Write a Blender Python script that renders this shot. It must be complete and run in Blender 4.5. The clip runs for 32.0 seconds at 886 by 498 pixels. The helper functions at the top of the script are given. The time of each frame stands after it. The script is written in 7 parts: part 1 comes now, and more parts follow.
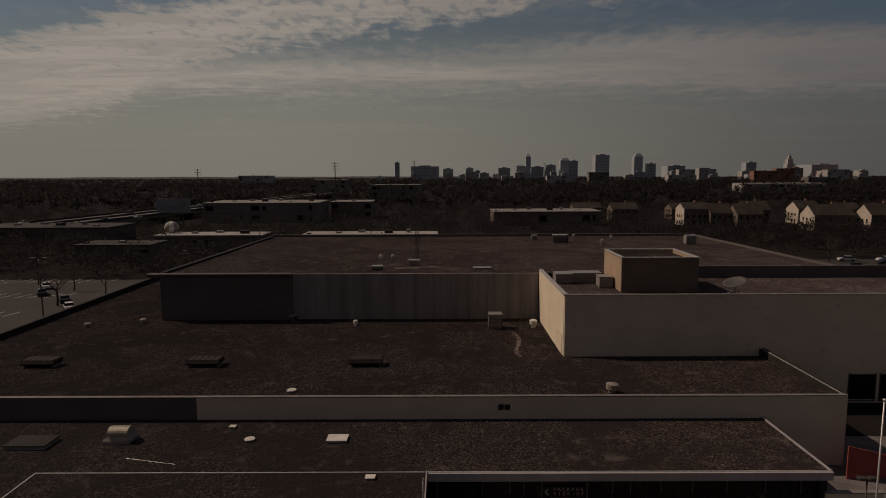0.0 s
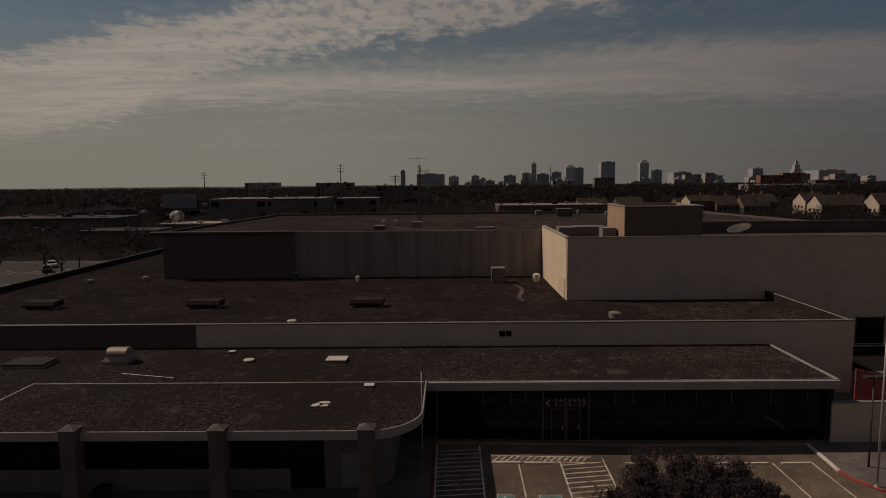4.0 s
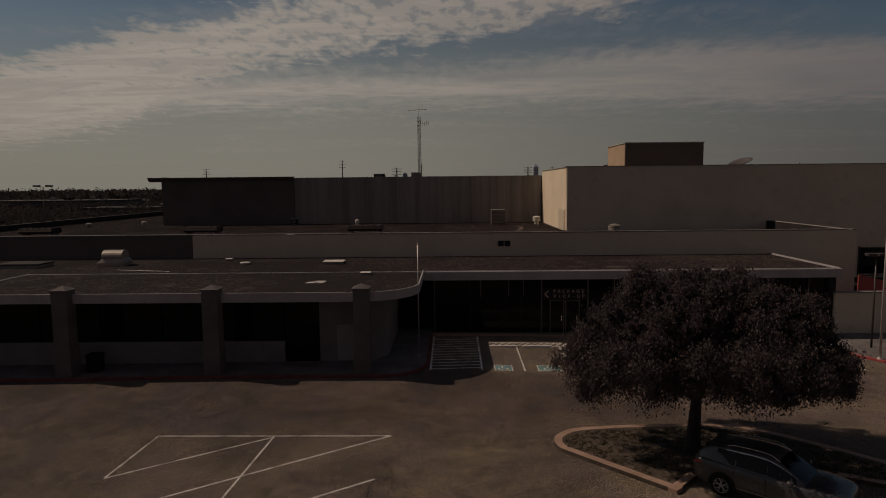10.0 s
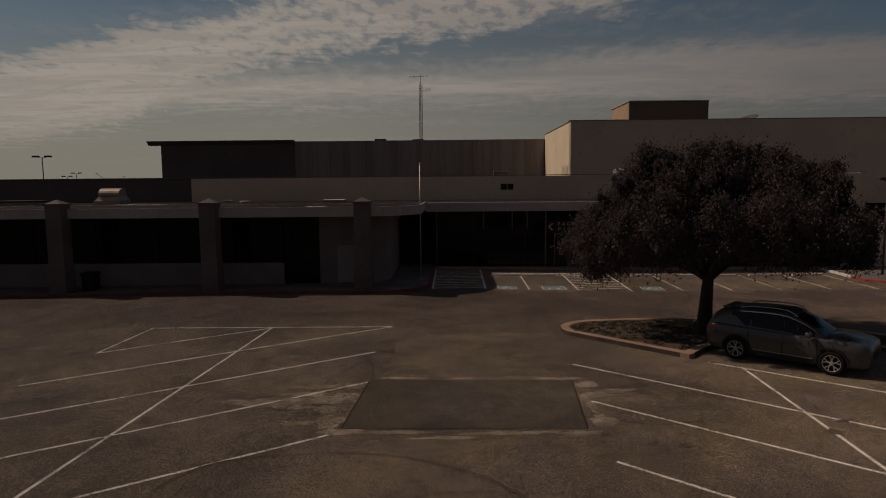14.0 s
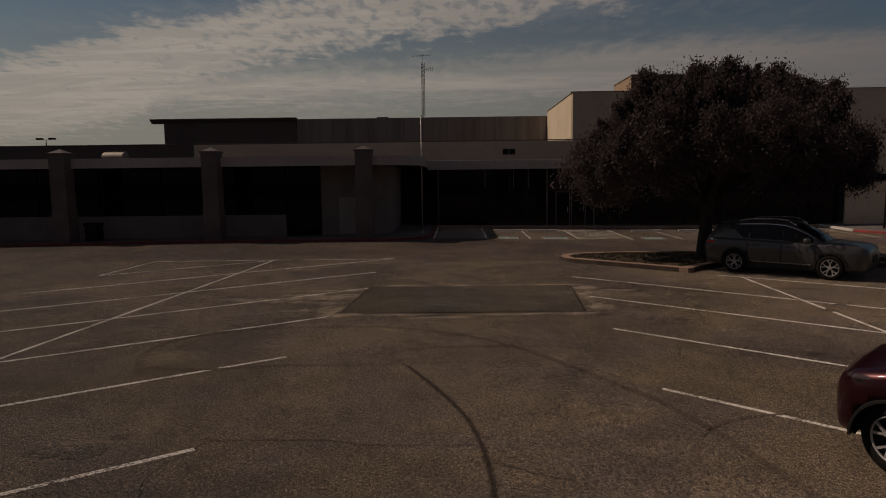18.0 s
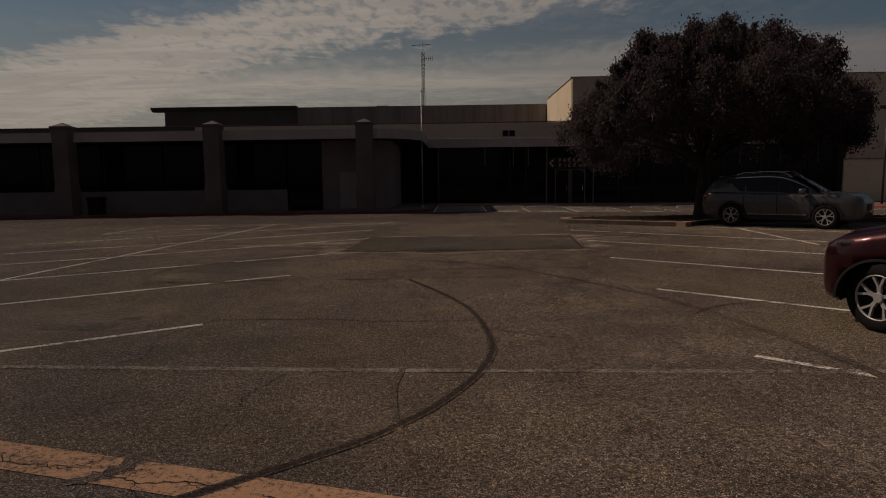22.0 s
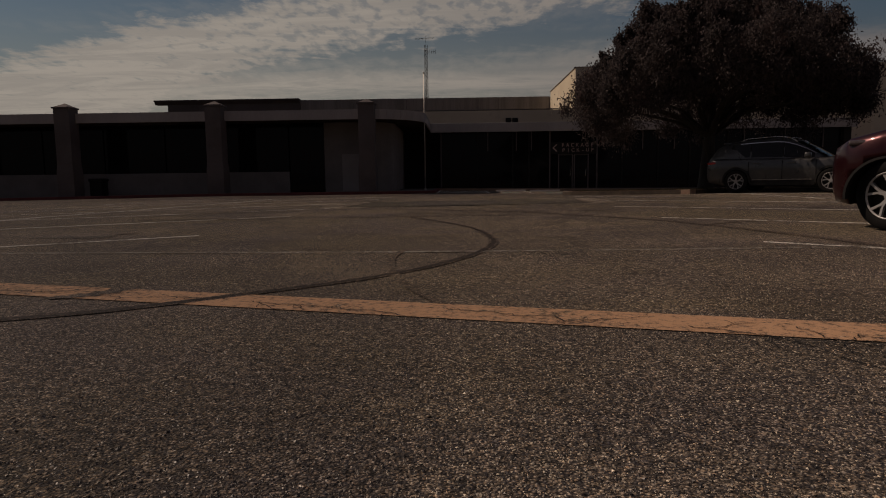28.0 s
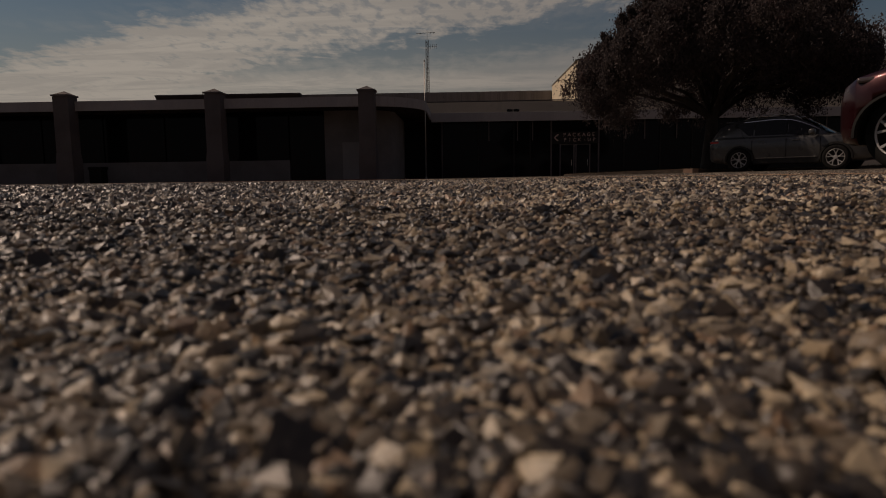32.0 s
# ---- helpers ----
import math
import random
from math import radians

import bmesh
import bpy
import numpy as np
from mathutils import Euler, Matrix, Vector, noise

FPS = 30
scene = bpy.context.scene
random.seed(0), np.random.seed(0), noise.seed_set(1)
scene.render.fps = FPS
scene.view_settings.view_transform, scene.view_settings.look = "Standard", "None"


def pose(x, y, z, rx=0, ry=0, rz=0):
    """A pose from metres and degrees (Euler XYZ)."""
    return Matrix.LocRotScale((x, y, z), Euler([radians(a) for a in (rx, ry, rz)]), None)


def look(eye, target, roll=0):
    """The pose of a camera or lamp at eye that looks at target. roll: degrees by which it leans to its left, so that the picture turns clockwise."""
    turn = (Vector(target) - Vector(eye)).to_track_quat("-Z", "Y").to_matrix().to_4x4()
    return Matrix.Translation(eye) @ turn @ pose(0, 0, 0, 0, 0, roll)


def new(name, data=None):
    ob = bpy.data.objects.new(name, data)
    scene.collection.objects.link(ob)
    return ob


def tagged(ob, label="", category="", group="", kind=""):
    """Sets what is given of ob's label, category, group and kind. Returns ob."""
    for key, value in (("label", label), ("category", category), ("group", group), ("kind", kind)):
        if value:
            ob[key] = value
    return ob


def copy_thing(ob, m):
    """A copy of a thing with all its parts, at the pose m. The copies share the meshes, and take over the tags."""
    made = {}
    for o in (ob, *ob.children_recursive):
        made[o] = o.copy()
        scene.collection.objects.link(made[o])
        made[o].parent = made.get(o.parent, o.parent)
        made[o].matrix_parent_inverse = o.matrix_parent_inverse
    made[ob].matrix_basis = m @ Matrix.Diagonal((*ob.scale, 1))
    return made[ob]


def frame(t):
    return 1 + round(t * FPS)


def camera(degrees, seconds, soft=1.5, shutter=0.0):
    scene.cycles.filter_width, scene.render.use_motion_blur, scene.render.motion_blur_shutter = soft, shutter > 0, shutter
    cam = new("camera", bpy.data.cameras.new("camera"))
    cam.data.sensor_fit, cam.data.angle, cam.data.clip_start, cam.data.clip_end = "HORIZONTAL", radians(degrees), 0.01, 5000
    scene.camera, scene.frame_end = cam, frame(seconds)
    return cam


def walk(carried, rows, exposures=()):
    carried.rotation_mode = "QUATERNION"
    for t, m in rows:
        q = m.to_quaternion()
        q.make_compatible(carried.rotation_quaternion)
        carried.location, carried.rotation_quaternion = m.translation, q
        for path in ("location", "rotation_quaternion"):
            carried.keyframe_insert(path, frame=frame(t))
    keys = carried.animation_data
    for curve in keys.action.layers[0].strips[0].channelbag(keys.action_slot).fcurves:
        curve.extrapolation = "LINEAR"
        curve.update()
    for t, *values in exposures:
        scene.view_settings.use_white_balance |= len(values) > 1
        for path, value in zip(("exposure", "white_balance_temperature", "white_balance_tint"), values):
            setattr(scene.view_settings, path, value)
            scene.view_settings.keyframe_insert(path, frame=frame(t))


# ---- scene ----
import functools
import itertools

EXPO = -1.4
KELVIN = 7150
TINT = 25
SUN_POWER = 5.0
SKY_STRENGTH = 0.10
SKY_TINT = (0.49, 0.63, 0.61)
CLOUD_L, CLOUD_R, CLOUD_D = (7.8, 7.85, 6.75), (3.4, 3.25, 3.1), (3.8, 4.05, 3.85)
HAZE_L, HAZE_R = (4.7, 5.05, 4.3), (1.95, 2.12, 2.05)
CLOUD_B = (1.78, 1.54, 1.72)

# ---- camera and its walk ----
cam = camera(70, 32.0, soft=1.0)
# a small drone lens: only the last hand's breadth of ground goes soft
cam.data.dof.use_dof, cam.data.dof.focus_distance, cam.data.dof.aperture_fstop = True, 2.5, 18.5
# seconds, x, y, z, degrees down, degrees to the right, degrees of lean
PATH = [
    (0, -0.642, 1.009, 26.024, 7.096, -0.086, -0.221),
    (0.5, -0.646, 1.010, 25.046, 6.979, -0.179, -0.314),
    (1, -0.598, 0.965, 24.069, 6.874, -0.246, -0.366),
    (1.5, -0.487, 0.862, 23.111, 6.765, -0.290, -0.391),
    (2, -0.370, 0.810, 22.193, 6.636, -0.327, -0.408),
    (2.5, -0.293, 0.742, 21.282, 6.507, -0.390, -0.430),
    (3, -0.242, 0.665, 20.378, 6.400, -0.484, -0.463),
    (3.5, -0.211, 0.599, 19.548, 6.327, -0.571, -0.497),
    (5.5, -0.069, 0.171, 16.435, 5.952, -0.751, -0.631),
    (6, -0.065, 0.131, 15.739, 5.903, -0.750, -0.643),
    (6.5, -0.096, 0.065, 15.075, 5.862, -0.741, -0.639),
    (7, -0.124, 0.043, 14.403, 5.823, -0.727, -0.638),
    (7.5, -0.120, -0.004, 13.700, 5.778, -0.712, -0.643),
    (8, -0.136, -0.073, 12.998, 5.743, -0.705, -0.641),
    (8.5, -0.123, -0.040, 12.338, 5.738, -0.719, -0.638),
    (9, -0.085, 0.028, 11.737, 5.754, -0.753, -0.633),
    (9.5, 0.010, -0.002, 11.133, 5.766, -0.796, -0.605),
    (10, 0.101, 0.025, 10.529, 5.784, -0.834, -0.577),
    (10.5, 0.145, 0.027, 9.940, 5.806, -0.861, -0.579),
    (11, 0.198, 0.049, 9.353, 5.817, -0.883, -0.590),
    (11.5, 0.192, 0.071, 8.757, 5.832, -0.895, -0.588),
    (12, 0.208, 0.117, 8.143, 5.855, -0.887, -0.564),
    (12.5, 0.169, 0.214, 7.550, 5.868, -0.883, -0.529),
    (13, 0.088, 0.253, 6.973, 5.875, -0.906, -0.511),
    (13.5, -0.014, 0.305, 6.382, 5.896, -0.926, -0.512),
    (14, -0.044, 0.320, 5.810, 5.934, -0.921, -0.508),
    (14.5, -0.024, 0.265, 5.300, 5.996, -0.891, -0.490),
    (16.5, -0.128, -0.108, 3.842, 6.161, -1.239, -0.693),
    (17, -0.124, -0.159, 3.588, 6.165, -1.272, -0.668),
    (17.5, -0.041, -0.143, 3.371, 6.190, -1.286, -0.660),
    (18, 0.059, -0.062, 3.163, 6.232, -1.235, -0.642),
    (18.5, 0.162, -0.039, 2.967, 6.283, -1.166, -0.628),
    (19, 0.256, -0.047, 2.776, 6.350, -1.136, -0.621),
    (19.5, 0.294, -0.034, 2.601, 6.422, -1.136, -0.601),
    (20, 0.311, -0.046, 2.409, 6.445, -1.151, -0.587),
    (20.5, 0.253, -0.116, 2.227, 6.432, -1.166, -0.601),
    (21, 0.155, -0.352, 2.019, 6.425, -1.172, -0.632),
    (21.5, 0.076, -0.473, 1.851, 6.405, -1.201, -0.670),
    (22, 0.053, -0.469, 1.758, 6.386, -1.257, -0.709),
    (22.5, 0.070, -0.411, 1.656, 6.391, -1.300, -0.745),
    (23, 0.150, -0.381, 1.566, 6.391, -1.318, -0.780),
    (23.5, 0.230, -0.342, 1.472, 6.369, -1.333, -0.802),
    (24, 0.249, -0.353, 1.362, 6.356, -1.363, -0.789),
    (24.5, 0.250, -0.350, 1.269, 6.359, -1.411, -0.760),
    (25, 0.233, -0.371, 1.183, 6.351, -1.458, -0.740),
    (25.5, 0.233, -0.394, 1.091, 6.333, -1.477, -0.729),
    (27.5, 0.102, -0.471, 0.741, 6.327, -1.532, -0.692),
    (28, 0.071, -0.447, 0.649, 6.309, -1.542, -0.707),
    (28.5, 0.050, -0.422, 0.550, 6.304, -1.553, -0.720),
    (29, 0.054, -0.416, 0.454, 6.304, -1.573, -0.716),
    (29.5, 0.058, -0.414, 0.372, 6.311, -1.601, -0.709),
    (30, 0.049, -0.403, 0.280, 6.315, -1.626, -0.721),
    (30.5, 0.043, -0.374, 0.190, 6.300, -1.640, -0.745),
    (31, 0.076, -0.347, 0.103, 6.287, -1.656, -0.764),
    (31.5, 0.094, -0.341, 0.044, 6.314, -1.680, -0.768),
    (32, 0.110, -0.334, 0.010, 6.381, -1.701, -0.764),
]



def aim(x, y, z, down, right, lean):
    return pose(x, y, z, 90 - down, 0, -right) @ pose(0, 0, 0, 0, 0, lean)


walk(cam, [(row[0], aim(*row[1:])) for row in PATH], exposures=[(0.0, EXPO, KELVIN, TINT), (32.0, EXPO, KELVIN, TINT)])

# ---- sky and sun ----
SUN_TO = Vector((-0.93, 0.29, 1.0)).normalized()


def link(nt, a, b):
    nt.links.new(a, b)


def math_node(nt, op, a, b=None, c=None, clamp=False):
    n = nt.nodes.new("ShaderNodeMath")
    n.operation, n.use_clamp = op, clamp
    for i, v in enumerate((a, b, c)):
        if v is None:
            continue
        if isinstance(v, (int, float)):
            n.inputs[i].default_value = v
        else:
            nt.links.new(v, n.inputs[i])
    return n.outputs[0]


def mix_col(nt, fac, a, b, blend="MIX"):
    n = nt.nodes.new("ShaderNodeMix")
    n.data_type, n.blend_type = "RGBA", blend
    for sock, v in ((n.inputs[0], fac), (n.inputs[6], a), (n.inputs[7], b)):
        if isinstance(v, (int, float)):
            sock.default_value = v
        elif isinstance(v, tuple):
            sock.default_value = (*v[:3], 1)
        else:
            nt.links.new(v, sock)
    return n.outputs[2]


def noise_node(nt, vec, scale, detail=4, rough=0.55, dist=0.0):
    n = nt.nodes.new("ShaderNodeTexNoise")
    n.inputs["Scale"].default_value, n.inputs["Detail"].default_value = scale, detail
    n.inputs["Roughness"].default_value, n.inputs["Distortion"].default_value = rough, dist
    if vec is not None:
        nt.links.new(vec, n.inputs["Vector"])
    return n.outputs["Fac"]


def span(nt, v, lo, hi, a=0.0, b=1.0):
    n = nt.nodes.new("ShaderNodeMapRange")
    n.interpolation_type = "SMOOTHSTEP"
    for i, w in ((1, lo), (2, hi), (3, a), (4, b)):
        n.inputs[i].default_value = w
    nt.links.new(v, n.inputs[0])
    return n.outputs[0]


def make_sky():
    world = bpy.data.worlds.new("sky")
    scene.world = world
    world.use_nodes = True
    nt = world.node_tree
    nt.nodes.clear()
    out, bg = nt.nodes.new("ShaderNodeOutputWorld"), nt.nodes.new("ShaderNodeBackground")
    sky = nt.nodes.new("ShaderNodeTexSky")
    sky.sky_type, sky.sun_disc = "NISHITA", False
    sky.sun_elevation = math.asin(SUN_TO.z)
    sky.sun_rotation = math.atan2(SUN_TO.x, SUN_TO.y)
    sky.air_density, sky.dust_density, sky.altitude = 1.0, 1.6, 150
    tc = nt.nodes.new("ShaderNodeTexCoord")
    sep = nt.nodes.new("ShaderNodeSeparateXYZ")
    link(nt, tc.outputs["Generated"], sep.inputs[0])
    x, y, z = sep.outputs
    flat = math_node(nt, "MAXIMUM", y, 0.05)
    ahead = span(nt, y, -0.1, 0.45)
    ta, te = math_node(nt, "DIVIDE", x, flat), math_node(nt, "DIVIDE", z, flat)
    zz = math_node(nt, "ADD", math_node(nt, "MAXIMUM", z, 0.0), 0.07)
    comb = nt.nodes.new("ShaderNodeCombineXYZ")
    link(nt, math_node(nt, "DIVIDE", x, zz), comb.inputs[0])
    link(nt, math_node(nt, "DIVIDE", y, zz), comb.inputs[1])
    plane = comb.outputs[0]
    stretch = nt.nodes.new("ShaderNodeMapping")
    stretch.inputs["Rotation"].default_value = (0, 0, radians(-28))
    stretch.inputs["Scale"].default_value = (0.55, 1.5, 1.0)
    link(nt, plane, stretch.inputs[0])
    broad = noise_node(nt, stretch.outputs[0], 0.75, 6, 0.6, 0.5)
    puffy = nt.nodes.new("ShaderNodeMapping")
    puffy.inputs["Rotation"].default_value = (0, 0, radians(-10))
    puffy.inputs["Scale"].default_value = (1.0, 0.52, 1.0)
    link(nt, plane, puffy.inputs[0])
    ripple = noise_node(nt, puffy.outputs[0], 8.5, 5, 0.6, 0.3)
    puff = noise_node(nt, puffy.outputs[0], 13.0, 3, 0.55, 0.15)
    wisp = noise_node(nt, stretch.outputs[0], 2.2, 7, 0.65, 1.2)
    soft_n = noise_node(nt, stretch.outputs[0], 1.0, 3, 0.5, 0.4)
    wob = math_node(nt, "ADD", math_node(nt, "MULTIPLY", math_node(nt, "SUBTRACT", wisp, 0.5), 0.10), math_node(nt, "MULTIPLY", math_node(nt, "SUBTRACT", ripple, 0.5), 0.085))
    # main bank of small high clouds, rising to the right, its lower left end melting into the veil
    hi = math_node(nt, "ADD", math_node(nt, "SUBTRACT", te, math_node(nt, "MULTIPLY_ADD", ta, 0.20, 0.337)), wob)
    lo = math_node(nt, "SUBTRACT", te, math_node(nt, "MULTIPLY_ADD", ta, 0.14, 0.226))
    lo = math_node(nt, "SUBTRACT", math_node(nt, "ADD", lo, span(nt, ta, -0.28, -0.55, 0.0, 0.06)), wob)
    m1 = math_node(nt, "MULTIPLY", span(nt, hi, 0.012, -0.022), span(nt, lo, -0.014, 0.020))
    m1 = math_node(nt, "MULTIPLY", m1, span(nt, math_node(nt, "ADD", puff, span(nt, ta, -0.2, -0.6, 0.0, 0.12)), 0.36, 0.54, 0.55, 1.0))
    m1 = math_node(nt, "MULTIPLY", m1, span(nt, math_node(nt, "ADD", ta, wob), 0.34, 0.22))
    # smooth veil under it, thicker to the right
    c2 = span(nt, ta, -0.1, 0.5, 0.148, 0.168)
    h2 = span(nt, ta, -0.1, 0.5, 0.028, 0.050)
    d2 = math_node(nt, "ABSOLUTE", math_node(nt, "ADD", math_node(nt, "SUBTRACT", te, c2), math_node(nt, "MULTIPLY", wob, 0.55)))
    m2 = math_node(nt, "MULTIPLY", span(nt, math_node(nt, "SUBTRACT", d2, h2), 0.020, -0.030), math_node(nt, "MULTIPLY", span(nt, soft_n, 0.30, 0.62, 0.55, 0.95), span(nt, wisp, 0.3, 0.7, 0.82, 1.0)))
    # loose streaks everywhere else
    m3 = math_node(nt, "MULTIPLY", span(nt, broad, 0.45, 0.75), span(nt, ripple, 0.35, 0.65))
    m3 = math_node(nt, "MULTIPLY", m3, math_node(nt, "MULTIPLY_ADD", ahead, 0.28, 0.1))
    bank = math_node(nt, "MULTIPLY", math_node(nt, "MAXIMUM", m1, m2), ahead)
    mask = math_node(nt, "MAXIMUM", bank, m3)
    side = span(nt, ta, -0.35, 0.8)
    cloud = mix_col(nt, side, CLOUD_L, CLOUD_R)
    cloud = mix_col(nt, span(nt, wisp, 0.62, 0.38, 0.0, 0.35), cloud, CLOUD_D)
    haze = mix_col(nt, side, HAZE_L, HAZE_R)
    blue = mix_col(nt, 1.0, sky.outputs[0], SKY_TINT, "MULTIPLY")
    low = math_node(nt, "MULTIPLY", span(nt, te, 0.32, 0.03, 0.0, 0.92), ahead)
    # thin high cloud over the rest of the sky
    veil = math_node(nt, "MULTIPLY", span(nt, y, 0.45, -0.1, 0.0, 0.75), span(nt, broad, 0.3, 0.7, 0.75, 1.0))
    blue = mix_col(nt, veil, blue, CLOUD_B)
    base = mix_col(nt, low, blue, haze)
    sky_all = mix_col(nt, math_node(nt, "MULTIPLY", mask, span(nt, z, 0.0, 0.11, 0.25, 0.9)), base, cloud)
    link(nt, sky_all, bg.inputs[0])
    bg.inputs[1].default_value = SKY_STRENGTH
    link(nt, bg.outputs[0], out.inputs[0])


make_sky()
sun_data = bpy.data.lights.new("sun", "SUN")
sun_data.energy, sun_data.angle, sun_data.color = SUN_POWER, radians(0.53), (1.0, 0.86, 0.68)
sun = new("sun", sun_data)
sun.matrix_world = look((0, 0, 60), Vector((0, 0, 60)) - SUN_TO)

# ---- materials ----


def stuff_mat(name):
    m = bpy.data.materials.new(name)
    m.use_nodes = True
    nt = m.node_tree
    b = nt.nodes["Principled BSDF"]
    geo = nt.nodes.new("ShaderNodeNewGeometry")
    return m, nt, b, geo.outputs["Position"]


def bump(nt, b, height, strength, dist):
    n = nt.nodes.new("ShaderNodeBump")
    n.inputs["Strength"].default_value, n.inputs["Distance"].default_value = strength, dist
    link(nt, height, n.inputs["Height"])
    link(nt, n.outputs[0], b.inputs["Normal"])


def surface(name, c1, c2, rough=0.8, big=0.6, fine=25.0, metal=0.0, bumps=0.3, depth=0.004, c3=None, spec=0.4, stretch=None, vary=0.0):
    """A plain painted, stone or metal surface with stains at two scales."""
    m, nt, b, pos = stuff_mat(name)
    if stretch:
        mp = nt.nodes.new("ShaderNodeMapping")
        mp.inputs["Scale"].default_value = stretch
        link(nt, pos, mp.inputs[0])
        pos = mp.outputs[0]
    n1, n2 = noise_node(nt, pos, big, 5, 0.6), noise_node(nt, pos, fine, 4, 0.6)
    f = math_node(nt, "ADD", math_node(nt, "MULTIPLY", n1, 0.7), math_node(nt, "MULTIPLY", n2, 0.3))
    col = mix_col(nt, span(nt, f, 0.36, 0.64), c1, c2)
    if c3:
        col = mix_col(nt, span(nt, noise_node(nt, pos, big * 3.1, 6, 0.65), 0.56, 0.72, 0, 0.7), col, c3)
    if vary:
        info = nt.nodes.new("ShaderNodeObjectInfo")
        hs = nt.nodes.new("ShaderNodeHueSaturation")
        link(nt, math_node(nt, "MULTIPLY_ADD", info.outputs["Random"], 2 * vary, 1 - vary), hs.inputs["Value"])
        link(nt, col, hs.inputs["Color"])
        col = hs.outputs[0]
    link(nt, col, b.inputs["Base Color"])
    b.inputs["Metallic"].default_value = metal
    b.inputs["Diffuse Roughness"].default_value = 0.25
    b.inputs["Specular IOR Level"].default_value = spec
    link(nt, math_node(nt, "MULTIPLY_ADD", n2, 0.2, rough - 0.1, clamp=True), b.inputs["Roughness"])
    if bumps:
        bump(nt, b, n2, bumps, depth)
    return m


def asphalt(name, tone=1.0, warm=1.0, crack=1.0, worn=None, cells=0.42):
    """Chip-sealed asphalt: bound stones of mixed colour, stains, cracks; worn: a paint colour rubbed through."""
    tone *= 1.52
    m, nt, b, pos = stuff_mat(name)
    vor = nt.nodes.new("ShaderNodeTexVoronoi")
    vor.inputs["Scale"].default_value = 130
    link(nt, pos, vor.inputs["Vector"])
    sep = nt.nodes.new("ShaderNodeSeparateColor")
    link(nt, vor.outputs["Color"], sep.inputs[0])
    ramp = nt.nodes.new("ShaderNodeValToRGB")
    cr = ramp.color_ramp
    cr.elements[0].position, cr.elements[0].color = 0.0, (0.045 * tone, 0.043 * tone, 0.045 * tone, 1)
    cr.elements[1].position, cr.elements[1].color = 1.0, (0.43 * tone, 0.37 * tone, 0.28 * tone, 1)
    for p, c in ((0.35, (0.094, 0.082, 0.068)), (0.6, (0.180 * warm, 0.146, 0.104)), (0.82, (0.265 * warm, 0.20, 0.132))):
        e = cr.elements.new(p)
        e.color = (*[v * tone for v in c], 1)
    link(nt, sep.outputs[0], ramp.inputs[0])
    # the strip before the orange band is an older, greyer pour
    at = nt.nodes.new("ShaderNodeSeparateXYZ")
    link(nt, pos, at.inputs[0])
    side = math_node(nt, "ADD", at.outputs[1], math_node(nt, "MULTIPLY", at.outputs[0], 0.276))
    old = span(nt, side, 2.75, 2.45, 0.0, 0.8)
    grey = mix_col(nt, old, ramp.outputs[0], mix_col(nt, 1.0, ramp.outputs[0], (0.97, 1.0, 1.06), "MULTIPLY"))
    gap = span(nt, vor.outputs["Distance"], 0.25, 0.75)
    col = mix_col(nt, math_node(nt, "MULTIPLY", gap, 0.8), grey, (0.03, 0.028, 0.027))
    large, mid = noise_node(nt, pos, 0.16, 5, 0.6, 0.6), noise_node(nt, pos, 1.3, 6, 0.68)
    shade = math_node(nt, "MULTIPLY", span(nt, large, 0.34, 0.66, 0.72, 1.22), span(nt, mid, 0.3, 0.7, 0.82, 1.14))
    shade = math_node(nt, "MULTIPLY", shade, span(nt, noise_node(nt, pos, 26, 3, 0.75), 0.36, 0.64, 0.56, 1.44))
    shade = math_node(nt, "MULTIPLY", shade, span(nt, noise_node(nt, pos, 75, 2, 0.7), 0.38, 0.62, 0.66, 1.34))
    # the drive aisle before the store is darker, with a ragged near edge
    lane = math_node(nt, "ADD", at.outputs[1], math_node(nt, "MULTIPLY", math_node(nt, "SUBTRACT", large, 0.5), 9.0))
    lane = math_node(nt, "MULTIPLY", span(nt, lane, 24.5, 28.5), span(nt, at.outputs[1], 36.5, 34.5))
    col = mix_col(nt, lane, col, mix_col(nt, 1.0, col, (0.74, 0.71, 0.76), "MULTIPLY"))
    vec = nt.nodes.new("ShaderNodeVectorMath")
    vec.operation = "SCALE"
    link(nt, col, vec.inputs[0])
    link(nt, shade, vec.inputs["Scale"])
    col = vec.outputs[0]
    # sun-bleached tan areas and cooler grey ones
    hue = noise_node(nt, pos, 0.33, 4, 0.62, 0.8)
    col = mix_col(nt, span(nt, hue, 0.35, 0.65), mix_col(nt, 1.0, col, (0.90, 0.88, 0.96), "MULTIPLY"), mix_col(nt, 1.0, col, (1.10, 1.06, 0.95), "MULTIPLY"))
    oil = math_node(nt, "MULTIPLY", span(nt, noise_node(nt, pos, 0.55, 3, 0.5), 0.66, 0.74), 0.45)
    col = mix_col(nt, oil, col, (0.035, 0.032, 0.03))
    warp = nt.nodes.new("ShaderNodeVectorMath")
    warp.operation = "ADD"
    nz = nt.nodes.new("ShaderNodeTexNoise")
    nz.inputs["Scale"].default_value, nz.inputs["Detail"].default_value = 2.2, 5
    link(nt, pos, nz.inputs["Vector"])
    sc = nt.nodes.new("ShaderNodeVectorMath")
    sc.operation = "SCALE"
    sc.inputs["Scale"].default_value = 0.55
    link(nt, nz.outputs["Color"], sc.inputs[0])
    link(nt, pos, warp.inputs[0])
    link(nt, sc.outputs[0], warp.inputs[1])
    edge = nt.nodes.new("ShaderNodeTexVoronoi")
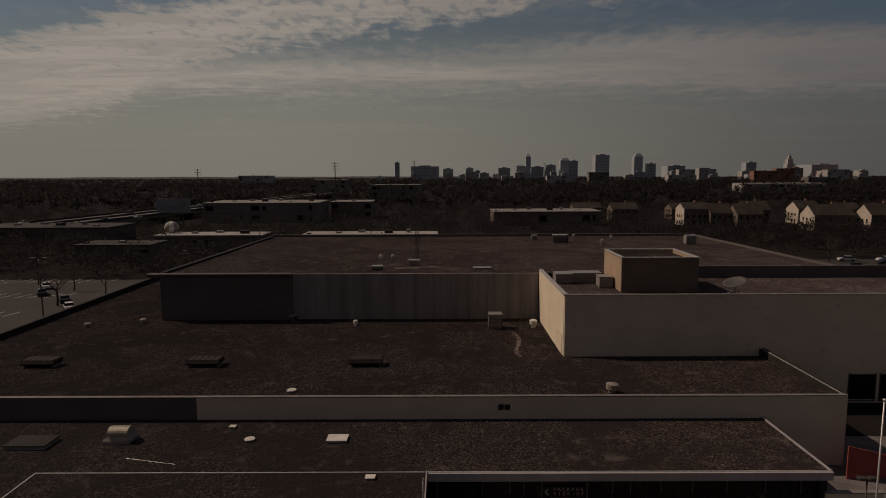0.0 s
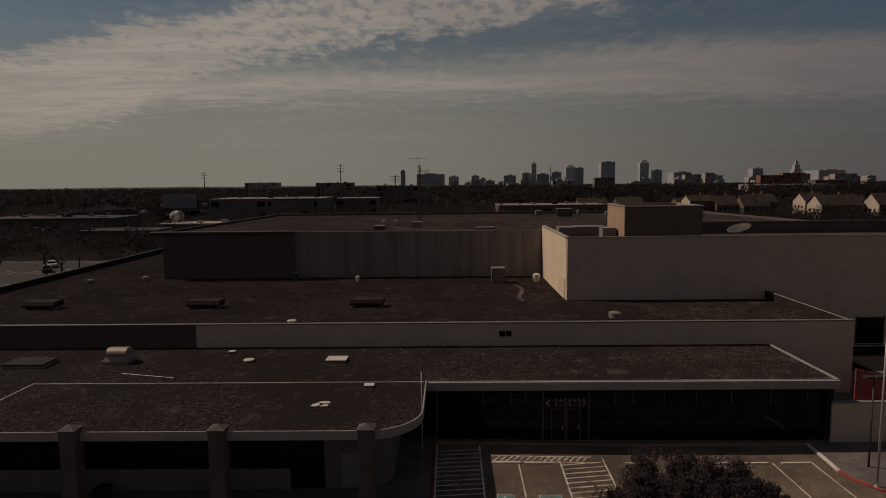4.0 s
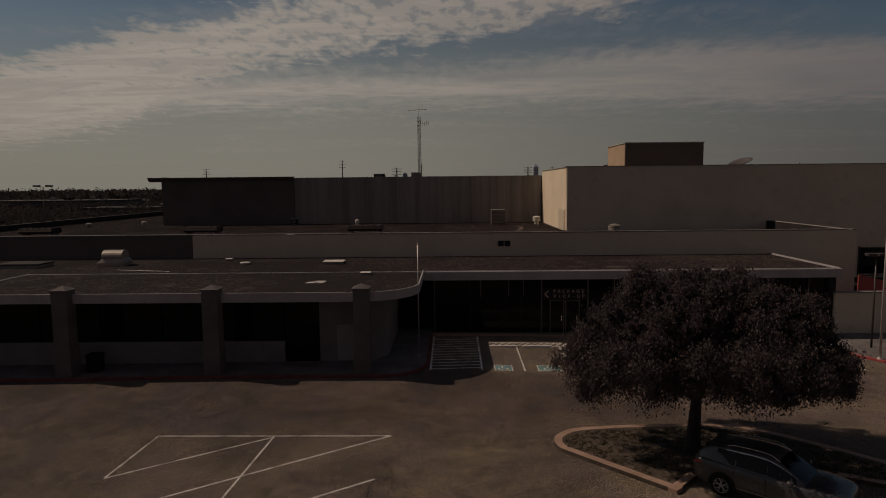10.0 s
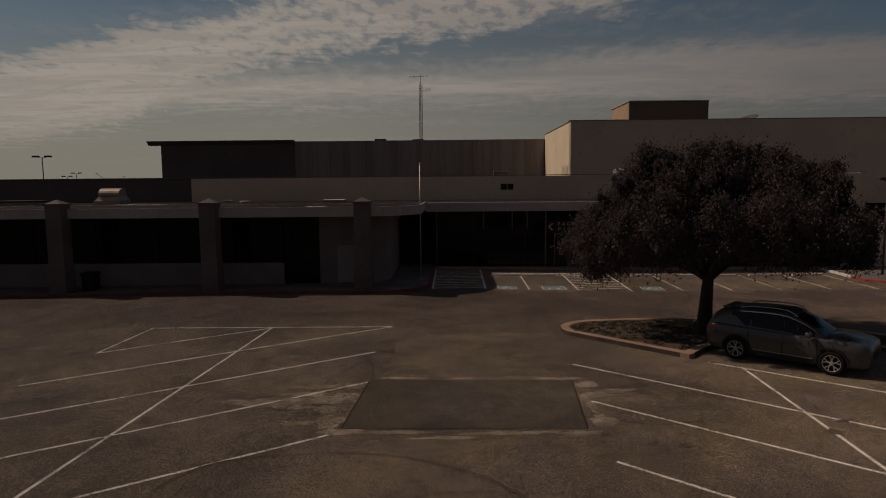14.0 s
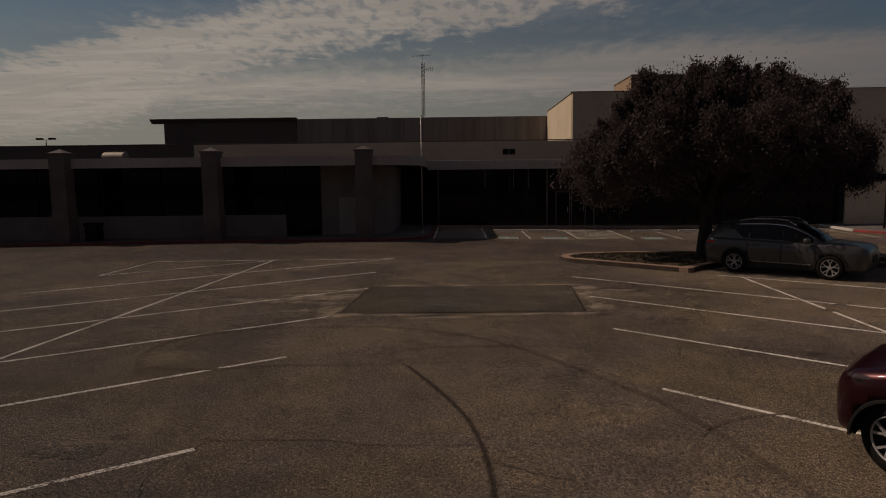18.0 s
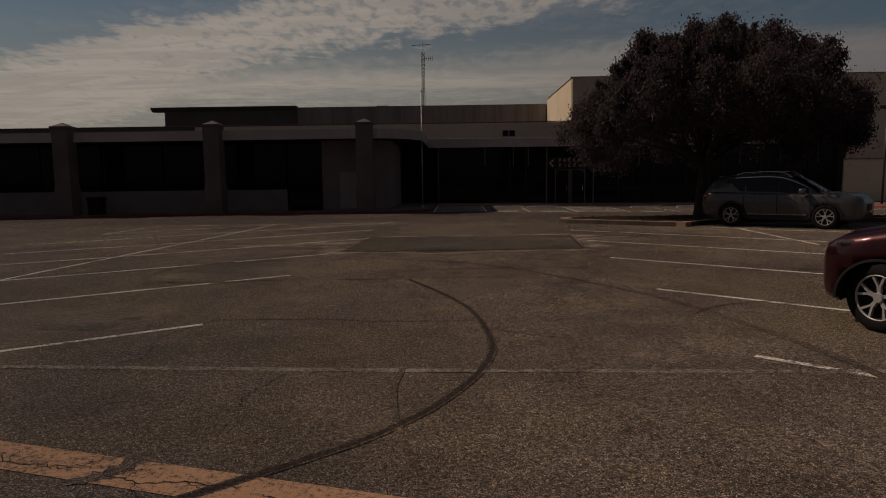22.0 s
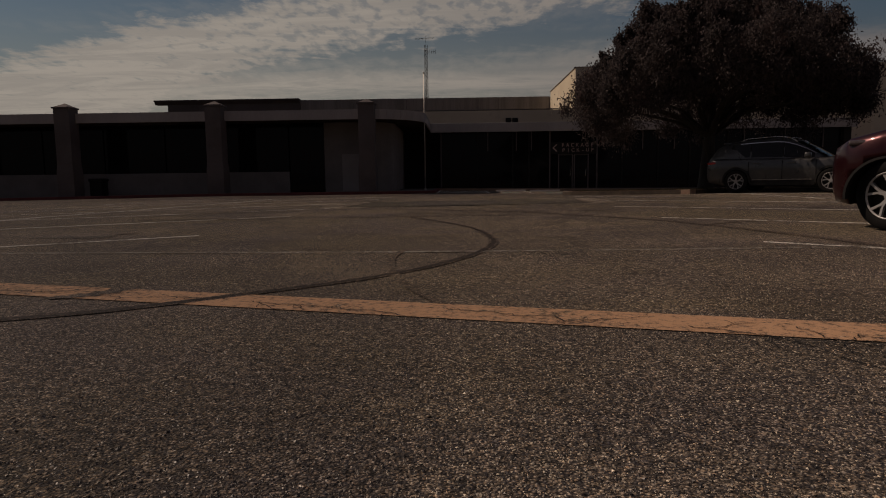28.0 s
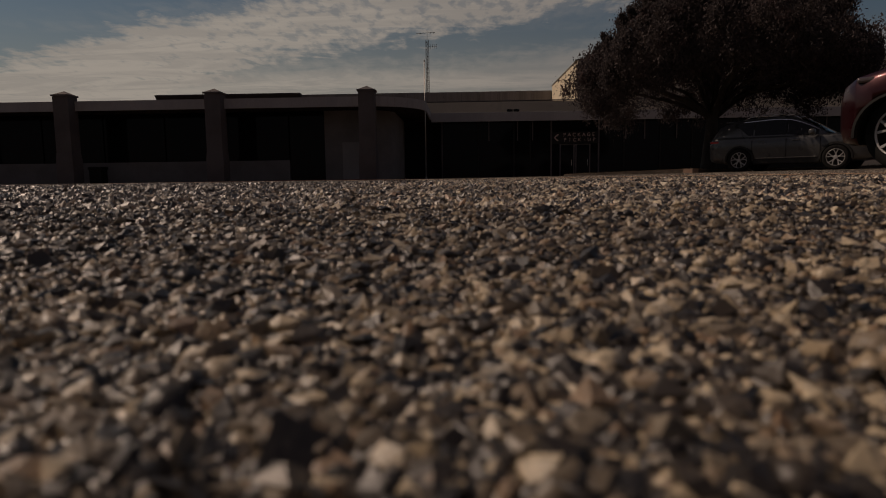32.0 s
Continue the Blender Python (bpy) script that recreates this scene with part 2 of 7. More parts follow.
    edge.feature = "DISTANCE_TO_EDGE"
    edge.inputs["Scale"].default_value = cells
    link(nt, warp.outputs[0], edge.inputs["Vector"])
    lines = span(nt, edge.outputs["Distance"], 0.02 * cells, 0.007 * cells)
    lines = math_node(nt, "MULTIPLY", lines, span(nt, noise_node(nt, pos, 0.22, 3), 0.52, 0.62, 0.0, 0.6 * crack))
    if worn:
        rub = span(nt, math_node(nt, "ADD", math_node(nt, "MULTIPLY", mid, 0.35), math_node(nt, "MULTIPLY", noise_node(nt, pos, 24, 4, 0.8), 0.65)), *worn[1])
        col = mix_col(nt, rub, col, worn[0])
    col = mix_col(nt, lines, col, (0.02, 0.019, 0.018))
    link(nt, col, b.inputs["Base Color"])
    b.inputs["Roughness"].default_value, b.inputs["Specular IOR Level"].default_value = 0.88, 0.2
    b.inputs["Diffuse Roughness"].default_value = 0.8
    h = math_node(nt, "SUBTRACT", math_node(nt, "MULTIPLY", vor.outputs["Distance"], -0.7), math_node(nt, "MULTIPLY", lines, 1.5))
    bump(nt, b, h, 1.0, 0.008)
    return m


def gravel(name, tone=1.0):
    """Loose roof gravel: mixed stones, thin places, pale drifts and damp stains."""
    m, nt, b, pos = stuff_mat(name)
    vor = nt.nodes.new("ShaderNodeTexVoronoi")
    vor.inputs["Scale"].default_value = 7.5
    link(nt, pos, vor.inputs["Vector"])
    sep = nt.nodes.new("ShaderNodeSeparateColor")
    link(nt, vor.outputs["Color"], sep.inputs[0])
    col = mix_col(nt, span(nt, sep.outputs[0], 0.25, 1.0), (0.030, 0.0235, 0.0205), (0.122, 0.095, 0.078))
    col = mix_col(nt, span(nt, sep.outputs[1], 0.90, 1.0, 0, 0.55), col, (0.36, 0.30, 0.245))
    big, mid = noise_node(nt, pos, 0.10, 5, 0.6, 0.8), noise_node(nt, pos, 0.55, 6, 0.7, 0.5)
    col = mix_col(nt, span(nt, big, 0.40, 0.60, 0.8, 0.0), col, (0.042, 0.032, 0.028))
    col = mix_col(nt, span(nt, mid, 0.54, 0.72, 0.0, 0.6), col, (0.22, 0.178, 0.14))
    col = mix_col(nt, 1.0, col, (tone * 0.98, tone * 0.98, tone * 1.09), "MULTIPLY")
    link(nt, col, b.inputs["Base Color"])
    b.inputs["Roughness"].default_value, b.inputs["Specular IOR Level"].default_value = 0.95, 0.12
    b.inputs["Diffuse Roughness"].default_value = 1.0
    h = math_node(nt, "ADD", math_node(nt, "MULTIPLY", vor.outputs["Distance"], -1.0), math_node(nt, "MULTIPLY", sep.outputs[2], 0.6))
    bump(nt, b, h, 1.0, 0.06)
    return m


def glass_dark(name, tint=(0.008, 0.008, 0.009), rough=0.06, spec=0.12):
    m, nt, b, pos = stuff_mat(name)
    b.inputs["Base Color"].default_value = (*tint, 1)
    b.inputs["Roughness"].default_value = rough
    b.inputs["Specular IOR Level"].default_value = spec
    n = noise_node(nt, pos, 0.9, 3)
    bump(nt, b, n, 0.05, 0.02)
    return m


def paint_car(name, c, flake=0.5):
    m, nt, b, pos = stuff_mat(name)
    b.inputs["Base Color"].default_value = (*c, 1)
    b.inputs["Metallic"].default_value = flake
    b.inputs["Roughness"].default_value = 0.32
    b.inputs["Coat Weight"].default_value, b.inputs["Coat Roughness"].default_value = 0.5, 0.05
    dust = noise_node(nt, pos, 3.0, 6, 0.7)
    link(nt, span(nt, dust, 0.3, 0.8, 0.26, 0.42), b.inputs["Roughness"])
    return m


M_ASPH = asphalt("asphalt_lot")
M_PATCH = asphalt("asphalt_patch", tone=0.68, warm=0.9, crack=0.25)
M_WHITE = asphalt("worn_white_paint", worn=((0.84, 0.82, 0.75), (0.42, 0.52)))
M_FAINT = asphalt("faint_white_paint", worn=((0.43, 0.42, 0.37), (0.43, 0.64)))
M_ORANGE = asphalt("worn_orange_paint", crack=6.0, worn=((0.61, 0.37, 0.222), (0.38, 0.54)), cells=1.6)
M_BLUE = asphalt("worn_blue_paint", worn=((0.16, 0.38, 0.38), (0.38, 0.56)))
M_RUBBER_MARK = asphalt("tyre_mark", tone=0.22, warm=1.25, crack=0.3)
M_RUBBER_TRACE = asphalt("trace_of_a_tyre_mark", tone=0.80, warm=1.05, crack=0.3)
M_RUBBER_FAINT = asphalt("faint_tyre_mark", tone=0.66, warm=1.08, crack=0.3)
M_BLEACH = asphalt("bleached_asphalt", crack=0.9, worn=((0.50, 0.43, 0.33), (0.44, 0.62)))
M_GROUND = surface("far_ground", (0.014, 0.012, 0.011), (0.024, 0.0205, 0.0185), 0.95, 0.012, 0.15, bumps=0, spec=0.05)
M_ROAD = surface("far_road", (0.11, 0.105, 0.1), (0.17, 0.16, 0.15), 0.9, 0.05, 1.0, bumps=0)
M_WALK = surface("walkway_concrete", (0.10, 0.093, 0.088), (0.165, 0.152, 0.142), 0.9, 0.7, 30, c3=(0.065, 0.058, 0.055))
M_CURB = surface("curb_concrete", (0.28, 0.185, 0.135), (0.38, 0.26, 0.195), 0.9, 1.5, 40, c3=(0.17, 0.10, 0.07))
M_CURB_RED = surface("red_painted_curb", (0.27, 0.045, 0.042), (0.38, 0.075, 0.066), 0.8, 2.0, 40, c3=(0.22, 0.09, 0.075))
# red curb darkened in its colour to deepen the shade under the arcade
M_CURB_RED_SHADE = surface("red_curb_shaded", (0.12, 0.032, 0.03), (0.19, 0.055, 0.05), 0.85, 2.0, 40, c3=(0.10, 0.06, 0.05))
M_CURB_WHITE = surface("white_painted_curb", (0.6, 0.58, 0.54), (0.72, 0.70, 0.66), 0.8, 2.0, 40, c3=(0.4, 0.38, 0.35))
M_ROOF = gravel("gravel_roof", 0.64)
M_ROOF_MID = gravel("gravel_roof_middle", 1.35)
M_ROOF_UP = gravel("pale_gravel_roof", 2.3)
M_TRAIL = gravel("pale_gravel_trail", 2.6)
M_FELT = surface("roofing_felt", (0.013, 0.011, 0.010), (0.024, 0.020, 0.018), 0.9, 0.6, 12)
M_ROOF_EDGE = surface("roof_metal_edge", (0.42, 0.40, 0.37), (0.55, 0.53, 0.5), 0.5, 1.0, 20, metal=0.3)
M_FASCIA = surface("fascia_grey", (0.30, 0.285, 0.285), (0.375, 0.355, 0.355), 0.8, 0.5, 15, stretch=(1, 1, 0.25))
M_PILLAR = surface("pillar_grey", (0.092, 0.080, 0.080), (0.125, 0.110, 0.110), 0.85, 0.8, 20)
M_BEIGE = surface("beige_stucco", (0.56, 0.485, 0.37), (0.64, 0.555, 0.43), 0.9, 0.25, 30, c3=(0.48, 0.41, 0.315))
# beige stucco made lighter: extra sunlight painted into the side wall
M_BEIGE_SUNLIT = surface("beige_stucco_sunlit", (0.70, 0.60, 0.44), (0.77, 0.67, 0.50), 0.9, 0.25, 30, c3=(0.62, 0.53, 0.40))
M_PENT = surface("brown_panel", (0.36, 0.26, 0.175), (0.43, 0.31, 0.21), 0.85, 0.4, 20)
# the same brown panel with shade put into its colour, for the penthouse front
M_PENT_SHADE = surface("brown_panel_shaded", (0.14, 0.108, 0.083), (0.18, 0.138, 0.106), 0.85, 0.4, 20)
M_DARKWALL = surface("dark_grey_wall", (0.100, 0.084, 0.080), (0.126, 0.107, 0.101), 0.85, 0.3, 20)
M_STAINED = surface("streaked_concrete", (0.20, 0.18, 0.168), (0.31, 0.28, 0.262), 0.9, 0.45, 8, stretch=(1.6, 1, 0.05), c3=(0.12, 0.11, 0.10))
M_KNEE = surface("light_render_wall", (0.17, 0.155, 0.15), (0.22, 0.202, 0.196), 0.85, 0.8, 20)
M_DOORP = surface("grey_door_paint", (0.27, 0.255, 0.245), (0.31, 0.295, 0.285), 0.6, 1.0, 20)
M_GLASS = glass_dark("storefront_glass")
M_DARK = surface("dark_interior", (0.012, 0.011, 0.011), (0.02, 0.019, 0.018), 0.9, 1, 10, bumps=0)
M_MULLION = surface("bronze_mullion", (0.05, 0.045, 0.04), (0.075, 0.068, 0.06), 0.5, 2, 30, metal=0.5, bumps=0)
M_WHITEMETAL = surface("white_metal", (0.62, 0.59, 0.53), (0.74, 0.71, 0.65), 0.5, 1.0, 20, c3=(0.45, 0.4, 0.33))
M_GALV = surface("galvanised_metal", (0.36, 0.34, 0.31), (0.48, 0.46, 0.43), 0.45, 1.0, 20, metal=0.6)
M_UNIT = surface("unit_grey", (0.20, 0.185, 0.165), (0.27, 0.25, 0.225), 0.7, 1.0, 20)
M_RUST = surface("rusty_brown_metal", (0.017, 0.009, 0.008), (0.030, 0.016, 0.014), 0.8, 1.2, 20, c3=(0.07, 0.05, 0.04))
M_DISH = surface("dish_grey_mesh", (0.085, 0.08, 0.074), (0.12, 0.112, 0.104), 0.6, 1.0, 20, metal=0.3)
M_POLE = surface("pole_aluminium", (0.5, 0.49, 0.47), (0.6, 0.58, 0.56), 0.45, 2, 30, metal=0.5)
M_POLE_DK = surface("pole_bronze", (0.06, 0.05, 0.045), (0.09, 0.08, 0.07), 0.5, 2, 30, metal=0.4)
M_REDTARP = surface("red_awning", (0.28, 0.055, 0.045), (0.35, 0.08, 0.066), 0.8, 0.8, 20)
M_SIGNTXT = surface("sign_lettering", (0.46, 0.34, 0.31), (0.56, 0.42, 0.38), 0.6, 2, 30, bumps=0)
M_MULCH = surface("island_soil", (0.045, 0.034, 0.026), (0.10, 0.078, 0.058), 0.95, 1.5, 40, bumps=1.0, depth=0.02)
M_BARK = surface("bark", (0.035, 0.03, 0.026), (0.075, 0.065, 0.055), 0.95, 3, 30, bumps=1.0, depth=0.02, stretch=(1, 1, 0.25))
M_TYRE = surface("tyre_rubber", (0.010, 0.010, 0.010), (0.017, 0.0165, 0.016), 0.9, 4, 60, bumps=0.2, spec=0.12)
M_ALLOY = surface("silver_alloy", (0.36, 0.355, 0.35), (0.46, 0.455, 0.45), 0.4, 2, 30, metal=0.35, bumps=0)
M_COPING = surface("dull_metal_coping", (0.17, 0.155, 0.145), (0.24, 0.22, 0.205), 0.6, 1.0, 20, metal=0.2)
M_CHROME = surface("bright_trim", (0.6, 0.6, 0.6), (0.7, 0.7, 0.7), 0.2, 2, 30, metal=1.0, bumps=0)
M_BLACKPL = surface("black_plastic", (0.012, 0.012, 0.012), (0.02, 0.0195, 0.019), 0.6, 4, 60, bumps=0.1, spec=0.2)
M_CARGLASS = glass_dark("car_glass", (0.006, 0.006, 0.007), 0.03, 0.3)
M_GREYCAR = paint_car("grey_car_paint", (0.057, 0.058, 0.060), 0.25)
M_REDCAR = paint_car("dark_red_car_paint", (0.034, 0.002, 0.0045), 0.6)

# ---- builders ----


def thing(name, label, category, group="", kind="", at=None):
    ob = tagged(new(name), label, category, group, kind)
    ob.empty_display_size = 0.2
    if at is not None:
        ob.matrix_world = at
    return ob


def mesh_of(name, bm, mat, smooth=False):
    me = bpy.data.meshes.new(name)
    if smooth:
        for fc in bm.faces:
            fc.smooth = True
    bm.to_mesh(me)
    bm.free()
    for m in mat if isinstance(mat, (list, tuple)) else (mat,):
        me.materials.append(m)
    return me


def part(name, bm, mat, parent, label="", smooth=False):
    ob = new(name, mesh_of(name, bm, mat, smooth))
    ob.parent = parent
    if label:
        ob["label"] = label
    return ob


def solo(name, bm, mat, label, category, group="", kind="", at=None, smooth=False):
    ob = tagged(new(name, mesh_of(name, bm, mat, smooth)), label, category, group, kind)
    if at is not None:
        ob.matrix_world = at
    return ob


def box(bm, x0, x1, y0, y1, z0, z1, bev=0.0):
    r = bmesh.ops.create_cube(bm, size=1.0, matrix=Matrix.Translation(((x0 + x1) / 2, (y0 + y1) / 2, (z0 + z1) / 2)) @ Matrix.Diagonal((x1 - x0, y1 - y0, z1 - z0, 1)))
    if bev:
        es = list({e for v in r["verts"] for e in v.link_edges})
        bmesh.ops.bevel(bm, geom=es, offset=bev, segments=2, profile=0.5, affect="EDGES")
    return bm


def boxm(x0, x1, y0, y1, z0, z1, bev=0.0):
    return box(bmesh.new(), x0, x1, y0, y1, z0, z1, bev)


def cyl(bm, a, b, r0, r1=None, n=12, caps=True):
    a, b = Vector(a), Vector(b)
    d = b - a
    m = Matrix.Translation((a + b) / 2) @ d.to_track_quat("Z", "Y").to_matrix().to_4x4()
    bmesh.ops.create_cone(bm, cap_ends=caps, segments=n, radius1=r0, radius2=r0 if r1 is None else r1, depth=d.length, matrix=m)
    return bm


def prism(pts, z0, z1, bm=None):
    """A slab over a flat outline; z0 and z1 may be functions of x and y."""
    bm = bm or bmesh.new()
    f0 = z0 if callable(z0) else (lambda x, y: z0)
    f1 = z1 if callable(z1) else (lambda x, y: z1)
    lo = [bm.verts.new((x, y, f0(x, y))) for x, y in pts]
    hi = [bm.verts.new((x, y, f1(x, y))) for x, y in pts]
    n = len(pts)
    bm.faces.new(hi)
    bm.faces.new(lo[::-1])
    for i in range(n):
        j = (i + 1) % n
        bm.faces.new((lo[i], lo[j], hi[j], hi[i]))
    bmesh.ops.recalc_face_normals(bm, faces=bm.faces)
    return bm


def gz(x, y):
    """Height of the ground: the lot falls to the left, dips towards the store, and is level behind it."""
    k = max(0.0, min(1.0, (y - 20.0) / 14.0))
    even = max(0.0, min(1.0, (y - 1.5) / 4.0)) if x > 0 else max(0.0, min(1.0, (y - 10.0) / 10.0))
    lot_z = 0.01 * max(-60.0, min(60.0, x)) * even
    # a shallow worn hollow where the flight ends
    lot_z -= 0.028 * math.exp(-((x - 0.1) ** 2 + (y + 0.33) ** 2) / 0.36)
    dip = -0.14 - 0.012 * (max(-2.0, min(13.5, x)) + 2.0) + 0.01 * max(-47.0, min(0.0, x + 13.0))
    # far beyond the store the plain falls away
    return (lot_z * (1 - k) + dip * k) * max(0.0, min(1.0, (60.0 - y) / 15.0)) - 0.0075 * max(0.0, y - 900.0)


def stroke(bm, pts, w, lift=0.004, closed=False):
    """A flat painted stripe through points on the ground."""
    ps = [Vector((p[0], p[1], 0)) for p in pts]
    rows = []
    for i, p in enumerate(ps):
        a, b = ps[max(i - 1, 0)], ps[min(i + 1, len(ps) - 1)]
        d = (b - a).normalized()
        nrm = Vector((-d.y, d.x, 0)) * w / 2
        rows.append([bm.verts.new((q.x, q.y, gz(q.x, q.y) + lift)) for q in (p + nrm, p - nrm)])
    for r, s in zip(rows, rows[1:]):
        bm.faces.new((r[1], s[1], s[0], r[0]))
    return bm


def curve_pts(pts, n=8):
    """Points of a smooth curve through pts."""
    out = []
    P = [Vector((*p, 0)) for p in pts]
    for i in range(len(P) - 1):
        a, b, c, d = P[max(i - 1, 0)], P[i], P[i + 1], P[min(i + 2, len(P) - 1)]
        for k in range(n):
            t = k / n
            q = 0.5 * (2 * b + (c - a) * t + (2 * a - 5 * b + 4 * c - d) * t * t + (3 * b - a - 3 * c + d) * t ** 3)
            out.append((q.x, q.y))
    return out + [tuple(pts[-1])]


def text_mesh(body, size, mat, parent, m, name="lettering", label="", extrude=0.006, align="CENTER"):
    cu = bpy.data.curves.new(name, "FONT")
    cu.body, cu.size, cu.extrude, cu.align_x, cu.align_y = body, size, extrude, align, "CENTER"
    tmp = bpy.data.objects.new("tmp", cu)
    scene.collection.objects.link(tmp)
    me = bpy.data.meshes.new_from_object(tmp.evaluated_get(bpy.context.evaluated_depsgraph_get()))
    bpy.data.objects.remove(tmp)
    me.materials.clear()
    me.materials.append(mat)
    ob = new(name, me)
    ob.parent, ob.matrix_world = parent, m
    if label:
        ob["label"] = label
    return ob


# ---- ground ----
def build_ground():
    xs = [-4800, -1500, -500, -200, -90, -60, -45, -30, -20, -13, -11, -9, -7, -5, -3.5, -2.6] + [-2 + 0.1 * i for i in range(43)] + [2.65 + 1.55 * i for i in range(8)] + [16, 18, 20, 23, 26, 30, 45, 60, 90, 200, 500, 1500, 4800]
    ys = [-4800, -1500, -400, -100, -40, -15, -5, -3] + [-2.2 + 0.1 * i for i in range(39)] + [2.5, 3.5, 4.5, 5.5, 7, 8.5, 10, 12.5, 15, 17.5] + [20 + 1.4 * i for i in range(11)] + [40, 45, 50, 55, 60, 80, 120, 200, 400, 900, 2000, 4800]
    bm = bmesh.new()
    grid = [[bm.verts.new((x, y, gz(x, y))) for x in xs] for y in ys]
    for r, s, y in zip(grid, grid[1:], ys):
        for i in range(len(xs) - 1):
            fc = bm.faces.new((r[i], r[i + 1], s[i + 1], s[i]))
            near = -90 <= xs[i] < 90 and -40 <= y < 45
            fc.material_index = 0 if near else 1
    solo("ground", bm, [M_ASPH, M_GROUND], "sheet of worn brown-grey asphalt and earth reaching the horizon", "ground", kind="structure")


build_ground()

# ---- the store: walls, roofs and canopies ----
store = thing("store_building", "low beige and grey department store with gravel roofs", "building")
Y_CAN, Y_B, Y_MID, Y_R, Y_L = 35.25, 44.05, 54.2, 69.3, 88.2


def wall(name, x0, x1, y0, y1, z0, z1, mat, label="", parent=None):
    return part(name, boxm(x0, x1, y0, y1, z0, z1), mat, parent or store, label)


# low front roof, canopy with a rounded corner
arc = [(-2.0 - 3.2 * (1 - math.cos(a)), Y_CAN + 3.2 - 3.2 * math.sin(a)) for a in [i * math.pi / 2 / 12 for i in range(13)]]
outline = [(-2.0, 44.3)] + arc + [(-70.0, Y_CAN), (-70.0, 44.3)]
part("canopy_roof", prism(outline, 4.07, 4.42), M_ROOF, store, "gravel-covered canopy roof")
rim = bmesh.new()
path = outline[:-2] + [(-70.0, Y_CAN)]
for (xa, ya), (xb, yb) in zip(path, path[1:]):
    d = Vector((xb - xa, yb - ya, 0)).normalized()
    nrm = Vector((-d.y, d.x, 0)) * 0.09
    q = [(xa, ya), (xb, yb), (xb + nrm.x, yb + nrm.y), (xa + nrm.x, ya + nrm.y)]
    lo = [rim.verts.new((x, y, 4.02)) for x, y in q]
    hi = [rim.verts.new((x, y, 4.56)) for x, y in q]
    rim.faces.new(hi), rim.faces.new(lo[::-1])
    for i in range(4):
        j = (i + 1) % 4
        rim.faces.new((lo[i], lo[j], hi[j], hi[i]))
bmesh.ops.recalc_face_normals(rim, faces=rim.faces)
part("fascia", rim, M_FASCIA, store, "light grey rounded fascia")
part("roof", boxm(-70, 27.1, 44.3, Y_MID, 4.05, 4.40), M_ROOF, store, "brown gravel low roof")
wall("fascia", -1.9, 27.2, Y_B - 0.1, Y_B + 0.12, 3.86, 4.46, M_FASCIA, "light grey fascia over the glazed front")
wall("fascia", 27.1, 27.22, Y_B + 0.13, Y_MID - 0.06, 3.86, 4.52, M_FASCIA)
wall("flashing", 34.3, 34.4, Y_MID + 0.31, Y_R - 0.02, 5.3, 6.33, M_FELT, "dark felt flashing inside the parapet")
wall("flashing", -55.99, -55.9, Y_MID + 0.31, 125, 5.2, 5.94, M_FELT)
for (x0, x1, y0, y1) in ((-30.1, -2.1, 44.2, 44.3), (-30.2, -30.1, 35.4, 44.3)):
    wall("edge_strip", x0, x1, y0, y1, 4.405, 4.47, M_ROOF_EDGE, "thin metal roof edge strip")
wall("edge_strip", -2.0, 27.1, Y_B + 0.13, Y_B + 0.20, 4.42, 4.50, M_ROOF_EDGE)

# middle block
wall("front_wall", -75, -22.3, Y_MID, Y_MID + 0.3, 0, 6.42, M_DARKWALL, "dark grey parapet wall")
wall("front_wall", -22.3, 34.5, Y_MID - 0.05, Y_MID + 0.3, 0, 6.36, M_BEIGE, "beige stucco parapet wall")
wall("coping", -75, 34.5, Y_MID - 0.08, Y_MID + 0.34, 6.42, 6.47, M_COPING, "metal coping")
mid = bmesh.new()
for y0, y1, za, zb in ((Y_MID + 0.3, 72, 6.1, 5.3), (72, 125, 5.3, 5.2)):
    vs = [mid.verts.new(p) for p in ((-56, y0, za), (34.4, y0, za), (34.4, y1, zb), (-56, y1, zb))]
    mid.faces.new(vs)
bmesh.ops.solidify(mid, geom=mid.faces[:], thickness=0.3)
part("roof", mid, M_ROOF_MID, store, "broad brown gravel roof")
wall("parapet", -56.4, -56, Y_MID + 0.3, 125, 0, 5.95, M_DARKWALL, "dark side parapet")
wall("coping", -56.5, -55.9, Y_MID + 0.4, 125, 5.95, 6.0, M_FELT)
wall("side_wall", 34.4, 34.75, Y_MID + 0.3, Y_R - 0.02, 0, 6.34, M_BEIGE, "beige side wall")
wall("coping", 34.42, 34.80, Y_MID + 0.4, Y_R - 0.03, 6.34, 6.37, M_FELT)
wall("edge_strip", 34.36, 34.415, Y_MID + 0.4, Y_R - 0.03, 6.335, 6.40, M_ROOF_EDGE)

# upper left block
wall("front_wall", -40.2, -21.8, Y_L - 0.35, Y_L + 0.3, 4.9, 11.6, M_DARKWALL, "dark grey upper wall")
lip = bmesh.new()
prof = ((-0.35, 11.3), (-0.9, 11.75), (-0.9, 11.88), (0.3, 11.88), (0.3, 11.3))
va = [lip.verts.new((-41.9, Y_L + y, z)) for y, z in prof]
vb = [lip.verts.new((-21.8, Y_L + y, z)) for y, z in prof]
lip.faces.new(va), lip.faces.new(vb[::-1])
for i in range(5):
    j = (i + 1) % 5
    lip.faces.new((va[i], vb[i], vb[j], va[j]))
bmesh.ops.recalc_face_normals(lip, faces=lip.faces)
part("cornice", lip, M_DARKWALL, store, "dark flared cornice")
x = -21.8
panels = 14
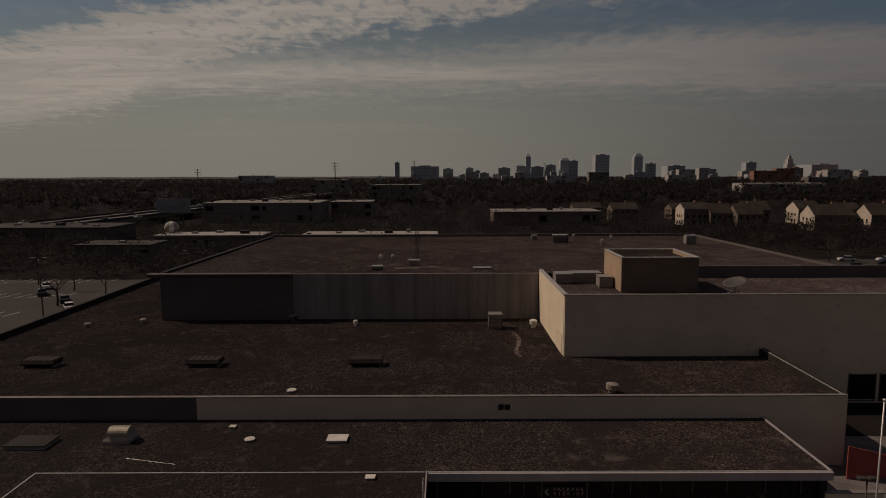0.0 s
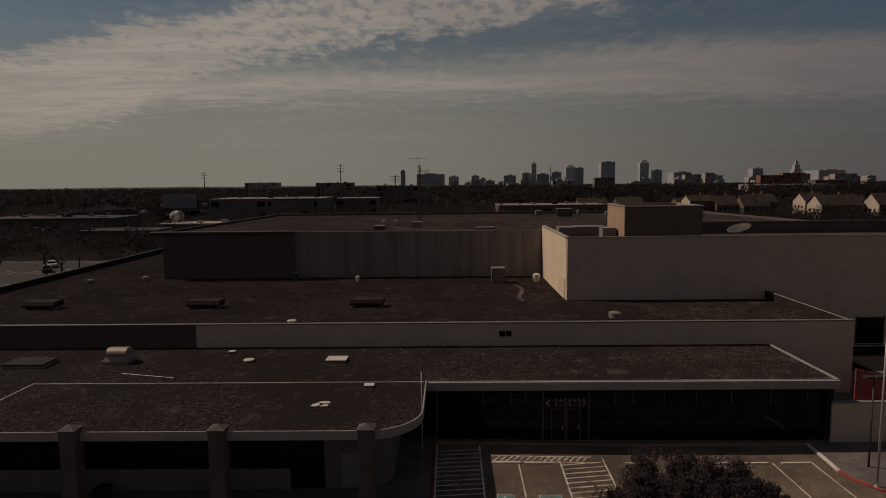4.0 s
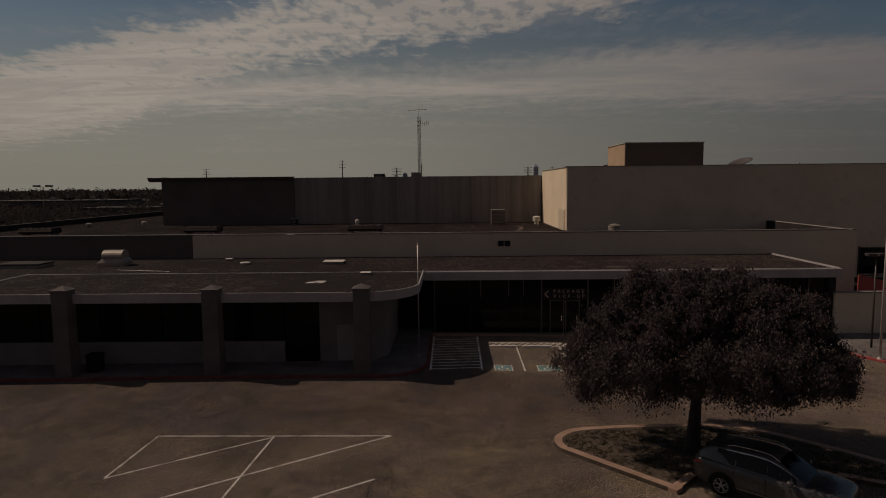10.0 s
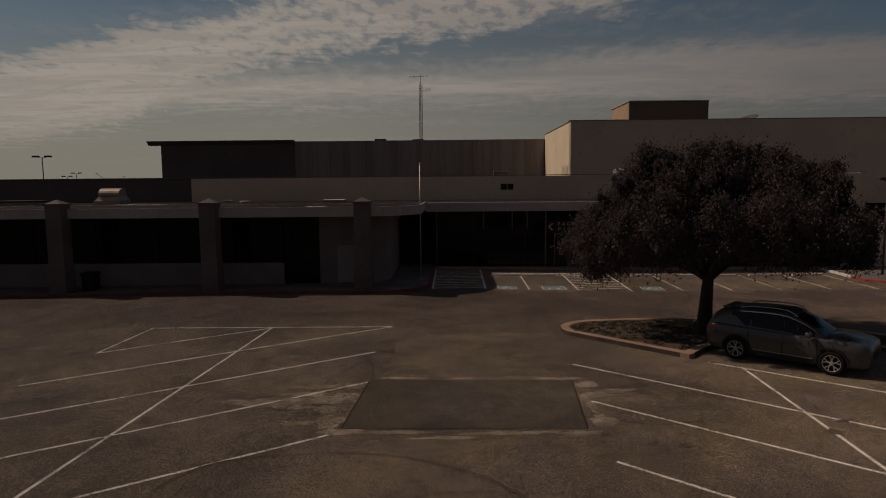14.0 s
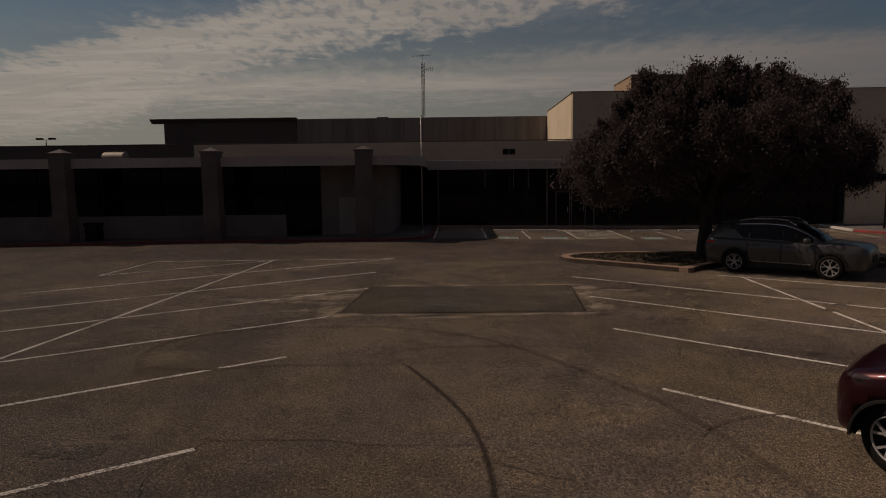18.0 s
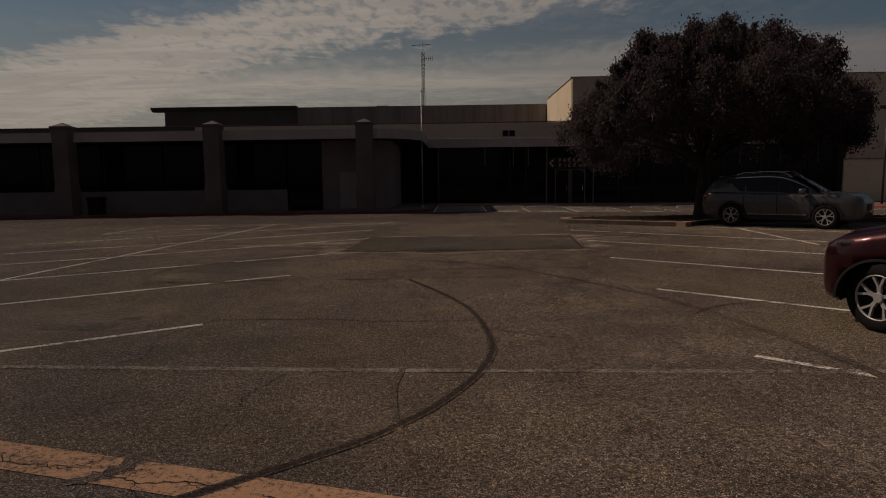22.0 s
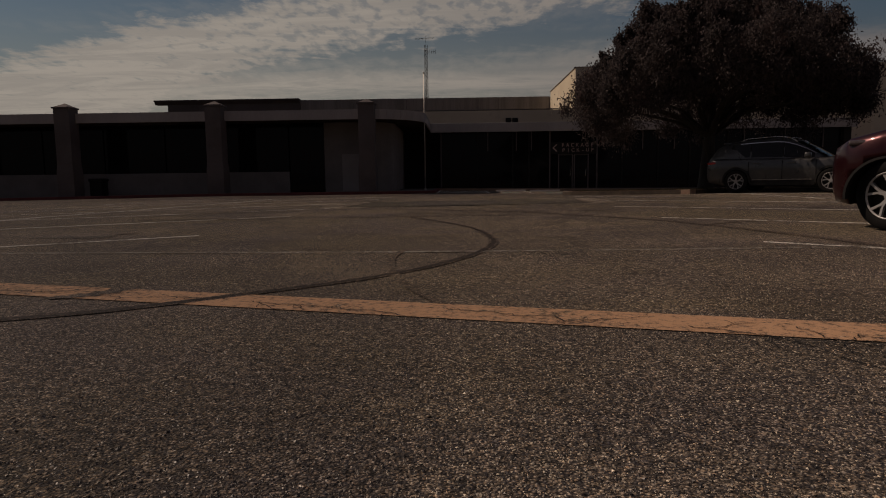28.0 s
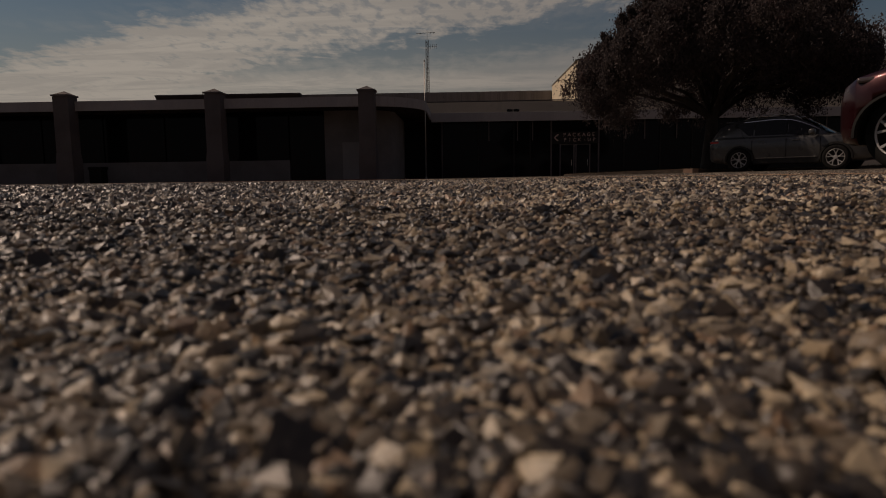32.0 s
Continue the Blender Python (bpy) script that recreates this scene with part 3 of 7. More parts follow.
for i in range(panels):
    w = (12.55 + 21.8) / panels
    wall("wall_panel", x + i * w + 0.01, x + (i + 1) * w - 0.01, Y_L, Y_L + 0.3, 4.9, 11.72, M_STAINED, "rain-streaked concrete wall panel" if i == 0 else "")
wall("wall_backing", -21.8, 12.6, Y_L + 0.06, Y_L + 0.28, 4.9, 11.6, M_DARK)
up = bmesh.new()
vs = [up.verts.new(p) for p in ((-40.0, Y_L + 0.3, 11.62), (57, Y_L + 0.3, 11.62), (57, 147, 10.75), (-40.0, 147, 10.75))]
up.faces.new(vs)
bmesh.ops.solidify(up, geom=up.faces[:], thickness=0.3)
part("roof", up, M_ROOF_UP, store, "upper brown gravel roof")
part("parapet", prism([(-40.5, Y_L + 0.3), (-39.9, Y_L + 0.3), (-39.9, 147), (-40.5, 147)], 0, lambda x, y: 11.95 - (y - 88) * 0.0145), M_FELT, store)
part("parapet", prism([(56.9, Y_L + 0.3), (57.4, Y_L + 0.3), (57.4, 147), (56.9, 147)], 0, lambda x, y: 11.95 - (y - 88) * 0.0145), M_DARKWALL, store)
wall("parapet", -40.5, 57.4, 147, 147.5, 0, 11.3, M_DARKWALL)

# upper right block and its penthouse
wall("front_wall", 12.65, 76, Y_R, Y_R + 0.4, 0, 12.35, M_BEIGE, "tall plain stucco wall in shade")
wall("side_wall", 12.6, 13.0, Y_R + 0.4, 87.9, 4.9, 12.3, M_BEIGE_SUNLIT, "beige stucco wall with sunlight in its colour")
wall("coping", 12.5, 76, Y_R - 0.06, Y_R + 0.46, 12.35, 12.41, M_COPING)
wall("coping", 12.5, 13.05, Y_R + 0.47, 87.9, 12.30, 12.36, M_ROOF_EDGE)
wall("roof", 13.0, 76, Y_R + 0.4, 88.2, 10.7, 11.05, M_ROOF_MID, "gravel roof behind the tall parapet")
wall("upstand", 31, 76, 87.9, 88.4, 11.05, 12.7, M_DARKWALL, "dark upstand wall")
wall("louvre_panel", 12.55, 12.6, 70.2, 74.2, 5.4, 7.7, M_BEIGE, "tan louvre panel")
for i in range(10):
    wall("louvre_blade", 12.50, 12.56, 70.3, 74.1, 5.5 + i * 0.21, 5.58 + i * 0.21, M_BEIGE)
pent = thing("penthouse", "brown box penthouse standing on the upper roof", "penthouse")
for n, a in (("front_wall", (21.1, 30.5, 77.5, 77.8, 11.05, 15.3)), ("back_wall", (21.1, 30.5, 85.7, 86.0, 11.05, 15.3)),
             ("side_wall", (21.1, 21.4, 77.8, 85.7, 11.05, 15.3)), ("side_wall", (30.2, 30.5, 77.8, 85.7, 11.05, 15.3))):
    # front coloured as shaded, the other walls as lit
    part(n, boxm(*a), M_PENT_SHADE if n == "front_wall" else M_PENT, pent, "brown front with shade in its colour" if n == "front_wall" else "tan panelled wall")
part("roof", boxm(21.4, 30.2, 77.8, 85.7, 14.6, 14.85), M_ROOF, pent)
for a in ((21.0, 30.6, 77.42, 77.85, 15.3, 15.4), (21.0, 30.6, 85.65, 86.05, 15.3, 15.4), (21.0, 21.43, 77.86, 85.64, 15.3, 15.4), (30.17, 30.6, 77.86, 85.64, 15.3, 15.4)):
    part("coping", boxm(*a), M_ROOF_EDGE, pent)

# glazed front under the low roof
# near-black sheet stands in for the unlit shop behind the panes
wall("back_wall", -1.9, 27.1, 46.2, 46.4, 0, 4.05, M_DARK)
GL_Y = 44.75
xs_m = [-1.2, 1.35, 3.85, 5.0, 6.45, 9.75, 11.5, 14.0, 16.2, 18.8, 21.4, 24.0, 26.6]
for xa, xb in zip(xs_m, xs_m[1:]):
    wall("pane", xa + 0.05, xb - 0.05, GL_Y, GL_Y + 0.02, gz(xa, GL_Y) + 0.15, 3.9, M_GLASS)
for xm in xs_m:
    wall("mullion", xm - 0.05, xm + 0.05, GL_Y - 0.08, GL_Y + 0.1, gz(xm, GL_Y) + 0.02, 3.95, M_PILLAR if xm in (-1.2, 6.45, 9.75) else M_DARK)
for xm in (2.1, 4.1, 5.15, 11.6, 12.9, 15.1, 17.4, 19.9, 22.7, 25.3):
    wall("hanger", xm - 0.035, xm + 0.035, GL_Y - 0.14, GL_Y - 0.09, 2.55, 3.9, M_PILLAR)
wall("side_wall", 26.6, 27.1, GL_Y - 0.3, Y_MID, 0, 4.05, M_DARK)
# arcade front
AR_Y = 37.5
wall("knee_wall", -70, -10.1, AR_Y, AR_Y + 0.25, -0.8, 1.2, M_KNEE, "light grey low wall under the shop windows")
for i in range(16):
    xa = -70 + i * 3.745
    wall("pane", xa + 0.04, xa + 3.70, AR_Y + 0.1, AR_Y + 0.13, 1.21, 4.05, M_GLASS)
wall("pane", -10.05, -8.0, AR_Y + 0.1, AR_Y + 0.13, -0.1, 4.05, M_GLASS)
# black sheet again, in place of the arcade shops' interior darkness
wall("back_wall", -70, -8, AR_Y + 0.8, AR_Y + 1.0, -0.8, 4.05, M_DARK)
cw = bmesh.new()
pl = [(-7.95, AR_Y)] + [(-5.6 + 1.7 * math.sin(a), AR_Y + 1.7 - 1.7 * math.cos(a)) for a in [i * math.pi / 2 / 10 for i in range(11)]] + [(-3.9, 45.5)]
for (xa, ya), (xb, yb) in zip(pl, pl[1:]):
    cw.faces.new([cw.verts.new(p) for p in ((xa, ya, -0.4), (xb, yb, -0.4), (xb, yb, 4.06), (xa, ya, 4.06))])
bmesh.ops.remove_doubles(cw, verts=cw.verts, dist=0.001)
bmesh.ops.solidify(cw, geom=cw.faces[:], thickness=0.25)
part("curved_wall", cw, M_KNEE, store, "light rendered wall with a rounded end", smooth=False)
wall("door_panel", -6.9, -5.85, AR_Y - 0.03, AR_Y + 0.02, 0.02, 2.2, M_DOORP, "pale service door")
# and one more, painting the gap by the curved wall dark
wall("back_wall", -3.9, -1.9, 46.0, 46.3, 0, 4.05, M_DARK)

# square pillars with pyramid caps
for k in range(-3, 3):
    px = -13.45 + k * 8.45
    if px > 0:
        continue
    pil = thing("pillar", "grey square pillar with a pointed cap at the arcade", "pillar", "arcade pillars")
    b = bmesh.new()
    s = 0.45
    lo, hi = gz(px, 35.1) - 0.02, 4.78
    prof = [(s * 1.05, lo), (s * 1.05, 1.3), (s * 0.96, 1.7), (s * 0.97, hi)]
    rings = [[b.verts.new((px + sx * r, 35.0 + sy * r, z)) for sx, sy in ((-1, -1), (1, -1), (1, 1), (-1, 1))] for r, z in prof]
    for r0, r1 in zip(rings, rings[1:]):
        for i in range(4):
            j = (i + 1) % 4
            b.faces.new((r0[i], r0[j], r1[j], r1[i]))
    part("shaft", b, M_PILLAR, pil)
    b = bmesh.new()
    box(b, px - s * 1.1, px + s * 1.1, 35.0 - s * 1.1, 35.0 + s * 1.1, hi, hi + 0.09)
    base = [b.verts.new((px + sx * s, 35.0 + sy * s, hi + 0.09)) for sx, sy in ((-1, -1), (1, -1), (1, 1), (-1, 1))]
    tip = b.verts.new((px, 35.0, 5.1))
    for i in range(4):
        b.faces.new((base[i], base[(i + 1) % 4], tip))
    part("cap", b, M_PILLAR, pil)

# ---- the parking lot ----
def blot(bm, rs, x, y, rx, ry, lift, n=18):
    """One ragged stain on the ground."""
    pts = []
    for i in range(n):
        a, r = 2 * math.pi * i / n, rs.uniform(0.55, 1.1)
        px, py = x + rx * r * math.cos(a), y + ry * r * math.sin(a)
        pts.append(bm.verts.new((px, py, gz(px, py) + lift)))
    mid = bm.verts.new((x, y, gz(x, y) + lift))
    for i in range(n):
        bm.faces.new((mid, pts[i], pts[(i + 1) % n]))


def paint(name, strokes, w, mat, label, lift=0.004, group="", cat="road marking"):
    bm = bmesh.new()
    for s in strokes:
        stroke(bm, s, w, lift)
    return solo(name, bm, mat, label, cat, group, "structure")


def long(p, q, n=10):
    return [(p[0] + (q[0] - p[0]) * i / n, p[1] + (q[1] - p[1]) * i / n) for i in range(n + 1)]


for p, q in (((-12.65, 26.2), (-2.58, 25.97)), ((-12.65, 26.2), (-12.82, 22.24)), ((-12.82, 22.24), (-7.6, 25.95)), ((-13.1, 18.5), (-2.57, 25.97)),
             ((-13.2, 14.6), (-2.77, 21.94)), ((-13.2, 11.0), (-2.52, 18.54)), ((-13.2, 7.3), (-2.8, 14.66)), ((-13.2, 3.8), (-3.04, 11.1)),
             ((-13.2, 0.0), (-3.09, 7.12)), ((-7.58, 26.1), (-8.8, 2.0))):
    paint("stall_line", [long(p, q)], 0.09, M_WHITE, "worn white stall line on asphalt", group="stall lines")
for p, q in (((8.04, 20.04), (14.5, 14.45)), ((3.74, 20.05), (13.4, 11.3)), ((3.60, 16.62), (13.2, 7.92)), ((3.32, 12.97), (13.0, 4.1)),
             ((3.11, 9.15), (12.0, 0.7)), ((2.9, 5.5), (9.0, 0.0)), ((8.82, 19.5), (8.0, 0.5))):
    paint("stall_line", [long(p, q)], 0.09, M_WHITE, "worn white stall line on asphalt", group="stall lines")
paint("cross_line", [long((-10, 5.66), (9, 4.73), 14)], 0.10, M_FAINT, "faint white line crossing the lot")
bm = bmesh.new()
stroke(bm, long((-9.0, 5.10), (7.0, 0.68), 16), 0.33, 0.005)
solo("orange_band", bm, M_ORANGE, "cracked orange painted band on asphalt", "road marking", kind="structure")
bm = bmesh.new()
scrape = random.Random(3)
for x, y, rx, ry in ((-2.1, 3.12, 0.11, 0.09), (-2.03, 3.22, 0.10, 0.09), (-2.0, 3.33, 0.10, 0.08), (-2.2, 3.05, 0.12, 0.05)):
    blot(bm, scrape, x, y, rx, ry, 0.0066 + 0.0002 * (x + 3))
solo("scraped_paint", bm, M_ASPH, "scraped bare gap across the orange band", "road marking", kind="structure")
patch = bmesh.new()
patch.faces.new([patch.verts.new((a, b, gz(a, b) + 0.006)) for a, b in ((-2.75, 14.9), (3.1, 14.75), (3.4, 18.35), (-2.55, 18.6))])
solo("asphalt_patch", patch, M_PATCH, "darker rectangular repair patch in the asphalt", "patch", kind="structure")
bm = bmesh.new()
seam = [(-2.75, 14.9), (3.1, 14.75), (3.4, 18.35), (-2.55, 18.6), (-2.75, 14.9)]
for a, b in zip(seam, seam[1:]):
    stroke(bm, long(a, b), 0.05, 0.0075)
solo("patch_seam", bm, M_RUBBER_MARK, "dark tar seam round the repair patch", "patch", kind="structure")


rs = random.Random(21)
for k, (x, y, rx, ry) in enumerate(((-3.1, 15.3, 0.45, 0.55), (-3.3, 16.3, 0.75, 0.35), (-4.2, 16.55, 0.85, 0.28), (-5.3, 16.7, 0.7, 0.22), (-4.1, 17.5, 0.8, 0.22), (-3.1, 17.2, 0.5, 0.4), (-2.9, 18.2, 0.4, 0.3), (-3.9, 15.3, 0.5, 0.16),
                                    (-1.6, 18.85, 1.3, 0.13), (0.9, 18.75, 1.6, 0.11), (3.0, 18.6, 0.8, 0.16), (3.8, 18.0, 0.5, 0.35), (4.5, 17.5, 0.6, 0.16), (3.5, 16.4, 0.16, 0.9), (-1.5, 14.65, 1.2, 0.13), (1.2, 14.55, 1.6, 0.12), (2.9, 14.5, 0.6, 0.18), (-0.3, 14.3, 0.9, 0.1), (-3.5, 16.9, 0.9, 0.45), (-4.8, 16.9, 1.1, 0.32), (-2.7, 14.7, 0.6, 0.2), (3.6, 15.2, 0.35, 0.5), (4.1, 17.2, 0.8, 0.3), (-5.9, 16.9, 0.8, 0.2), (-4.0, 18.1, 0.9, 0.2))):
    bm = bmesh.new()
    blot(bm, rs, x, y, rx, ry, 0.0018 + 0.00012 * k)
    solo("bleached_asphalt", bm, M_BLEACH, "ragged bleached stain in crumbling asphalt by the patch", "stain", "bleached stains", "structure")
main = [(-2.9, 13.5), (-1.75, 12.1), (-0.81, 10.5), (-0.27, 9.3), (0.14, 8.2), (0.325, 7.3), (0.405, 6.5), (0.415, 5.98), (0.335, 5.45), (0.19, 4.96), (-0.03, 4.46), (-0.22, 4.12),
        (-0.545, 3.68), (-0.82, 3.42), (-1.18, 3.11), (-1.57, 2.79), (-1.98, 2.55), (-3.2, 2.05)]
paint("tyre_mark", [curve_pts(main[2:], 10)], 0.10, M_RUBBER_FAINT, "soft grey edge of a curved skid mark", 0.0057, "skid marks", "skid mark")
paint("tyre_mark", [curve_pts(main[2:], 10)], 0.055, M_RUBBER_MARK, "dark curved tyre skid mark on asphalt", 0.0065, "skid marks", "skid mark")
for pts, w in (([(-5.3, 10.2), (-5.75, 11.2), (-5.69, 12.23), (-4.68, 13.2), (-2.04, 13.47), (-0.06, 12.74), (1.23, 11.5), (2.56, 9.24), (3.12, 7.94), (3.59, 5.7), (3.7, 4.0)], 0.13),
               ([(-0.44, 5.37), (-0.49, 4.77), (-0.43, 4.13), (-0.33, 3.63), (-0.19, 3.19), (-0.02, 2.8)], 0.06), ([(4.6, 8.1), (3.9, 8.0), (3.3, 7.7), (2.85, 7.1), (2.7, 6.4)], 0.06),
               ([(-5.7, 11.3), (-5.57, 10.84), (-5.12, 10.48), (-4.23, 10.33), (-3.62, 10.47), (-2.9, 10.59), (-1.85, 10.56), (-1.03, 10.6), (-0.06, 10.7), (1.13, 10.6)], 0.11),
               ([(-0.81, 10.5), (-1.18, 11.17), (-0.9, 11.5), (-0.18, 11.72), (1.22, 11.7), (3.2, 11.4)], 0.09)):
    paint("tyre_mark", [curve_pts(pts, 10)], w, M_RUBBER_FAINT if w > 0.125 else M_RUBBER_TRACE, "faint curved tyre mark on asphalt", 0.0062, "skid marks", "skid mark")

for k, (x, y, r) in enumerate(((4.38, 13.88, 0.13), (5.0, 13.71, 0.17), (7.32, 18.71, 0.18), (6.93, 17.44, 0.12), (3.44, 14.38, 0.14), (-4.19, 7.5, 0.14), (-4.35, 7.05, 0.26), (-4.85, 7.02, 0.2), (-2.28, 4.82, 0.035), (-6.51, 21.16, 0.22), (-6.35, 20.9, 0.16), (6.3, 10.9, 0.17), (8.6, 14.4, 0.2), (9.2, 15.0, 0.14), (-6.6, 13.6, 0.1), (8.2, 20.0, 0.15))):
    bm = bmesh.new()
    blot(bm, rs, x, y, r * 1.25, r, 0.0046 + 0.0001 * k, 14)
    solo("oil_stain", bm, M_RUBBER_FAINT if k % 3 == 2 else M_PATCH, "small dark oil stain on the asphalt", "stain", "oil stains", "structure")
paint("lane_seam", [long((-12.5, 17.35), (-3.4, 17.1), 10), long((4.2, 17.2), (13.2, 17.3), 10)], 0.045, M_RUBBER_FAINT, "thin dark paving seam across the stalls", 0.0052, "", "seam")

paint("lane_seam", [curve_pts([(-3.05, 7.35), (-2.28, 7.38), (-1.54, 7.37), (-0.98, 7.23), (0.31, 7.21)], 5)], 0.035, M_RUBBER_FAINT, "thin dark paving seam across the aisle", 0.0052, "", "seam")

# accessible stalls by the glazed front
def hatch(xa, xb, y0, y1, step, lean):
    out = []
    y = y0
    while y + lean < y1:
        out.append([(xa, y), (xb, y + lean)])
        y += step
    return out


paint("aisle_hatching", hatch(-1.17, 1.74, 36.05, 43.9, 0.63, 0.35) + [[(1.79, 35.85), (1.82, 44.0)], [(-1.22, 35.85), (-1.22, 44.0)]], 0.11, M_WHITE, "white hatched access aisle beside the curb", group="access aisles")
paint("aisle_hatching", hatch(7.1, 9.9, 35.9, 41.8, 0.63, 0.5) + [[(7.0, 35.7), (7.15, 42.1)], [(9.95, 35.4), (10.1, 42.0)]], 0.11, M_WHITE, "white hatched access aisle beside the curb", group="access aisles")
paint("aisle_hatching", [[(2.66 + i * 0.43, 41.55), (3.16 + i * 0.43, 42.3)] for i in range(15)] + [long((2.56, 41.5), (9.4, 41.35), 5), long((2.56, 42.37), (9.4, 42.2), 5)], 0.10, M_WHITE, "white hatched strip before the walkway", group="access aisles")
for xl in (4.26, 12.9, 15.65, 18.45, 21.25, 23.9):
    paint("stall_line", [[(xl, 35.75), (xl + 0.05, 41.35)]], 0.09, M_WHITE, "worn white stall line on asphalt", group="stall lines")
for xa, xb in ((2.52, 3.60), (5.05, 6.42), (10.75, 11.95)):
    bm = bmesh.new()
    bm.faces.new([bm.verts.new((a, b, gz(a, b) + 0.005)) for a, b in ((xa, 35.75), (xb, 35.75), (xb, 36.92), (xa, 36.92))])
    sym = solo("wheelchair_symbol", bm, M_BLUE, "blue square with a white wheelchair symbol", "road marking", "accessible stalls", "structure")
    cx, s = (xa + xb) / 2, 0.42
    b2 = bmesh.new()
    ring = [(cx - 0.05 + 0.26 * math.cos(a), 36.16 + 0.24 * math.sin(a)) for a in [math.pi * (0.75 + i * 0.1) for i in range(14)]]
    stroke(b2, ring, 0.07, 0.009)
    stroke(b2, [(cx - 0.08, 36.72), (cx - 0.05, 36.31), (cx + 0.2, 36.29), (cx + 0.32, 36.01)], 0.09, 0.010)
    for a, b in (((xa, 35.78), (xb, 35.78)), ((xa, 36.89), (xb, 36.89)), ((xa + 0.03, 35.75), (xa + 0.03, 36.92)), ((xb - 0.03, 35.75), (xb - 0.03, 36.92))):
        stroke(b2, [a, b], 0.05, 0.0085)
    part("symbol", b2, M_WHITE, sym, "white wheelchair outline")
for xc in (3.45, 5.65, 12.4, 15.4, 17.3, 20.0, 22.8):
    bm = bmesh.new()
    z = gz(xc, 41.15)
    prof = ((-0.09, 0), (-0.07, 0.11), (0.07, 0.11), (0.09, 0))
    va = [bm.verts.new((xc - 0.95, 41.15 + y, z + h)) for y, h in prof]
    vb = [bm.verts.new((xc + 0.95, 41.15 + y, z + h)) for y, h in prof]
    bm.faces.new(va), bm.faces.new(vb[::-1])
    for i in range(4):
        j = (i + 1) % 4
        bm.faces.new((va[i], vb[i], vb[j], va[j]))
    bmesh.ops.recalc_face_normals(bm, faces=bm.faces)
    solo("wheel_stop", bm, M_CURB_WHITE, "white concrete wheel stop at a stall end", "wheel stop", "wheel stops")


def slab_with_curb(name, pts, h, mat, curb_pts, curb_mat, label, lab2, cw=0.16):
    top = lambda x, y: gz(x, y) + h
    st = solo(name, prism(pts, lambda x, y: gz(x, y) - 0.3, top), mat, label, "pavement", kind="structure")
    bm = bmesh.new()
    P = [Vector((x, y, 0)) for x, y in curb_pts]
    rows = []
    for i, p in enumerate(P):
        d = (P[min(i + 1, len(P) - 1)] - P[max(i - 1, 0)]).normalized()
        n = Vector((-d.y, d.x, 0))
        rows.append([bm.verts.new((q.x, q.y, gz(q.x, q.y) + z)) for q, z in ((p - n * 0.03, -0.05), (p - n * 0.03, h - 0.015), (p - n * 0.012, h + 0.012), (p + n * cw, h + 0.012), (p + n * cw, -0.05))])
    for r, s in zip(rows, rows[1:]):
        for i in range(5):
            j = (i + 1) % 5
            bm.faces.new((r[i], s[i], s[j], r[j]))
    bm.faces.new(rows[0]), bm.faces.new(rows[-1][::-1])
    bmesh.ops.recalc_face_normals(bm, faces=bm.faces)
    part("curb", bm, curb_mat, st, lab2)
    return st


edge = [(-70.0 + i * 6.0, 34.35) for i in range(11)] + [(-4.1, 34.35)] + [(-4.1 + 2.75 * math.sin(a), 37.1 - 2.75 * math.cos(a)) for a in [i * math.pi / 20 for i in range(1, 11)]] + [(-1.35, 40), (-1.35, 44.1)]
slab_with_curb("pavement_arcade", edge + [(-1.35, 46), (-70, 46)], 0.14, M_WALK, edge, M_CURB_RED_SHADE, "concrete walkway under the arcade", "red curb with canopy shade in its colour")
edge2 = [(-1.35, 44.2), (2, 44.19), (6, 44.17), (10, 44.15), (13.5, 44.13), (17, 44.12), (25.1, 44.1)]
slab_with_curb("pavement_front", edge2 + [(25.1, 46), (-1.35, 46)], 0.13, M_WALK, edge2, M_CURB, "concrete walkway before the glazed front", "bare concrete curb")
edge3 = [(25.13, 44.1), (25.0, 41.5), (24.85, 39.9)]
edge4 = [(24.85, 39.8), (25.05, 38.7), (25.9, 37.35), (27.6, 36.35), (31.8, 35.8), (46, 35.5), (70, 35.4)]
st = slab_with_curb("pavement_side", edge3 + edge4 + [(70, 60), (25.13, 60)], 0.13, M_WALK, edge4, M_CURB_RED, "concrete pavement beside the store", "red-painted curb")
bm = bmesh.new()
for (xa, ya), (xb, yb) in zip(edge3, edge3[1:]):
    prism([(xa - 0.04, ya), (xb - 0.04, yb), (xb + 0.15, yb), (xa + 0.15, ya)], lambda x, y: gz(x, y) - 0.05, lambda x, y: gz(x, y) + 0.145, bm)
part("curb", bm, M_CURB_WHITE, st, "white-painted curb")

# planted island with the tree
isl = [(7.62, 20.5), (6.07, 22.25), (4.78, 23.72), (4.25, 24.45), (4.28, 25.4), (4.94, 26.2), (6.05, 26.55), (8.6, 26.8), (12.1, 26.7), (14.3, 25.0), (16.6, 21.8), (15.6, 20.4), (13.4, 21.6), (11.2, 22.3), (9.3, 22.1)]
isl_s = curve_pts(isl + [isl[0]], 5)[:-1]
ring = isl_s + [isl_s[0], isl_s[1]]
slab_with_curb("island", isl_s[::1], 0.14, M_MULCH, ring[:-1], M_CURB, "raised planting island of bare soil", "weathered reddish concrete curb", cw=-0.33)

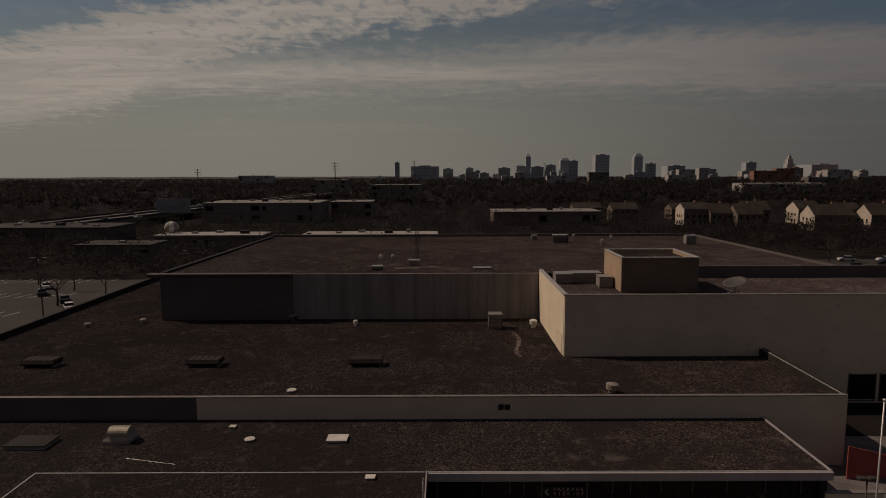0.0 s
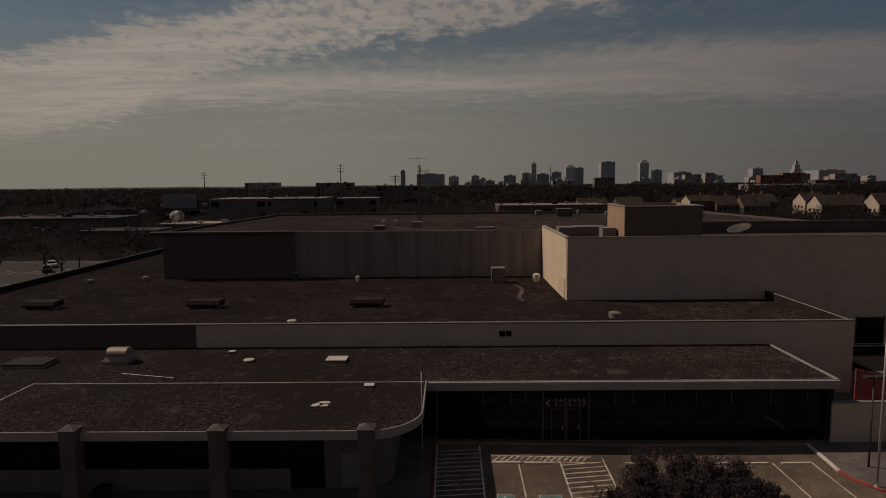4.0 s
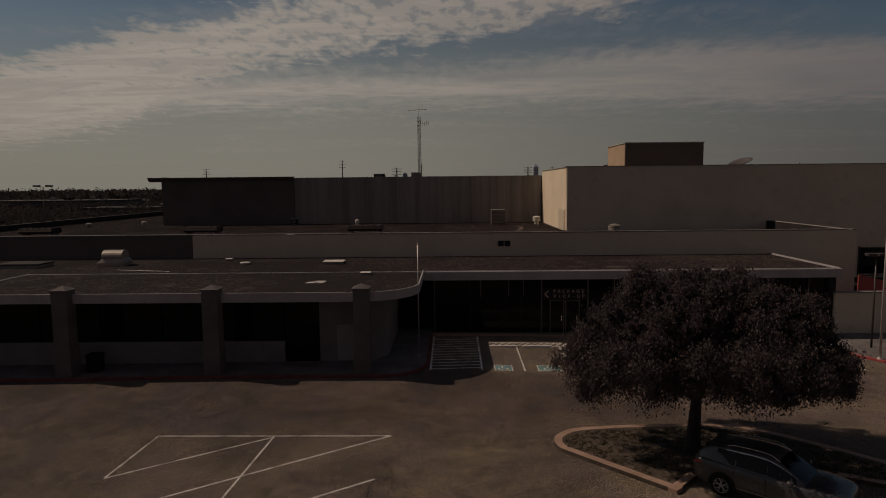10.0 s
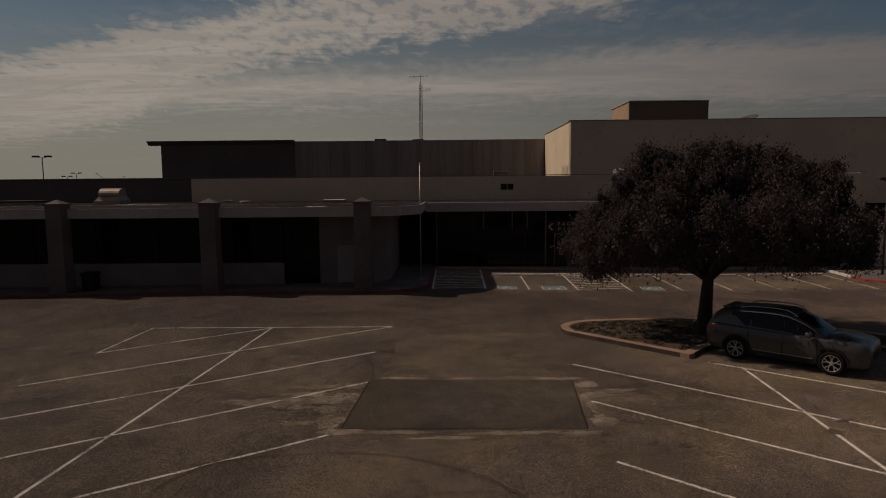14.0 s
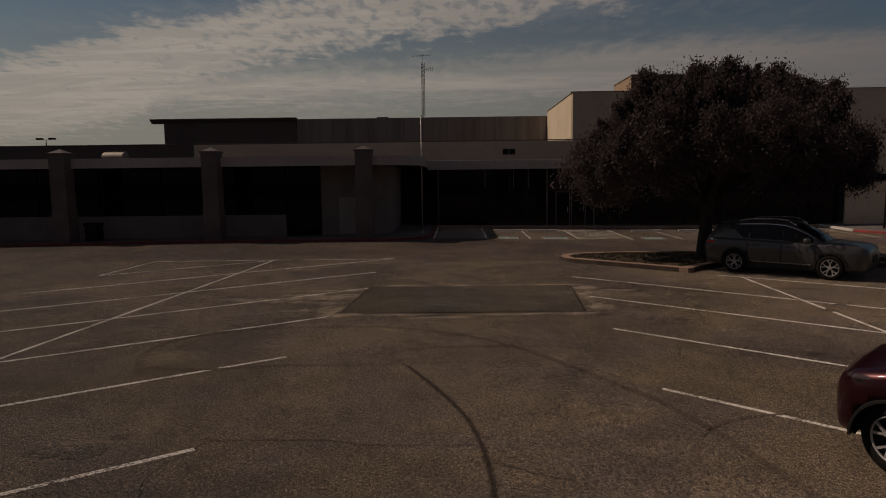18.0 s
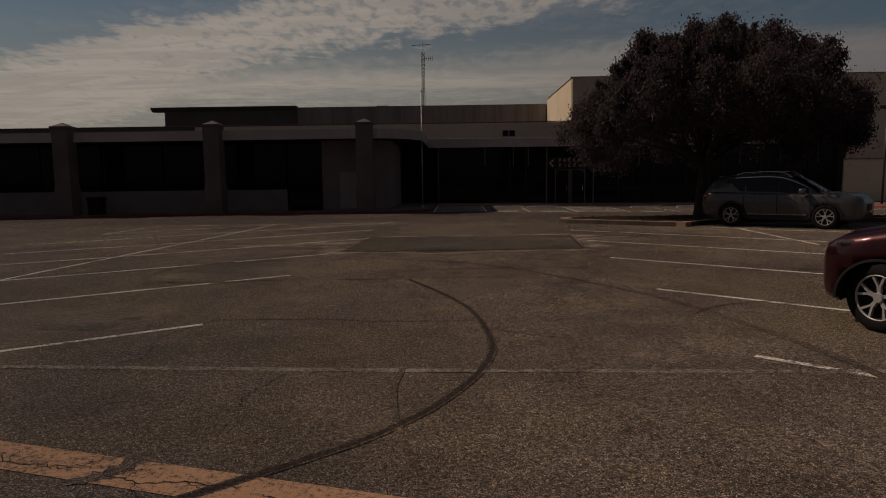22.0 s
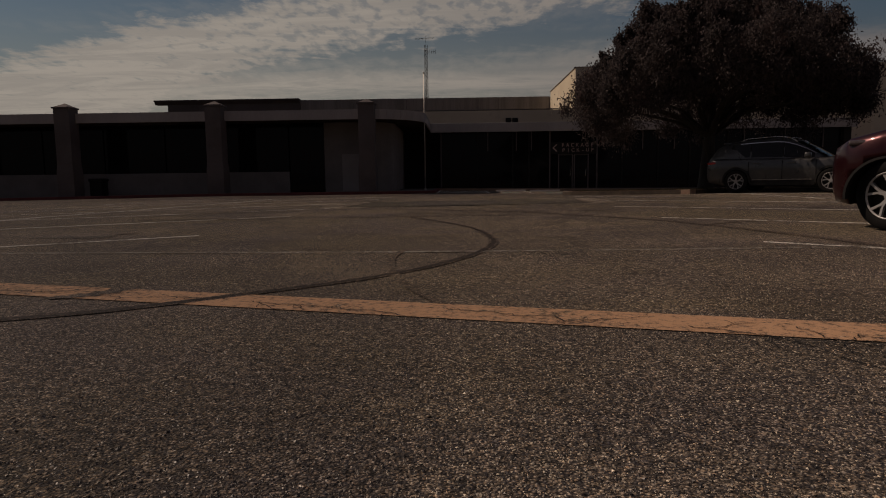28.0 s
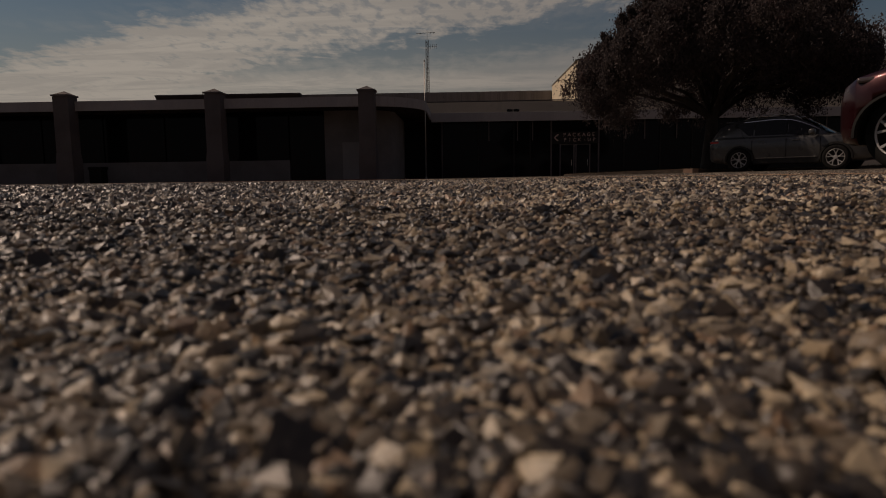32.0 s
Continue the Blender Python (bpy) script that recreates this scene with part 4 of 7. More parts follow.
# ---- poles and small things before the store ----
def flag_pole(x, y, h, r, mat, label, cat="pole"):
    t = thing("flag_pole", label, cat)
    z = gz(x, y) + 0.12
    b = bmesh.new()
    cyl(b, (x, y, z), (x, y, z + h), r, r * 0.6, 14)
    part("pole", b, mat, t, smooth=True)
    b = bmesh.new()
    cyl(b, (x, y, z), (x, y, z + 0.12), r * 2.2, r * 1.6, 14)
    part("base", b, mat, t)
    b = bmesh.new()
    bmesh.ops.create_uvsphere(b, u_segments=10, v_segments=6, radius=r * 1.4, matrix=Matrix.Translation((x, y, z + h)))
    part("finial", b, mat, t, smooth=True)


flag_pole(25.85, 37.7, 12.4, 0.075, M_POLE, "tall pale metal flagpole standing near the red curb")
flag_pole(-2.0, 38.3, 7.0, 0.042, M_GALV, "thin grey metal pole beside the canopy corner")


def flood_light(x, y, h, dirs, label, group, base=0.0, arm=0.55, mat=None, big=1.0):
    t = thing("street_lamp", label, "street lamp", group)
    mat = mat or M_POLE_DK
    b = bmesh.new()
    cyl(b, (x, y, base), (x, y, base + h), 0.07 * big, 0.05 * big, 10)
    part("pole", b, mat, t, smooth=True)
    b = bmesh.new()
    for d in dirs:
        cyl(b, (x, y, base + h - 0.1), (x + d * arm, y, base + h + 0.02), 0.03, 0.03, 8)
    part("arm", b, mat, t)
    for d in dirs:
        b = bmesh.new()
        box(b, x + d * arm - 0.28 * big, x + d * arm + 0.28 * big, y - 0.22 * big, y + 0.22 * big, base + h - 0.02, base + h - 0.02 + 0.18 * big, 0.03)
        part("lamp_head", b, mat, t)


flood_light(27.1, 40.4, 6.0, (-1, 1), "dark twin-headed floodlight pole on the pavement", "floodlights", base=gz(27.1, 40.4) + 0.1, arm=0.35)
b = thing("waste_bin", "dark square waste bin beside an arcade pillar", "waste bin")
part("body", boxm(-21.2, -20.5, 35.6, 36.3, gz(-21, 36) + 0.14, 0.75, 0.03), M_BLACKPL, b)
part("lid", boxm(-21.25, -20.45, 35.55, 36.35, 0.75, 0.92, 0.05), M_BLACKPL, b)

# package sign and the door under it
sign = thing("shop_sign", "black hanging sign with pale pinkish lettering and arrow", "sign")
part("panel", boxm(6.5, 9.7, GL_Y - 0.13, GL_Y - 0.09, 2.30, 3.12), M_DARK, sign)
face = Matrix.Translation((0, GL_Y - 0.14, 0)) @ pose(0, 0, 0, 90)
for word, xc, zc in (("PACKAGE", 8.36, 2.90), ("PICK-UP", 8.40, 2.55)):
    for i, ch in enumerate(word):
        text_mesh(ch, 0.34, M_SIGNTXT, sign, Matrix.Translation((xc + (i - 3) * 0.335, GL_Y - 0.14, zc)) @ pose(0, 0, 0, 90), "letter")
b = bmesh.new()
for s in (1, -1):
    vs = [b.verts.new(p) for p in ((6.62, GL_Y - 0.142, 2.72), (6.72, GL_Y - 0.142, 2.72), (6.98, GL_Y - 0.142, 2.72 + s * 0.24), (6.86, GL_Y - 0.142, 2.72 + s * 0.24))]
    b.faces.new(vs if s < 0 else vs[::-1])
part("arrow", b, M_SIGNTXT, sign)
for xd in (7.55, 8.65):
    dr = tagged(new("door"), "dark glazed shop door with slim bronze frame", "door", "shop doors")
    zf = gz(8, GL_Y) + 0.14
    part("pane", boxm(xd - 0.44, xd + 0.44, GL_Y - 0.1, GL_Y - 0.08, zf + 0.1, 2.2), M_GLASS, dr)
    for a in ((xd - 0.52, xd - 0.44, zf, 2.28), (xd + 0.44, xd + 0.52, zf, 2.28)):
        part("stile", boxm(a[0], a[1], GL_Y - 0.12, GL_Y - 0.06, a[2], a[3]), M_PILLAR, dr)
    part("rail", boxm(xd - 0.44, xd + 0.44, GL_Y - 0.12, GL_Y - 0.06, 2.2, 2.28), M_MULLION, dr)
    part("handle", boxm(xd + 0.30, xd + 0.33, GL_Y - 0.17, GL_Y - 0.12, zf + 0.9, zf + 1.3), M_CHROME, dr)

# right-hand corner: low wall, awning, dark windows
lw = thing("low_wall", "pale rendered screen wall beside the glazed front", "wall")
part("body", boxm(26.95, 31.2, 44.3, 44.6, -0.4, 2.7), M_BEIGE, lw)
part("coping", boxm(26.9, 31.25, 44.24, 44.66, 2.7, 2.78), M_KNEE, lw)
aw = thing("screen_panel", "faded red metal screen panel with a slanted top", "screen")
part("panel", prism([(33.3, 51.7), (41.0, 51.7), (41.0, 51.8), (33.3, 51.8)], -0.2, lambda x, y: 2.9 - 0.24 * (x - 33.3)), M_REDTARP, aw)
for xp in (33.4, 36.0, 38.6):
    part("post", boxm(xp, xp + 0.12, 51.82, 51.94, -0.3, 2.7 - 0.24 * (xp - 33.3)), M_POLE_DK, aw)
for xw in (44.4, 47.9, 51.4):
    w = thing("window", "dark square window in the tall stucco wall", "window", "side windows")
    part("pane", boxm(xw + 0.1, xw + 3.0, Y_R - 0.04, Y_R - 0.02, 0.4, 3.3), M_GLASS, w)
    for a in ((xw, xw + 0.1, 0.3, 3.45), (xw + 3.0, xw + 3.1, 0.3, 3.45)):
        part("frame", boxm(a[0], a[1], Y_R - 0.09, Y_R - 0.005, a[2], a[3]), M_MULLION, w)
    part("sill", boxm(xw, xw + 3.1, Y_R - 0.12, Y_R - 0.005, 0.2, 0.3), M_MULLION, w)
vb = thing("wall_vent", "pair of dark square vents on the stucco parapet", "vent")
for dx in (-0.28, 0.28):
    part("grille", boxm(4.56 + dx - 0.24, 4.56 + dx + 0.24, Y_MID - 0.14, Y_MID - 0.05, 5.25, 5.72, 0.02), M_BLACKPL, vb)

# ---- cars ----
def ring_loft(bm, rings, cap=True):
    vs = [[bm.verts.new(p) for p in r] for r in rings]
    for a, b in zip(vs, vs[1:]):
        for i in range(len(a) - 1):
            bm.faces.new((a[i], a[i + 1], b[i + 1], b[i]))
    if cap:
        bm.faces.new(vs[0])
        bm.faces.new(vs[-1][::-1])
    bmesh.ops.recalc_face_normals(bm, faces=bm.faces)
    return bm


def lerp_table(tab, x):
    for a, b in zip(tab, tab[1:]):
        if x <= b[0]:
            t = (x - a[0]) / (b[0] - a[0])
            return [u + (v - u) * t for u, v in zip(a, b)]
    return list(tab[-1])


def lathe(bm, prof, y0, n=28, axis_sign=1):
    """Turns (radius, offset) pairs about the axle."""
    rows = []
    for i in range(n):
        a = 2 * math.pi * i / n
        rows.append([bm.verts.new((r * math.cos(a), y0 + o * axis_sign, r * math.sin(a))) for r, o in prof])
    for i in range(n):
        p, q = rows[i], rows[(i + 1) % n]
        for k in range(len(prof) - 1):
            bm.faces.new((p[k], p[k + 1], q[k + 1], q[k]))
    bmesh.ops.recalc_face_normals(bm, faces=bm.faces)
    return bm


def wheel(parent, x, side, y, r, rim_mat, spokes=5, turn=0.0):
    w = new("wheel")
    w.parent = parent
    w.matrix_local = Matrix.Translation((x, y, r)) @ pose(0, 0, 0, 0, 0, turn)
    rr = r * 0.68
    b = lathe(bmesh.new(), [(rr * 0.97, -0.2), (r * 0.93, -0.2), (r, -0.16), (r, -0.03), (r * 0.95, 0.01), (rr * 1.06, 0.015), (rr * 0.99, 0.0), (rr * 0.97, -0.2)], 0, 36, side)
    part("tyre", b, M_TYRE, w, "black rubber tyre", smooth=True)
    b = lathe(bmesh.new(), [(0.001, -0.075), (rr * 0.9, -0.075), (rr * 0.92, -0.01), (rr, 0.004), (rr, -0.19)], 0, 36, side)
    part("barrel", b, M_BLACKPL, w)
    b = lathe(bmesh.new(), [(rr * 0.93, -0.01), (rr * 0.935, 0.006), (rr * 0.99, 0.01), (rr * 1.0, 0.0)], 0, 36, side)
    part("rim", b, rim_mat, w, "bright alloy rim", smooth=True)
    for i in range(spokes):
        a0 = 2 * math.pi * (i + 0.25) / spokes
        b = bmesh.new()
        for s in (-1, 1):
            pts = []
            for rad, off, wid, yy in ((0.16, 0.06, 0.10, -0.02), (0.5, 0.10, 0.075, -0.012), (0.95, 0.27, 0.105, 0.0)):
                ca, sa = math.cos(a0 + s * off), math.sin(a0 + s * off)
                c = Vector((ca, 0, sa)) * rad * rr
                n = Vector((-sa, 0, ca)) * wid * rr / (1.0 if rad < 0.9 else 1.1)
                pts.append(((c + n * 0.6), (c - n * 0.6), yy))
            top = [[b.verts.new((p.x, side * yy, p.z)), b.verts.new((q.x, side * yy, q.z))] for p, q, yy in pts]
            bot = [[b.verts.new((p.x, side * (yy - 0.03), p.z)), b.verts.new((q.x, side * (yy - 0.03), q.z))] for p, q, yy in pts]
            for k in range(2):
                b.faces.new((top[k][0], top[k + 1][0], top[k + 1][1], top[k][1]))
                for e in (0, 1):
                    b.faces.new((top[k][e], bot[k][e], bot[k + 1][e], top[k + 1][e]))
        bmesh.ops.recalc_face_normals(b, faces=b.faces)
        part("spoke", b, rim_mat, w)
    b = lathe(bmesh.new(), [(0.001, 0.0), (0.05, 0.0), (0.06, -0.02)], 0, 14, side)
    part("hub_cap", b, rim_mat, w)


def cut_arches(body, spots, r, hw):
    """Cuts the wheel arches out of a body, dark inside."""
    b = bmesh.new()
    for xa, sgn in spots:
        cyl(b, (xa, sgn * hw * 0.60, r), (xa, sgn * hw * 1.3, r), r * 1.08, r * 1.08, 40)
    for fc in b.faces:
        fc.material_index = 1
    me = mesh_of("arch_cutter", b, [M_DARK, M_DARK])
    cutter = bpy.data.objects.new("arch_cutter", me)
    scene.collection.objects.link(cutter)
    cutter.matrix_world = body.parent.matrix_world
    mod = body.modifiers.new("arches", "BOOLEAN")
    mod.operation, mod.solver, mod.object = "DIFFERENCE", "EXACT", cutter
    bpy.context.view_layer.update()
    done = bpy.data.meshes.new_from_object(body.evaluated_get(bpy.context.evaluated_depsgraph_get()))
    body.modifiers.clear()
    body.data = done
    bpy.data.objects.remove(cutter)


def suv(name, label, paint_m, m, L, W, H, base, f_over, wheel_r, trim, group="parked cars", rails=True, rear_rake=0.0, bonnet=1.0, steer=0.0, blunt=0.0, clad=1.22):
    """x forward, y to the left, z up; the origin on the ground midway between the axles."""
    car = thing(name, label, "car", group, at=m)
    xr, xf = -base / 2 - (L - base - f_over), base / 2 + f_over
    hw = W / 2
    belt = H * 0.625
    # x, low, top, half width
    low = [(xr, 0.48, belt * 0.86, hw * 0.80), (xr + 0.05, 0.36, belt * 0.95, hw * 0.88), (xr + 0.2, 0.30, belt * 1.03, hw * 0.955), (xr + 0.55, 0.24, belt * 1.045, hw * 0.99), (-0.6, 0.21, belt * 1.02, hw),
           (0.3, 0.21, belt, hw), (0.95, 0.21, belt * 0.985, hw), (1.3, 0.22, belt * 0.965 * bonnet, hw * 0.995), (xf - 0.5, 0.25, belt * (0.91 + 0.02 * blunt) * bonnet, hw * (0.965 + 0.02 * blunt)), (xf - 0.2, 0.27, belt * (0.83 + 0.06 * blunt) * bonnet, hw * (0.84 + 0.08 * blunt)), (xf - 0.06, 0.30, belt * (0.74 + 0.09 * blunt) * bonnet, hw * (0.68 + 0.14 * blunt)), (xf, 0.40, belt * (0.64 + 0.08 * blunt) * bonnet, hw * (0.5 + 0.18 * blunt))]

    def sect(x):
        _, lo, hi, w = lerp_table(low, x)
        h = hi - lo
        return [(x, 0, lo), (x, w * 0.88, lo), (x, w * 0.965, lo + 0.10 * h), (x, w * 0.975, lo + 0.25 * h), (x, w * 0.995, lo + 0.55 * h), (x, w * 1.0, lo + 0.72 * h), (x, w * 0.975, lo + 0.90 * h), (x, w * 0.93, hi), (x, w * 0.78, hi + 0.02), (x, 0, hi + 0.045)]

    xs = sorted({r[0] for r in low} | {xr + (xf - xr) * i / 26 for i in range(27)})
    b = bmesh.new()
    rings = []
    for x in xs:
        s = sect(min(max(x, xr), xf))
        rings.append(s + [(p[0], -p[1], p[2]) for p in s[-2:0:-1]] + [s[0]])
    ring_loft(b, rings, cap=False)
    bmesh.ops.remove_doubles(b, verts=b.verts, dist=0.0005)
    bmesh.ops.holes_fill(b, edges=[e for e in b.edges if e.is_boundary], sides=60)
    bmesh.ops.recalc_face_normals(b, faces=b.faces)
    body = part("body", b, [paint_m, M_DARK], car, smooth=True)
    cut_arches(body, [(xa, sgn) for xa in (-base / 2, base / 2) for sgn in (1, -1)], wheel_r, hw)
    # greenhouse: x, base z, roof z, half width at the belt and at the roof
    rk = rear_rake
    gh = [(xr + 0.07, belt * 1.02, belt * 1.02 + 0.01, hw * 0.80, hw * 0.76), (xr + 0.24 + rk * 0.3, belt * 1.04, H * 0.86, hw * 0.86, hw * 0.70), (xr + 0.42 + rk, belt * 1.04, H * 0.95, hw * 0.90, hw * 0.70), (-1.2, belt * 1.02, H * 0.98, hw * 0.93, hw * 0.71),
          (-0.45, belt * 1.0, H, hw * 0.94, hw * 0.71), (-0.05, belt * 0.99, H * 0.992, hw * 0.94, hw * 0.70), (0.18, belt * 0.985, H * 0.962, hw * 0.94, hw * 0.69), (0.55, belt * 0.98, H * 0.855, hw * 0.93, hw * 0.69), (1.16, belt * 0.965, belt * 0.99, hw * 0.89, hw * 0.74)]

    def gsect(x, out=0.0):
        _, zb, zt, wb, wt = lerp_table(gh, x)
        h = zt - zb
        return [(x, wb + out, zb - 0.03), (x, wb + (wt - wb) * 0.82 + out, zb + h * 0.86), (x, wt - 0.03 + out * 0.6, zb + h * 0.97 + out), (x, wt * 0.6, zt + 0.012 + out), (x, 0, zt + 0.02 + out)]

    b = bmesh.new()
    rings = []
    gx = sorted({r[0] for r in gh} | {gh[0][0] + (gh[-1][0] - gh[0][0]) * i / 20 for i in range(21)})
    for x in gx:
        s = gsect(x)
        rings.append(s + [(p[0], -p[1], p[2]) for p in s[-2::-1]])
    ring_loft(b, rings, cap=True)
    part("roof", b, paint_m, car, smooth=True)

    def side_pane(xa, xb, sgn, nm="side_window", mat=None, out=0.008, lo_end=0.16, grow=0.0):
        """A pane on the flank; lo_end lifts its lower edge at the rear into a point."""
        b = bmesh.new()
        n = 8
        rows = []
        for i in range(n + 1):
            x = xa + (xb - xa) * i / n
            s = gsect(x, out)
            p, q = Vector(s[0]), Vector(s[1])
            f0 = max(0.16, lo_end + (0.16 - lo_end) * i / (n * 0.7))
            lo, hi = p.lerp(q, f0 - grow), p.lerp(q, 0.94 + grow)
            rows.append([b.verts.new((v.x, sgn * v.y, v.z)) for v in (lo, hi)])
        for r0, r1 in zip(rows, rows[1:]):
            b.faces.new((r0[0], r0[1], r1[1], r1[0]))
        bmesh.ops.recalc_face_normals(b, faces=b.faces)
        return part(nm, b, mat or M_CARGLASS, car, "dark tinted glass" if mat is None else "black window surround")

    for sgn in (1, -1):
        xq = xr + 0.62 + rk
        side_pane(xq - 0.02, 0.92, sgn, "window_surround", M_BLACKPL, 0.004, 0.72, 0.03)
        side_pane(xq + 0.08, -0.98, sgn, "quarter_window", lo_end=0.72)
        side_pane(-0.93, -0.02, sgn)
        side_pane(0.03, 0.86, sgn)
        b = bmesh.new()
        rows = []
        for i in range(9):
            s = gsect(-1.3 + 2.2 * i / 8, 0.014)
            p, q = Vector(s[0]), Vector(s[1])
            rows.append([b.verts.new((v.x, sgn * v.y, v.z)) for v in (p.lerp(q, 0.955), p.lerp(q, 0.995))])
        for a0, a1 in zip(rows, rows[1:]):
            b.faces.new((a0[0], a0[1], a1[1], a1[0]))
        part("window_trim", b, trim, car, "slim bright window trim")

    def top_pane(xa, xb, nm):
        b = bmesh.new()
        rows = []
        for i in range(6):
            x = xa + (xb - xa) * i / 5
            s = gsect(x, 0.008)
            rows.append([b.verts.new(p) for p in (s[2], s[3], s[4])] + [b.verts.new((p[0], -p[1], p[2])) for p in (s[3], s[2])])
        for r0, r1 in zip(rows, rows[1:]):
            for k in range(4):
                b.faces.new((r0[k], r0[k + 1], r1[k + 1], r1[k]))
        bmesh.ops.recalc_face_normals(b, faces=b.faces)
        part(nm, b, M_CARGLASS, car, "dark glass", smooth=True)

    top_pane(0.30, 1.12, "windscreen")
    top_pane(xr + 0.14, xr + 0.42 + rk, "rear_window")
    # cladding, arches, lights
    for sgn in (1, -1):
        b = bmesh.new()
        box(b, -base / 2 + 0.42, base / 2 - 0.42, sgn * hw * 0.96 - 0.02, sgn * hw * 0.96 + 0.03, 0.23, 0.40, 0.02)
        part("sill_cladding", b, M_BLACKPL, car)
        b = bmesh.new()
        box(b, -base / 2 + 0.5, base / 2 - 0.5, sgn * hw * 0.985 - 0.01, sgn * hw * 0.985 + 0.03, 0.40, 0.425)
        part("trim_strip", b, M_UNIT, car, "slim sill trim")
        for xa in (-base / 2, base / 2):
            b = bmesh.new()
            n = 22
            outer = []
            for i in range(n + 1):
                a = -0.10 + (math.pi + 0.2) * i / n
                y = sgn * (hw + 0.026)
                outer.append([b.verts.new((xa + r * math.cos(a), y + (0 if r < wheel_r * 1.09 else -sgn * 0.006), wheel_r + r * math.sin(a))) for r in (wheel_r * 1.06, wheel_r * clad)] +
                             [b.verts.new((xa + wheel_r * clad * math.cos(a), sgn * hw * 0.90, wheel_r + wheel_r * clad * math.sin(a))), b.verts.new((xa + wheel_r * 1.06 * math.cos(a), sgn * hw * 0.90, wheel_r + wheel_r * 1.06 * math.sin(a)))])
            for r0, r1 in zip(outer, outer[1:]):
                for k in range(4):
                    b.faces.new((r0[k], r0[(k + 1) % 4], r1[(k + 1) % 4], r1[k]))
            bmesh.ops.recalc_face_normals(b, faces=b.faces)
            part("wheel_arch", b, M_BLACKPL, car, "black wheel-arch cladding")
            wheel(car, xa, sgn, sgn * (hw + 0.03), wheel_r, M_ALLOY, turn=steer if xa > 0 else 0.0)
        b = bmesh.new()
        box(b, xr + 0.06, xr + 0.34, sgn * hw * 0.92 - 0.04, sgn * hw * 0.92 + 0.04, belt * 0.88, belt * 0.95, 0.025)
        part("tail_light", b, M_TAIL, car, "red tail light")
        b = bmesh.new()
        box(b, xf - 0.46, xf - 0.20, sgn * hw * 0.83 - 0.06, sgn * hw * 0.83 + 0.07, belt * 0.80 * bonnet, belt * 0.855 * bonnet, 0.025)
        part("headlight", b, M_HEAD, car, "clear headlight")
        b = bmesh.new()
        box(b, 0.66, 0.84, sgn * (hw + 0.10) - 0.11, sgn * (hw + 0.10) + 0.09, belt * 0.99, belt * 0.99 + 0.17, 0.05)
        part("mirror", b, paint_m, car, smooth=True)
        for xh in (-0.72, 0.28):
            b = bmesh.new()
            box(b, xh - 0.11, xh + 0.11, sgn * hw * 0.995 - 0.02, sgn * hw * 0.995 + 0.035, belt * 0.86, belt * 0.89, 0.01)
            part("door_handle", b, paint_m, car)
        for xd, z0, z1 in ((-0.98, 0.5, 0.93), (0.01, 0.42, 0.95), (0.94, 0.42, 0.95)):
            b = bmesh.new()
            box(b, xd - 0.004, xd + 0.004, sgn * hw * 0.99 - 0.02, sgn * hw * 0.99 + 0.012, z0, belt * z1)
            part("door_seam", b, M_BLACKPL, car)
        if rails:
            b = bmesh.new()
            prev = None
            for i in range(9):
                x = -1.35 + i * 0.21
                s = gsect(x)
                p = Vector((x, sgn * (s[2][1] - 0.03), s[2][2] + (0.075 if 0 < i < 8 else 0.01)))
                if prev:
                    cyl(b, prev, p, 0.018, 0.018, 8)
                prev = p
            part("roof_rail", b, trim, car, "bright roof rail", smooth=True)
    b = bmesh.new()
    box(b, xr - 0.03, xr + 0.12, -hw * 0.8, hw * 0.8, 0.36, 0.58, 0.05)
    part("rear_bumper", b, M_BLACKPL, car)
    b = bmesh.new()
    box(b, xf - 0.30, xf - 0.06, -hw * 0.5, hw * 0.52, 0.27, 0.40, 0.05)
    part("front_bumper", b, M_BLACKPL, car)
    b = bmesh.new()
    box(b, xf - 0.10, xf + 0.015, -0.34, 0.34, 0.52, 0.74, 0.03)
    part("grille", b, M_BLACKPL, car)
    b = bmesh.new()
    box(b, xr + 0.26 + rk, xr + 0.50 + rk, -hw * 0.62, hw * 0.62, H * 0.935, H * 0.962, 0.012)
    part("spoiler", b, paint_m, car)
    return car


M_TAIL = surface("tail_lamp_red", (0.35, 0.01, 0.012), (0.45, 0.02, 0.02), 0.15, 3, 30, bumps=0, spec=0.7)
M_HEAD = surface("headlamp_clear", (0.16, 0.13, 0.13), (0.22, 0.18, 0.18), 0.1, 3, 30, metal=0.6, bumps=0)
# grey sport utility parked beside the island; red one close to the flight line
WR, WF = Vector((9.02, 20.38)), Vector((10.98, 18.53))
d = (WF - WR).normalized()


def car_at(wr, dirv, base, side_off):
    """The pose of a car whose right-hand rear wheel face stands over wr."""
    left = Vector((-dirv.y, dirv.x))
    c = wr + dirv * base / 2 + left * side_off
    zc = gz(c.x, c.y)
    fwd = Vector((dirv.x, dirv.y, 0.01 * dirv.x)).normalized()
    lf = Vector((left.x, left.y, 0.01 * left.x)).normalized()
    m3 = Matrix((fwd, lf, fwd.cross(lf))).transposed()
    return Matrix.Translation((c.x, c.y, zc)) @ m3.to_4x4()


def nose_at(wf, dirv, base, side_off):
    """The pose of a car whose left-hand front wheel face stands over wf."""
    left = Vector((-dirv.y, dirv.x))
    return car_at(wf - dirv * base - left * 2 * side_off, dirv, base, side_off)


